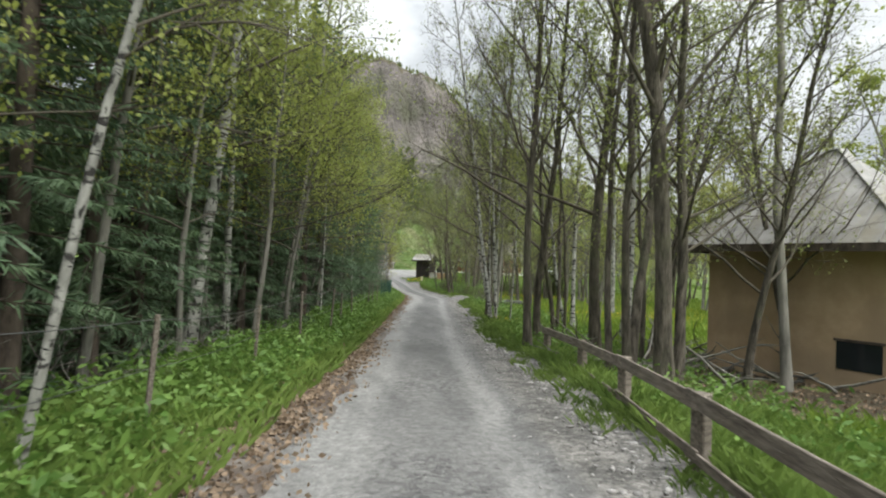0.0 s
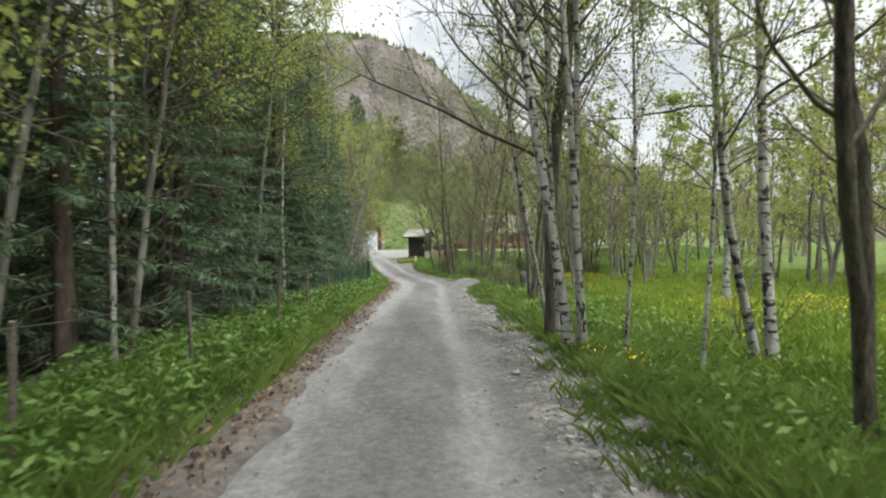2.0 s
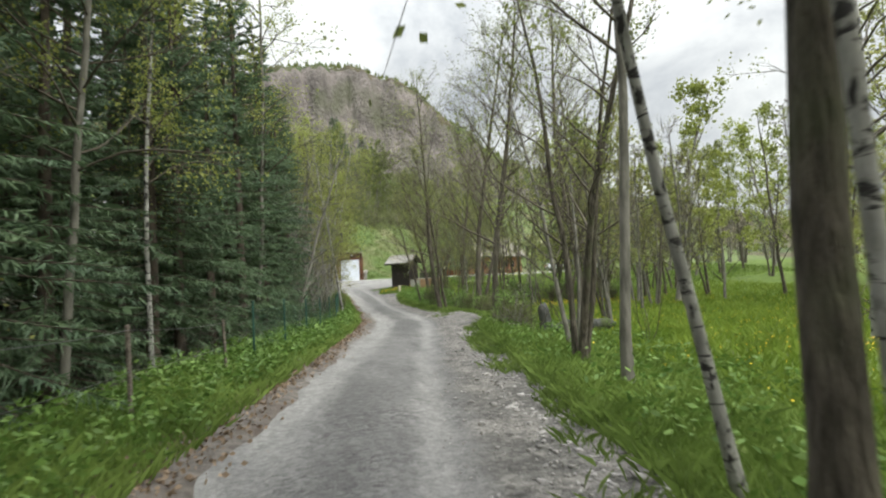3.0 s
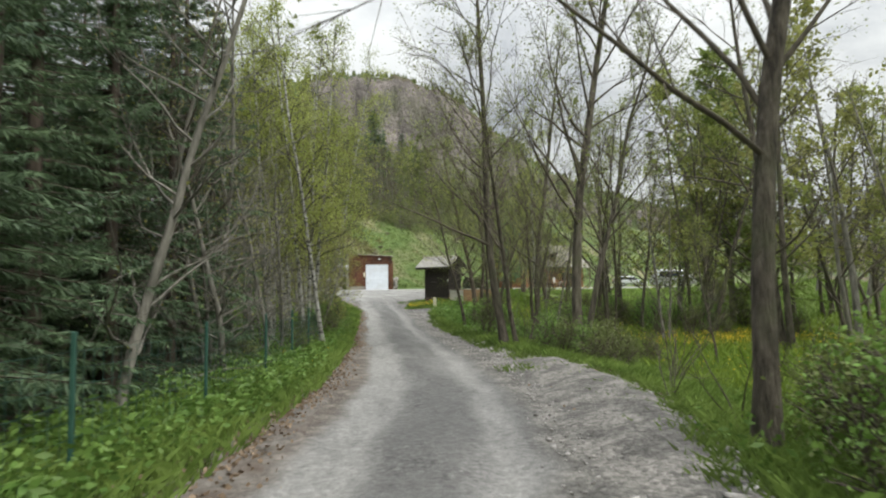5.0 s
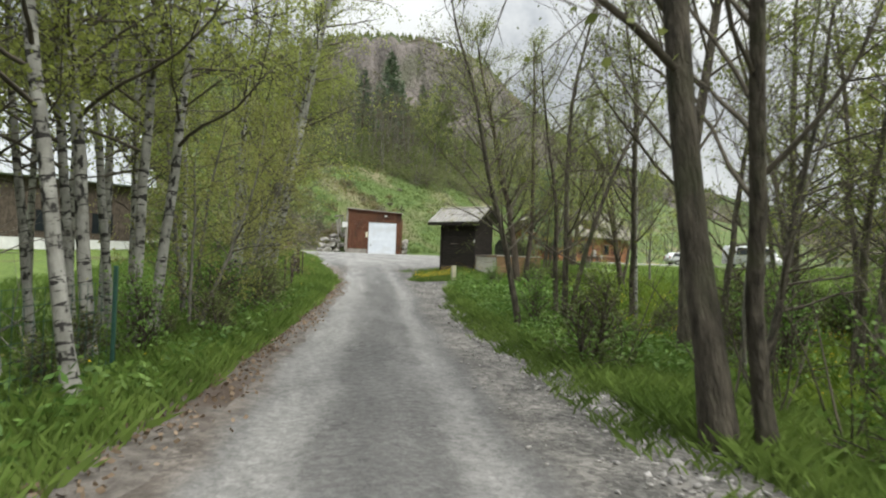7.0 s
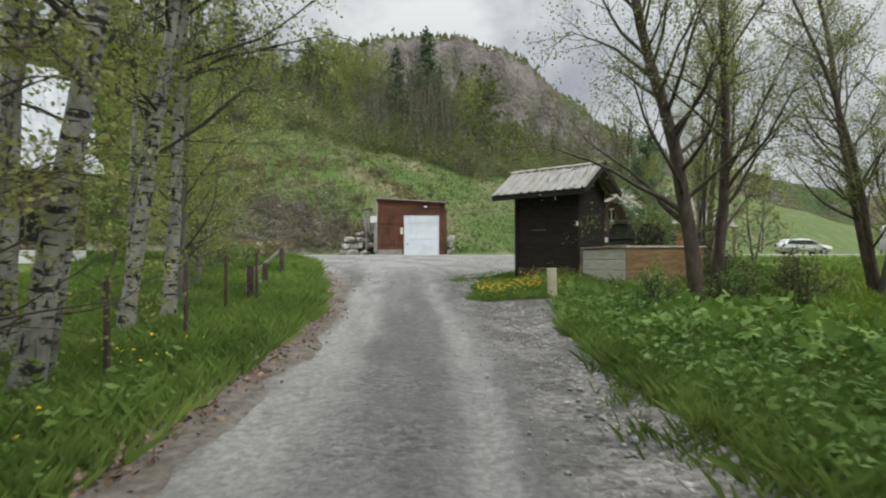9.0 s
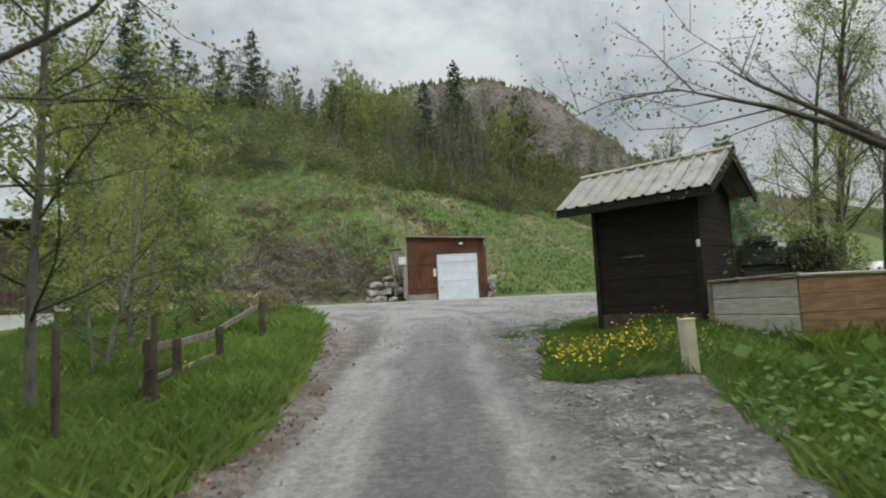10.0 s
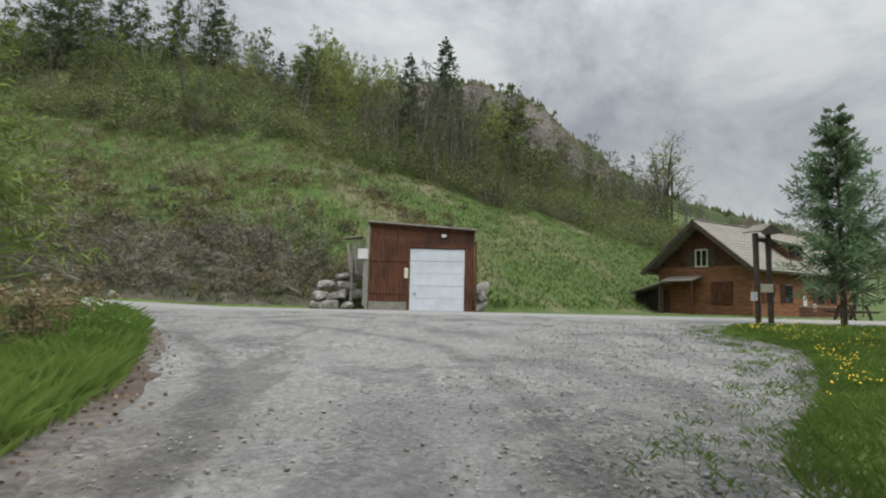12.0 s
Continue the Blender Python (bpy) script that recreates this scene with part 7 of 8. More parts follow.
def build_chalet():
    """Brown timber chalet with a wide shingled roof, dormer, porch and lean-to."""
    ang = radians(31)
    c = empty("chalet", Matrix.Translation((20.3, 7.3, 0)) @ Matrix.Rotation(ang, 4, "Z"), "brown timber chalet with a wide weathered roof", "house")
    # local: x along the long side, y along the gable away from it, eave corner at the origin
    W, L, eave, ridge = 8.1, 14.6, 2.75, 6.05
    ins, zb = 0.75, -0.5
    mid = W / 2
    # long front wall of horizontal boards
    n = 13
    for k in range(n):
        a, b = zb + (2.95 - zb) * k / n, zb + (2.95 - zb) * (k + 1) / n
        mat = M_ORANGEWOOD
        part("wall_board", block(ins, L - 1.2, ins, ins + 0.06 + 0.014 * (k % 2), a + 0.004, b - 0.004, 0.0), mat, c)
    n = 22
    for k in range(n):
        a, b = zb + (5.6 - zb) * k / n, zb + (5.6 - zb) * (k + 1) / n
        lim = ins + max(0.0, (a - 2.9)) / (ridge - eave) * mid
        if lim < mid - 0.1:
            # upper gable boards take the darker wood: the roof's shade put into colour
            part("gable_board", block(ins - 0.075 - 0.014 * (k % 2), ins - 0.002, lim, W - lim, a + 0.004, b - 0.004, 0.0), M_ORANGEWOOD if a < 2.9 else M_REDWOOD, c)
    part("back_wall", block(ins, L - 1.2, W - ins - 0.1, W - ins, zb, 2.95, 0.0), M_REDWOOD, c)
    part("end_wall", block(L - 1.3, L - 1.2, ins + 0.1, W - ins - 0.1, zb, 3.6, 0.0), M_REDWOOD, c)
    part("roof", slab([(-0.35, 0, eave), (L, 0, eave), (L, mid, ridge), (-0.35, mid, ridge)], 0.14), M_SHINGLE, c, "weathered grey-brown shingle roof")
    part("roof", slab([(-0.35, W, eave), (L, W, eave), (L, mid, ridge), (-0.35, mid, ridge)], 0.14), M_SHINGLE, c, "weathered grey-brown shingle roof")
    # courses of shingles on the visible side
    rows = 15
    run = math.hypot(mid, ridge - eave)
    th = math.atan2(ridge - eave, mid)
    for k in range(rows):
        co = part("shingle_course", block(-0.33, L - 0.02, 0.0, run / rows * 0.96, 0.006, 0.03, 0.0), M_SHINGLE, c)
        co.matrix_local = Matrix.Translation((0, 0, eave)) @ Matrix.Rotation(th, 4, "X") @ Matrix.Translation((0, run * k / rows, 0)) @ Matrix.Rotation(-0.03, 4, "X")
    part("ridge_board", block(-0.4, L, mid - 0.12, mid + 0.12, ridge + 0.02, ridge + 0.07, 0.01), M_GREYWOOD, c)
    for s in (0, 1):
        pts = [(-0.38, 0 if s == 0 else W, eave), (-0.30, 0 if s == 0 else W, eave), (-0.30, mid, ridge), (-0.38, mid, ridge)]
        part("barge_board", slab(pts, 0.26), M_SPRUCEBARK, c)
    part("purlin", block(-0.3, 0.7, mid - 0.09, mid + 0.09, ridge - 0.42, ridge - 0.2, 0.01), M_SPRUCEBARK, c)
    for yy in (0.5, W - 0.7):
        part("purlin", block(-0.3, 0.7, yy, yy + 0.18, 2.8, 2.98, 0.01), M_SPRUCEBARK, c)
    # gable window with shutters
    w = part("window", block(ins - 0.13, ins - 0.09, mid - 0.38, mid + 0.38, 3.15, 4.15, 0.0), M_GLASS, c)
    for a, b, za, zz in ((mid - 0.45, mid - 0.36, 3.1, 4.2), (mid + 0.36, mid + 0.45, 3.1, 4.2), (mid - 0.04, mid + 0.04, 3.1, 4.2), (mid - 0.45, mid + 0.45, 4.12, 4.22), (mid - 0.5, mid + 0.5, 3.05, 3.13)):
        part("window_frame", block(ins - 0.17, ins - 0.131, a, b, za, zz, 0.005), M_CREAM, w)
    for a in (mid - 1.0, mid + 0.50):
        part("shutter", block(ins - 0.16, ins - 0.095, a, a + 0.5, 3.1, 4.2, 0.01), M_SPRUCEBARK, c)
    # lower gable: porch, plank door and lean-to
    part("door", block(ins - 0.15, ins - 0.092, 4.6, 5.6, zb, 1.9, 0.01), M_ORANGEWOOD, c, "light plank door")
    part("shutter", block(ins - 0.17, ins - 0.093, 2.0, 3.4, 0.7, 2.1, 0.01), M_REDWOOD, c)
    part("porch_roof", slab([(ins - 1.3, 4.0, 2.15), (ins - 0.1, 4.0, 2.5), (ins - 0.1, 6.4, 2.5), (ins - 1.3, 6.4, 2.15)], 0.07), M_SHINGLE, c)
    part("lean_to_roof", slab([(ins - 1.5, 6.2, 2.05), (ins + 1.6, 6.2, 2.05), (ins + 1.6, 8.9, 1.35), (ins - 1.5, 8.9, 1.35)], 0.07), M_SHINGLE, c)
    part("lean_to_wall", block(ins - 1.2, ins + 1.4, 8.4, 8.46, zb, 1.44, 0.0), M_SPRUCEBARK, c)
    part("lean_to_wall", block(ins - 0.25, ins - 0.18, 6.5, 8.4, zb, 1.5, 0.0), M_SPRUCEBARK, c)
    for yy in (6.4, 8.3):
        part("lean_to_post", block(ins - 1.3, ins - 1.2, yy, yy + 0.1, zb, 1.9 - 0.25 * (yy - 6.4), 0.01), M_SPRUCEBARK, c)
    for yy in (4.05, 6.25):
        part("porch_post", block(ins - 1.2, ins - 1.08, yy, yy + 0.12, zb, 2.15, 0.01), M_REDWOOD, c)
    # dormer
    part("dormer_wall", block(5.6, 7.6, 1.1, 3.4, 3.5, 4.75, 0.0), M_REDWOOD, c)
    part("dormer_roof", slab([(5.3, 0.75, 4.72), (7.9, 0.75, 4.72), (7.9, mid, 5.75), (5.3, mid, 5.75)], 0.12), M_SHINGLE, c)
    for a in (5.8, 6.75):
        dw = part("dormer_window", block(a, a + 0.65, 1.05, 1.095, 3.9, 4.6, 0.0), M_GLASS, c)
        part("window_frame", block(a - 0.05, a + 0.70, 1.03, 1.048, 4.58, 4.66, 0.0), M_ORANGEWOOD, dw)
    # long side: windows, notices, balustrade, down pipe
    for a, hh in ((2.2, 0.9), (4.4, 0.9), (8.6, 0.9), (10.4, 0.9)):
        w = part("window", block(a, a + 0.9, ins - 0.05, ins - 0.006, 0.9, 2.0, 0.0), M_GLASS, c)
        part("shutter", block(a - 0.55, a - 0.03, ins - 0.06, ins - 0.008, 0.85, 2.05, 0.01), M_REDWOOD, c)
        part("window_frame", block(a - 0.02, a + 0.92, ins - 0.075, ins - 0.052, 1.96, 2.06, 0.0), M_WOOD, w)
    part("notice", block(6.6, 7.05, ins - 0.06, ins - 0.03, 0.7, 1.35, 0.004), M_WHITE, c, "white notice pinned to the wall")
    part("notice", block(7.9, 8.4, ins - 0.06, ins - 0.03, 0.35, 0.85, 0.004), M_WHITE, c, "white notice pinned to the wall")
    for k in range(5):
        part("balustrade_board", block(2.8, 9.6, -0.9, -0.86, -0.35 + 0.19 * k, -0.18 + 0.19 * k, 0.006), M_REDWOOD, c)
    part("handrail", block(2.7, 9.7, -0.95, -0.82, 0.62, 0.68, 0.01), M_WOOD, c)
    part("deck", block(2.7, 9.7, -0.86, ins, -0.42, -0.30, 0.01), M_WOOD, c)
    part("porch_corner_post", block(L - 0.4, L - 0.28, 0.2, 0.32, zb, eave, 0.01), M_WOOD, c)
    # wooden bell frame in front of it
    b = empty("bell_frame", pose(12.9, -5.6, z_at(12.9, -5.6), 0, 0, 20), "tall dark timber frame with a small saddle roof", "timber frame")
    for x in (-0.32, 0.32):
        pp = part("post", block(-0.075, 0.075, -0.075, 0.075, -0.3, 3.25, 0.012), M_SPRUCEBARK, b)
        pp.matrix_local = pose(x, 0, 0, 0, -1.2, 0)
    part("beam", block(-0.45, 0.45, -0.06, 0.06, 2.95, 3.08, 0.01), M_SPRUCEBARK, b)
    for s in (-1, 1):
        rf = part("roof", block(0.0 if s > 0 else -0.62, 0.62 if s > 0 else 0.0, -0.4, 0.4, 0.0, 0.045, 0.008), M_SHINGLE, b)
        rf.matrix_local = Matrix.Translation((0, 0, 3.56)) @ Matrix.Rotation(s * 0.5, 4, "Y")
    part("sign_board", block(-0.28, 0.34, -0.11, -0.08, 1.12, 1.42, 0.006), M_CREAM, b, "pale wooden sign board")
    part("box", block(-0.62, -0.42, -0.08, 0.06, 0.8, 1.12, 0.01), M_WHITE, b)
    # picnic table
    t = empty("picnic_table", pose(21.0, 0.8, z_at(21.0, 0.8), 0, 0, 25), "dark wooden picnic table with benches", "table")
    part("tabletop", block(-0.9, 0.9, -0.36, 0.36, 0.70, 0.75, 0.008), M_SPRUCEBARK, t)
    for s in (-1, 1):
        part("bench", block(-0.9, 0.9, s * 0.72 - 0.14, s * 0.72 + 0.14, 0.42, 0.46, 0.008), M_SPRUCEBARK, t)
    for x in (-0.65, 0.65):
        part("crossbar", block(x - 0.04, x + 0.04, -0.8, 0.8, 0.36, 0.42, 0.006), M_SPRUCEBARK, t)
        for s in (-1, 1):
            lg = part("leg", block(-0.04, 0.04, -0.05, 0.05, -0.02, 0.78, 0.006), M_SPRUCEBARK, t)
            lg.matrix_local = pose(x, s * 0.48, 0, s * 18, 0, 0)
    # young spruce before the chalet
    tree = conifer("young_spruce", 71, 7.4, 2.3, M_NEEDLE_FRESH, M_SPRUCEBARK, "bluish green young spruce before the chalet", 0.17, 38, 7, 48, 0.024, 0.0, 0.10, gap=0.16, fluff=3.2, short=0.85, ragged=1.15)
    stand(tree, 14.3, -7.7, 0.4, 1.0, (0, 0), True)


def build_house():
    """Tan plastered house with a standing-seam hip roof beside the plank fence."""
    ang = math.atan2(-91.2 + 88.6, 0.2 + 0.6)
    z0 = -0.95
    h = empty("house", Matrix.Translation((-0.6, -88.6, z0)) @ Matrix.Rotation(ang, 4, "Z"), "tan plastered house with a pale standing-seam metal roof", "house")
    # local x along the wall that faces the track, y away from the track
    L, D, top = 3.6, 3.0, 2.85
    part("wall", block(0, L, 0, 0.3, 0, top, 0.0), M_PLASTER, h)
    part("wall", block(0, 0.3, 0.302, D, 0, top, 0.0), M_PLASTER, h)
    part("wall", block(L - 0.3, L, 0.302, D, 0, top, 0.0), M_PLASTER, h)
    part("wall", block(0.302, L - 0.302, D - 0.3, D, 0, top, 0.0), M_PLASTER, h)
    o, rz = 0.6, 2.05
    ev = top - 0.05
    part("soffit", block(-o + 0.05, L + o - 0.05, -o + 0.05, D + o - 0.05, ev - 0.10, ev - 0.02, 0.0), M_SPRUCEBARK, h)
    part("fascia", block(-o, L + o, -o, -o + 0.03, ev - 0.14, ev + 0.01, 0.004), M_SPRUCEBARK, h)
    part("fascia", block(-o, -o + 0.03, -o + 0.032, D + o, ev - 0.14, ev + 0.01, 0.004), M_SPRUCEBARK, h)
    mid = D / 2
    a, b = Vector((L / 2 - 0.15, mid, ev + rz)), Vector((L / 2 + 0.15, mid, ev + rz))
    q = [Vector((-o, -o, ev)), Vector((L + o, -o, ev)), Vector((L + o, D + o, ev)), Vector((-o, D + o, ev))]
    bm = bmesh.new()
    vs = [bm.verts.new(p) for p in (*q, a, b)]
    for f in ((0, 1, 5, 4), (1, 2, 5), (2, 3, 4, 5), (3, 0, 4), (3, 2, 1, 0)):
        bm.faces.new([vs[i] for i in f])
    part("roof", bm, M_ROOFMETAL, h, "pale grey standing-seam metal roof")
    for k in range(13):
        x = -o + 0.2 + k * (L + 2 * o - 0.4) / 12
        t = min(1.0, (x + o) / (a.x + o), (L + o - x) / (L + o - b.x))
        p0, p1 = Vector((x, -o, ev + 0.01)), Vector((x, -o + (mid + o) * t, ev + rz * t + 0.01))
        if (p1 - p0).length > 0.2:
            seam = part("seam", block(0, (p1 - p0).length, -0.012, 0.012, 0, 0.04, 0.0), M_ROOFMETAL, h)
            seam.matrix_local = Matrix.Translation(p0) @ (p1 - p0).to_track_quat("X", "Z").to_matrix().to_4x4()
    for p0, p1 in ((q[0], a), (q[1], b), (q[3], a), (a, b)):
        cap = part("ridge_cap", block(0, (p1 - p0).length, -0.09, 0.09, 0.02, 0.05, 0.01), M_ROOFMETAL, h)
        cap.matrix_local = Matrix.Translation(p0) @ (p1 - p0).to_track_quat("X", "Z").to_matrix().to_4x4()
    x = 2.7
    w = part("cellar_window", block(x, x + 0.75, -0.015, 0.05, 0.55, 1.05, 0.0), M_GLASS, h, "small dark cellar window")
    part("window_frame", block(x - 0.05, x + 0.80, -0.03, -0.016, 1.05, 1.10, 0.004), M_SPRUCEBARK, w)


def build_white_building():
    """Large building past the birches: white plaster below, brown boards above, pale metal roof with a clipped gable."""
    b = empty("white_building", pose(-13.3, -14.1, -0.6, 0, 0, 37), "large white building with a pale metal roof behind birches", "house")
    W, D, ev, rg = 16.0, 10.0, 4.2, 9.9
    x1 = -0.6
    part("wall", block(-W + 0.6, x1, 0.6, 0.9, -0.9, 0.8, 0.0), M_WHITE, b)
    part("wall", block(x1 - 0.3, x1, 0.902, D - 0.6, -0.9, 0.8, 0.0), M_WHITE, b)
    part("wall", block(-W + 0.6, -W + 0.9, 0.902, D - 0.6, -0.5, 4.2, 0.0), M_WHITE, b)
    part("wall", block(-W + 0.902, x1 - 0.302, D - 0.9, D - 0.6, -0.5, 4.2, 0.0), M_WHITE, b)
    n = 14
    for k in range(n):
        a, c = 0.81 + 3.5 * k / n, 0.81 + 3.5 * (k + 1) / n
        # brown boards, darkened in colour for the shade below the eave
        part("wall_board", block(-W + 0.6, x1, 0.62 - 0.012 * (k % 2), 0.8, a, c - 0.004, 0.0), M_SPRUCEBARK, b)
        part("wall_board", block(x1 - 0.2, x1 + 0.012 * (k % 2), 0.802, D - 0.6, a, c - 0.004, 0.0), M_SPRUCEBARK, b)
    mid = D / 2
    part("roof", slab([(-W, 0, ev), (0, 0, ev), (0, mid * 0.8, ev + (rg - ev) * 0.8), (-W, mid * 0.8, ev + (rg - ev) * 0.8)], 0.12), M_METALWHITE, b, "pale metal roof")
    part("roof", slab([(-W, mid * 0.8, ev + (rg - ev) * 0.8), (0, mid * 0.8, ev + (rg - ev) * 0.8), (-1.3, mid, rg), (-W, mid, rg)], 0.12), M_METALWHITE, b)
    part("roof", slab([(-W, D, ev), (0, D, ev), (-1.3, mid, rg), (-W, mid, rg)], 0.12), M_METALWHITE, b)
    part("clipped_gable", slab([(0, mid * 0.8, ev + (rg - ev) * 0.8), (0, D - mid * 0.8, ev + (rg - ev) * 0.8), (-1.3, mid, rg), (-1.35, mid, rg)], 0.1), M_METALWHITE, b)
    gable = prism([(0.8, 4.3), (D - 0.8, 4.3), (D - mid * 0.84, ev + (rg - ev) * 0.77), (mid * 0.84, ev + (rg - ev) * 0.77)], x1 - 0.1, x1)
    for v in gable.verts:
        v.co = Vector((v.co.y, v.co.x, v.co.z))
    bmesh.ops.recalc_face_normals(gable, faces=gable.faces[:])
    part("gable", gable, M_METALWHITE, b)
    for k in range(26):
        x = -W + 0.3 + k * 0.6
        y0, y1 = 0.0, mid * 0.8
        p0, p1 = Vector((x, y0, ev + 0.012)), Vector((x, y1, ev + (rg - ev) * 0.8 + 0.012))
        seam = part("seam", block(0, (p1 - p0).length, -0.015, 0.015, 0, 0.05, 0.0), M_METALWHITE, b)
        seam.matrix_local = Matrix.Translation(p0) @ (p1 - p0).to_track_quat("X", "Z").to_matrix().to_4x4()
    for a in (-3.4, -6.2, -9.0):
        w = part("window", block(a, a + 1.1, 0.57, 0.598, 1.2, 2.4, 0.0), M_GLASS, b)
        part("window_frame", block(a - 0.06, a + 1.16, 0.55, 0.568, 2.38, 2.48, 0.0), M_SPRUCEBARK, w)
        part("window_frame", block(a + 0.51, a + 0.59, 0.55, 0.568, 1.18, 2.378, 0.0), M_SPRUCEBARK, w)


def car(m, label, paint, van=False):
    """A parked car: body with a rounded cabin, windows, lamps and wheels."""
    c = empty("parked_car", m, label, "car", "parked cars")
    Wd = 1.76
    if van:
        prof = [(-2.4, 0.35), (2.35, 0.35), (2.42, 0.8), (2.1, 1.05), (1.55, 1.85), (1.2, 1.95), (-2.2, 1.98), (-2.42, 1.7)]
        glass = [(1.95, 1.12), (1.52, 1.75), (-2.1, 1.78), (-2.2, 1.15)]
    else:
        prof = [(-2.15, 0.30), (2.1, 0.30), (2.2, 0.55), (2.1, 0.78), (1.05, 0.95), (0.35, 1.40), (-0.2, 1.48), (-1.7, 1.44), (-2.1, 1.0), (-2.2, 0.7)]
        glass = [(0.95, 0.98), (0.32, 1.34), (-1.62, 1.37), (-1.95, 1.0)]
    bm = prism(prof, -Wd / 2, Wd / 2)
    for v in bm.verts:
        if v.co.z > 1.1:
            v.co.y *= 0.82
    bmesh.ops.bevel(bm, geom=bm.edges[:], offset=0.06, segments=2, affect="EDGES", clamp_overlap=True)
    body = part("body", bm, paint, c, smooth=True)
    for s in (-1, 1):
        g = prism(glass, s * Wd * 0.5 - 0.012, s * Wd * 0.5 + 0.012)
        for v in g.verts:
            t = (v.co.z - 0.95) / 0.45
            v.co.y -= s * 0.155 * min(max(t, 0), 1.1) * (1.0 if not van else 0.6)
        part("side_window", g, M_GLASS, c)
        part("headlight", block(1.98, 2.16, s * 0.62 - 0.17, s * 0.62 + 0.17, 0.62, 0.76, 0.03), M_RIM, c)
        part("tail_lamp", block(-2.2, -2.08, s * 0.66 - 0.12, s * 0.66 + 0.12, 0.75, 1.0, 0.03), M_REDLAMP, c)
    for x in (-1.32, 1.36):
        for s in (-1, 1):
            bw = bmesh.new()
            bmesh.ops.create_cone(bw, cap_ends=True, segments=22, radius1=0.32, radius2=0.32, depth=0.2)
            bmesh.ops.bevel(bw, geom=bw.edges[:], offset=0.03, segments=2, affect="EDGES", clamp_overlap=True)
            bmesh.ops.rotate(bw, matrix=Matrix.Rotation(math.pi / 2, 3, "X"), verts=bw.verts[:])
            bmesh.ops.translate(bw, vec=(x, s * (Wd / 2 - 0.09), 0.32), verts=bw.verts[:])
            wh = part("wheel", bw, M_RUBBER, c)
            br = bmesh.new()
            bmesh.ops.create_cone(br, cap_ends=True, segments=18, radius1=0.2, radius2=0.18, depth=0.03)
            bmesh.ops.rotate(br, matrix=Matrix.Rotation(math.pi / 2, 3, "X"), verts=br.verts[:])
            bmesh.ops.translate(br, vec=(x, s * (Wd / 2 + 0.02), 0.32), verts=br.verts[:])
            part("rim", br, M_RIM, wh)
    return c


def build_cars():
    x, y = 36.2, 10.3
    car(pose(x, y, z_at(x, y), 0, 0, -3), "white estate car parked across the meadow", M_CARWHITE)
    x, y = 33.5, -5.2
    car(pose(x, y, z_at(x, y), 0, 0, 4), "white van parked beyond the trees", M_CARWHITE, True)


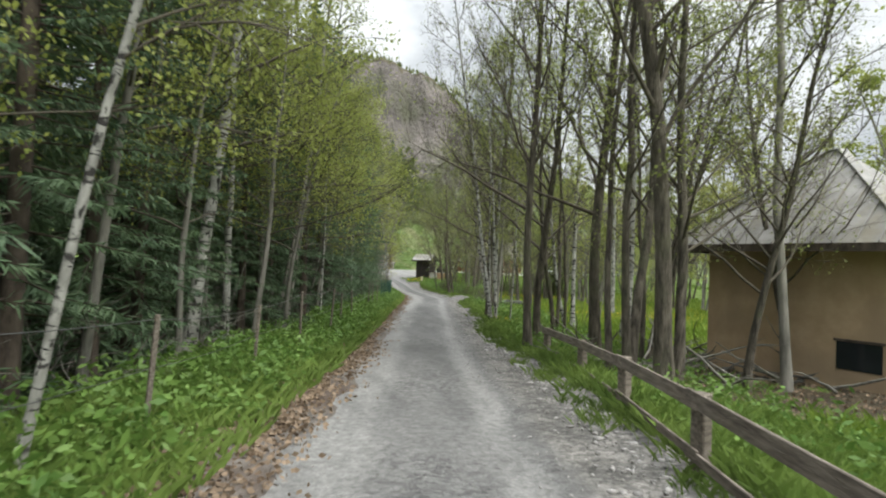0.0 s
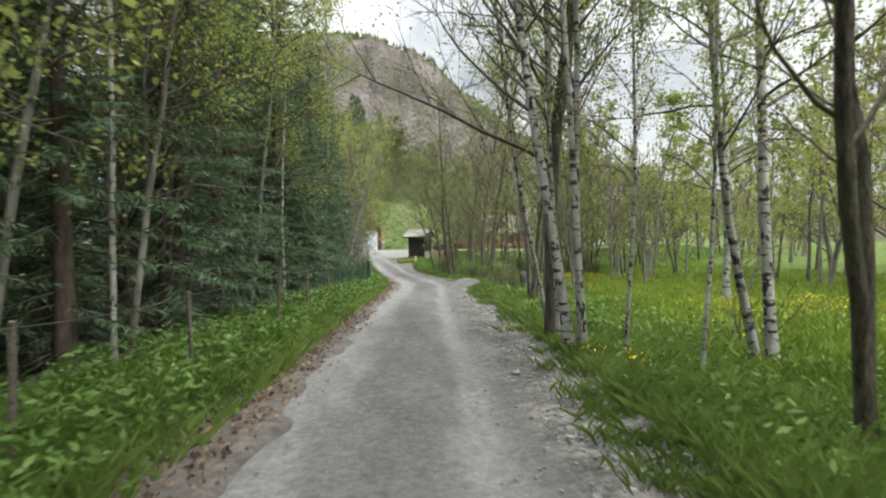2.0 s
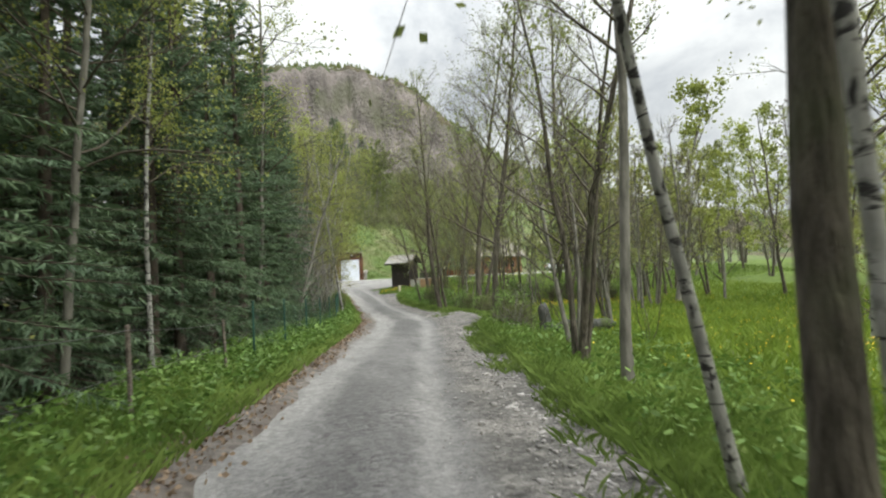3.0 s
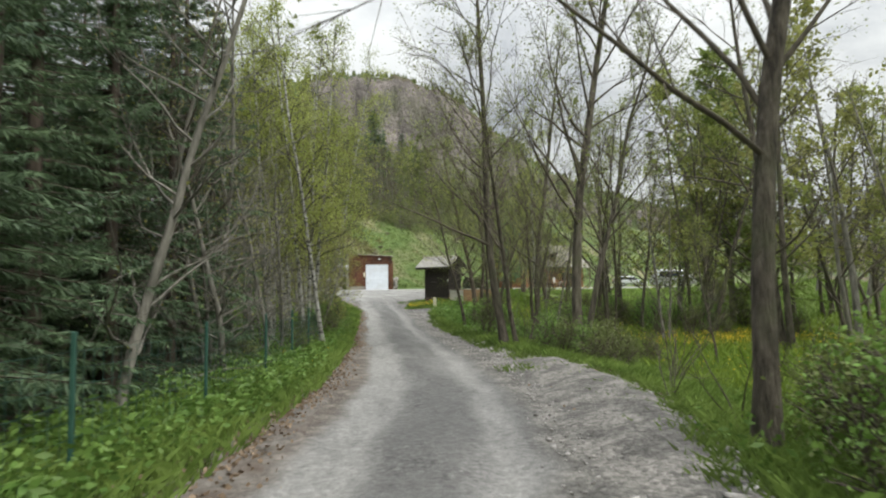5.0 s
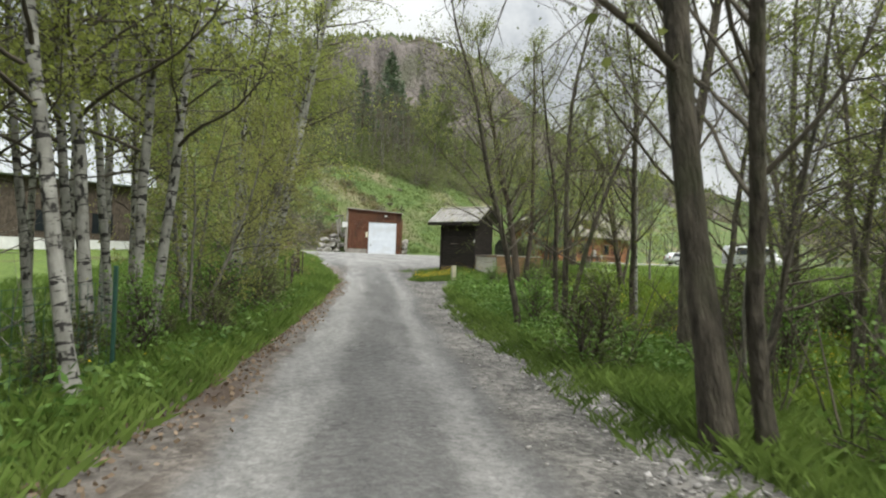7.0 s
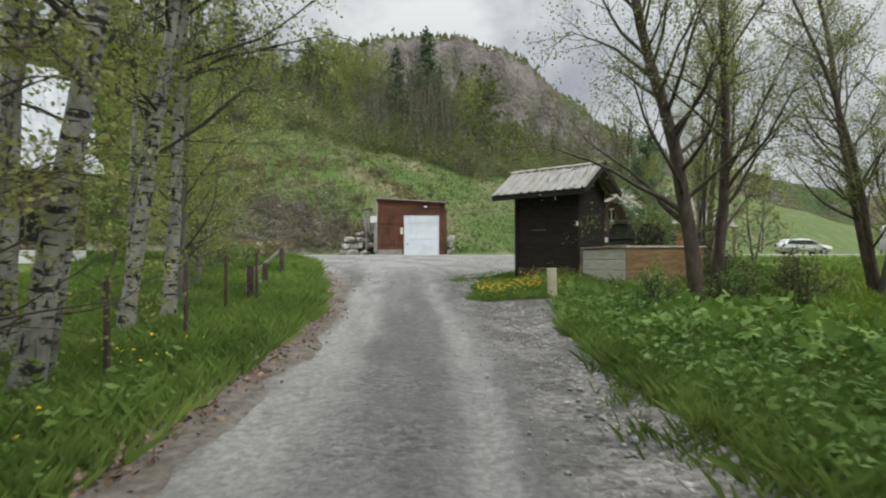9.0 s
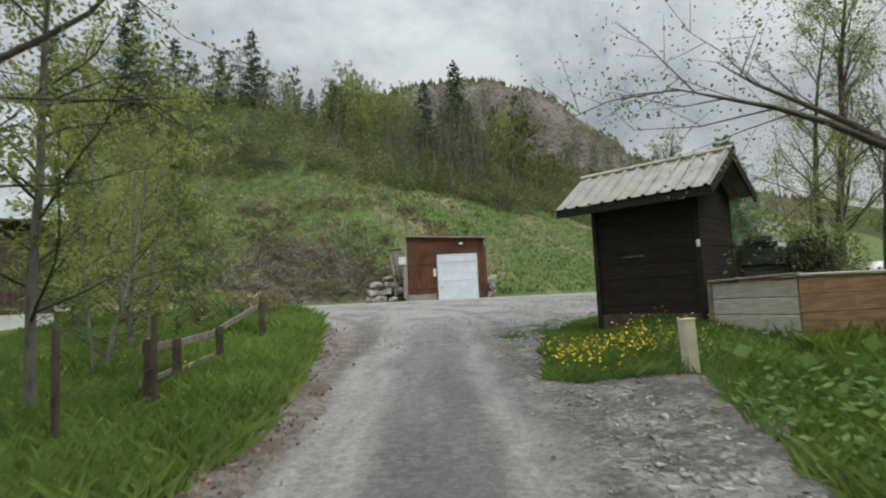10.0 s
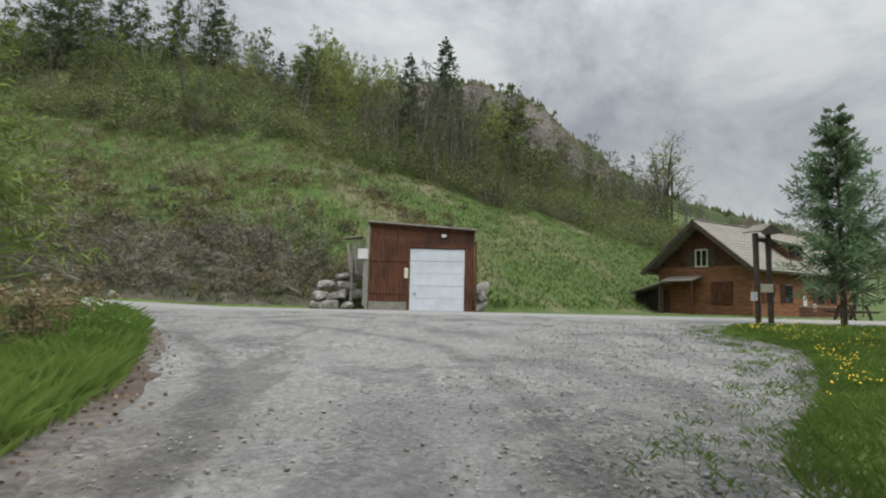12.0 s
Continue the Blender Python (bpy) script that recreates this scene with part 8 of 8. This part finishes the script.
def build_stump():
    """The dark cut stump and the log beside it in the meadow."""
    s = empty("tree_stump", pose(1.80, -64.86, z_at(1.80, -64.86), 0, -5, 0), "tall weathered grey tree stump at the meadow's edge", "stump")
    r = np.random.default_rng(41)
    tb = Tubes()
    z = np.array([-0.25, 0.0, 0.12, 0.25, 0.41, 0.55, 0.69, 0.80, 0.85, 0.855])
    tb.add(np.stack([0.02 * np.sin(z * 5), 0.01 * np.cos(z * 7), z], 1), np.array([0.28, 0.225, 0.195, 0.18, 0.172, 0.165, 0.155, 0.14, 0.09, 0.005]), 16)
    v = tb.v[0]
    ang = np.arctan2(v[:, 1], v[:, 0])
    v[:, :2] *= (1 + 0.10 * np.sin(3 * ang + 1) + 0.07 * np.sin(7 * ang + v[:, 2] * 2) + r.normal(0, 0.025, len(v)))[:, None] * np.array([1.0, 0.75])
    v[:, 2] += np.where(v[:, 2] > 0.75, 0.06 * np.sin(2 * ang) + r.normal(0, 0.02, len(v)), 0)
    hang("stump", tb.mesh("stump", M_STUMP), s)
    g = empty("fallen_log", pose(1.86, -65.2, z_at(1.86, -65.2) + 0.06), "thick mossy log lying in the grass", "log")
    tb = Tubes()
    xs = np.linspace(0, 2.0, 9)
    tb.add(np.stack([xs, 0.05 * xs, 0.16 + 0 * xs], 1), np.array([0.02, 0.20, 0.205, 0.20, 0.195, 0.19, 0.185, 0.18, 0.02]), 14)
    v = tb.v[0]
    v += r.normal(0, 0.012, v.shape)
    v[:14, 0] += 0.02
    hang("log", tb.mesh("log", M_STUMP), g)
    # broken planks and dead branches behind the plank fence
    p = empty("brush_heap", pose(-2.9, -89.9, z_at(-2.9, -89.9), 0, 0, 30), "heap of dead grey branches and a few broken planks", "brush heap")
    r = random.Random(6)
    for k in range(4):
        b = part("plank", block(-0.7, 0.7, -0.06, 0.06, -0.015, 0.015, 0.004), M_OLDWOOD, p)
        b.matrix_local = pose(r.uniform(-0.4, 0.4), r.uniform(-0.4, 0.4), 0.05 + 0.05 * k, r.uniform(-6, 6), r.uniform(-14, 14), r.uniform(0, 180))
    r = np.random.default_rng(43)
    for k in range(22):
        tb = Tubes()
        a = r.uniform(0, 6.28)
        pts = limb((r.normal(0, 0.5), r.normal(0, 0.6), r.uniform(0.0, 0.3)), (math.cos(a), math.sin(a), r.uniform(0.0, 0.55)), r.uniform(0.9, 2.2), 6, 0.16, r)
        tb.add(pts, r.uniform(0.018, 0.04) * (1 - np.linspace(0, 1, 7)) + 0.006, 6)
        for j in range(3):
            q, d = along(pts, r.uniform(0.3, 0.9))
            tb.add(limb(q, d + r.normal(0, 0.6, 3), r.uniform(0.3, 0.8), 3, 0.2, r), np.array([0.011, 0.009, 0.006, 0.003]), 4)
        hang("branch", tb.mesh("branch", M_PALEBARK), p)


def power_line():
    f = empty("power_line", pose(0, 0, 0), "two thin overhead wires above the hillside", "wires")
    for k in range(2):
        tb = Tubes()
        s = np.linspace(0, 1, 9)
        p = np.stack([-90 + 48 * s, 20 + 12 * s, 33.5 - 1.6 * k + 3 * s - 4 * s * (1 - s)], 1)
        tb.add(p, np.full(9, 0.03), 3)
        hang("wire", tb.mesh("wire", M_WIRE), f)


build_garage()
build_hut()
build_crates()
build_fences()
build_chalet()
build_house()
build_white_building()
build_cars()
build_stump()
power_line()
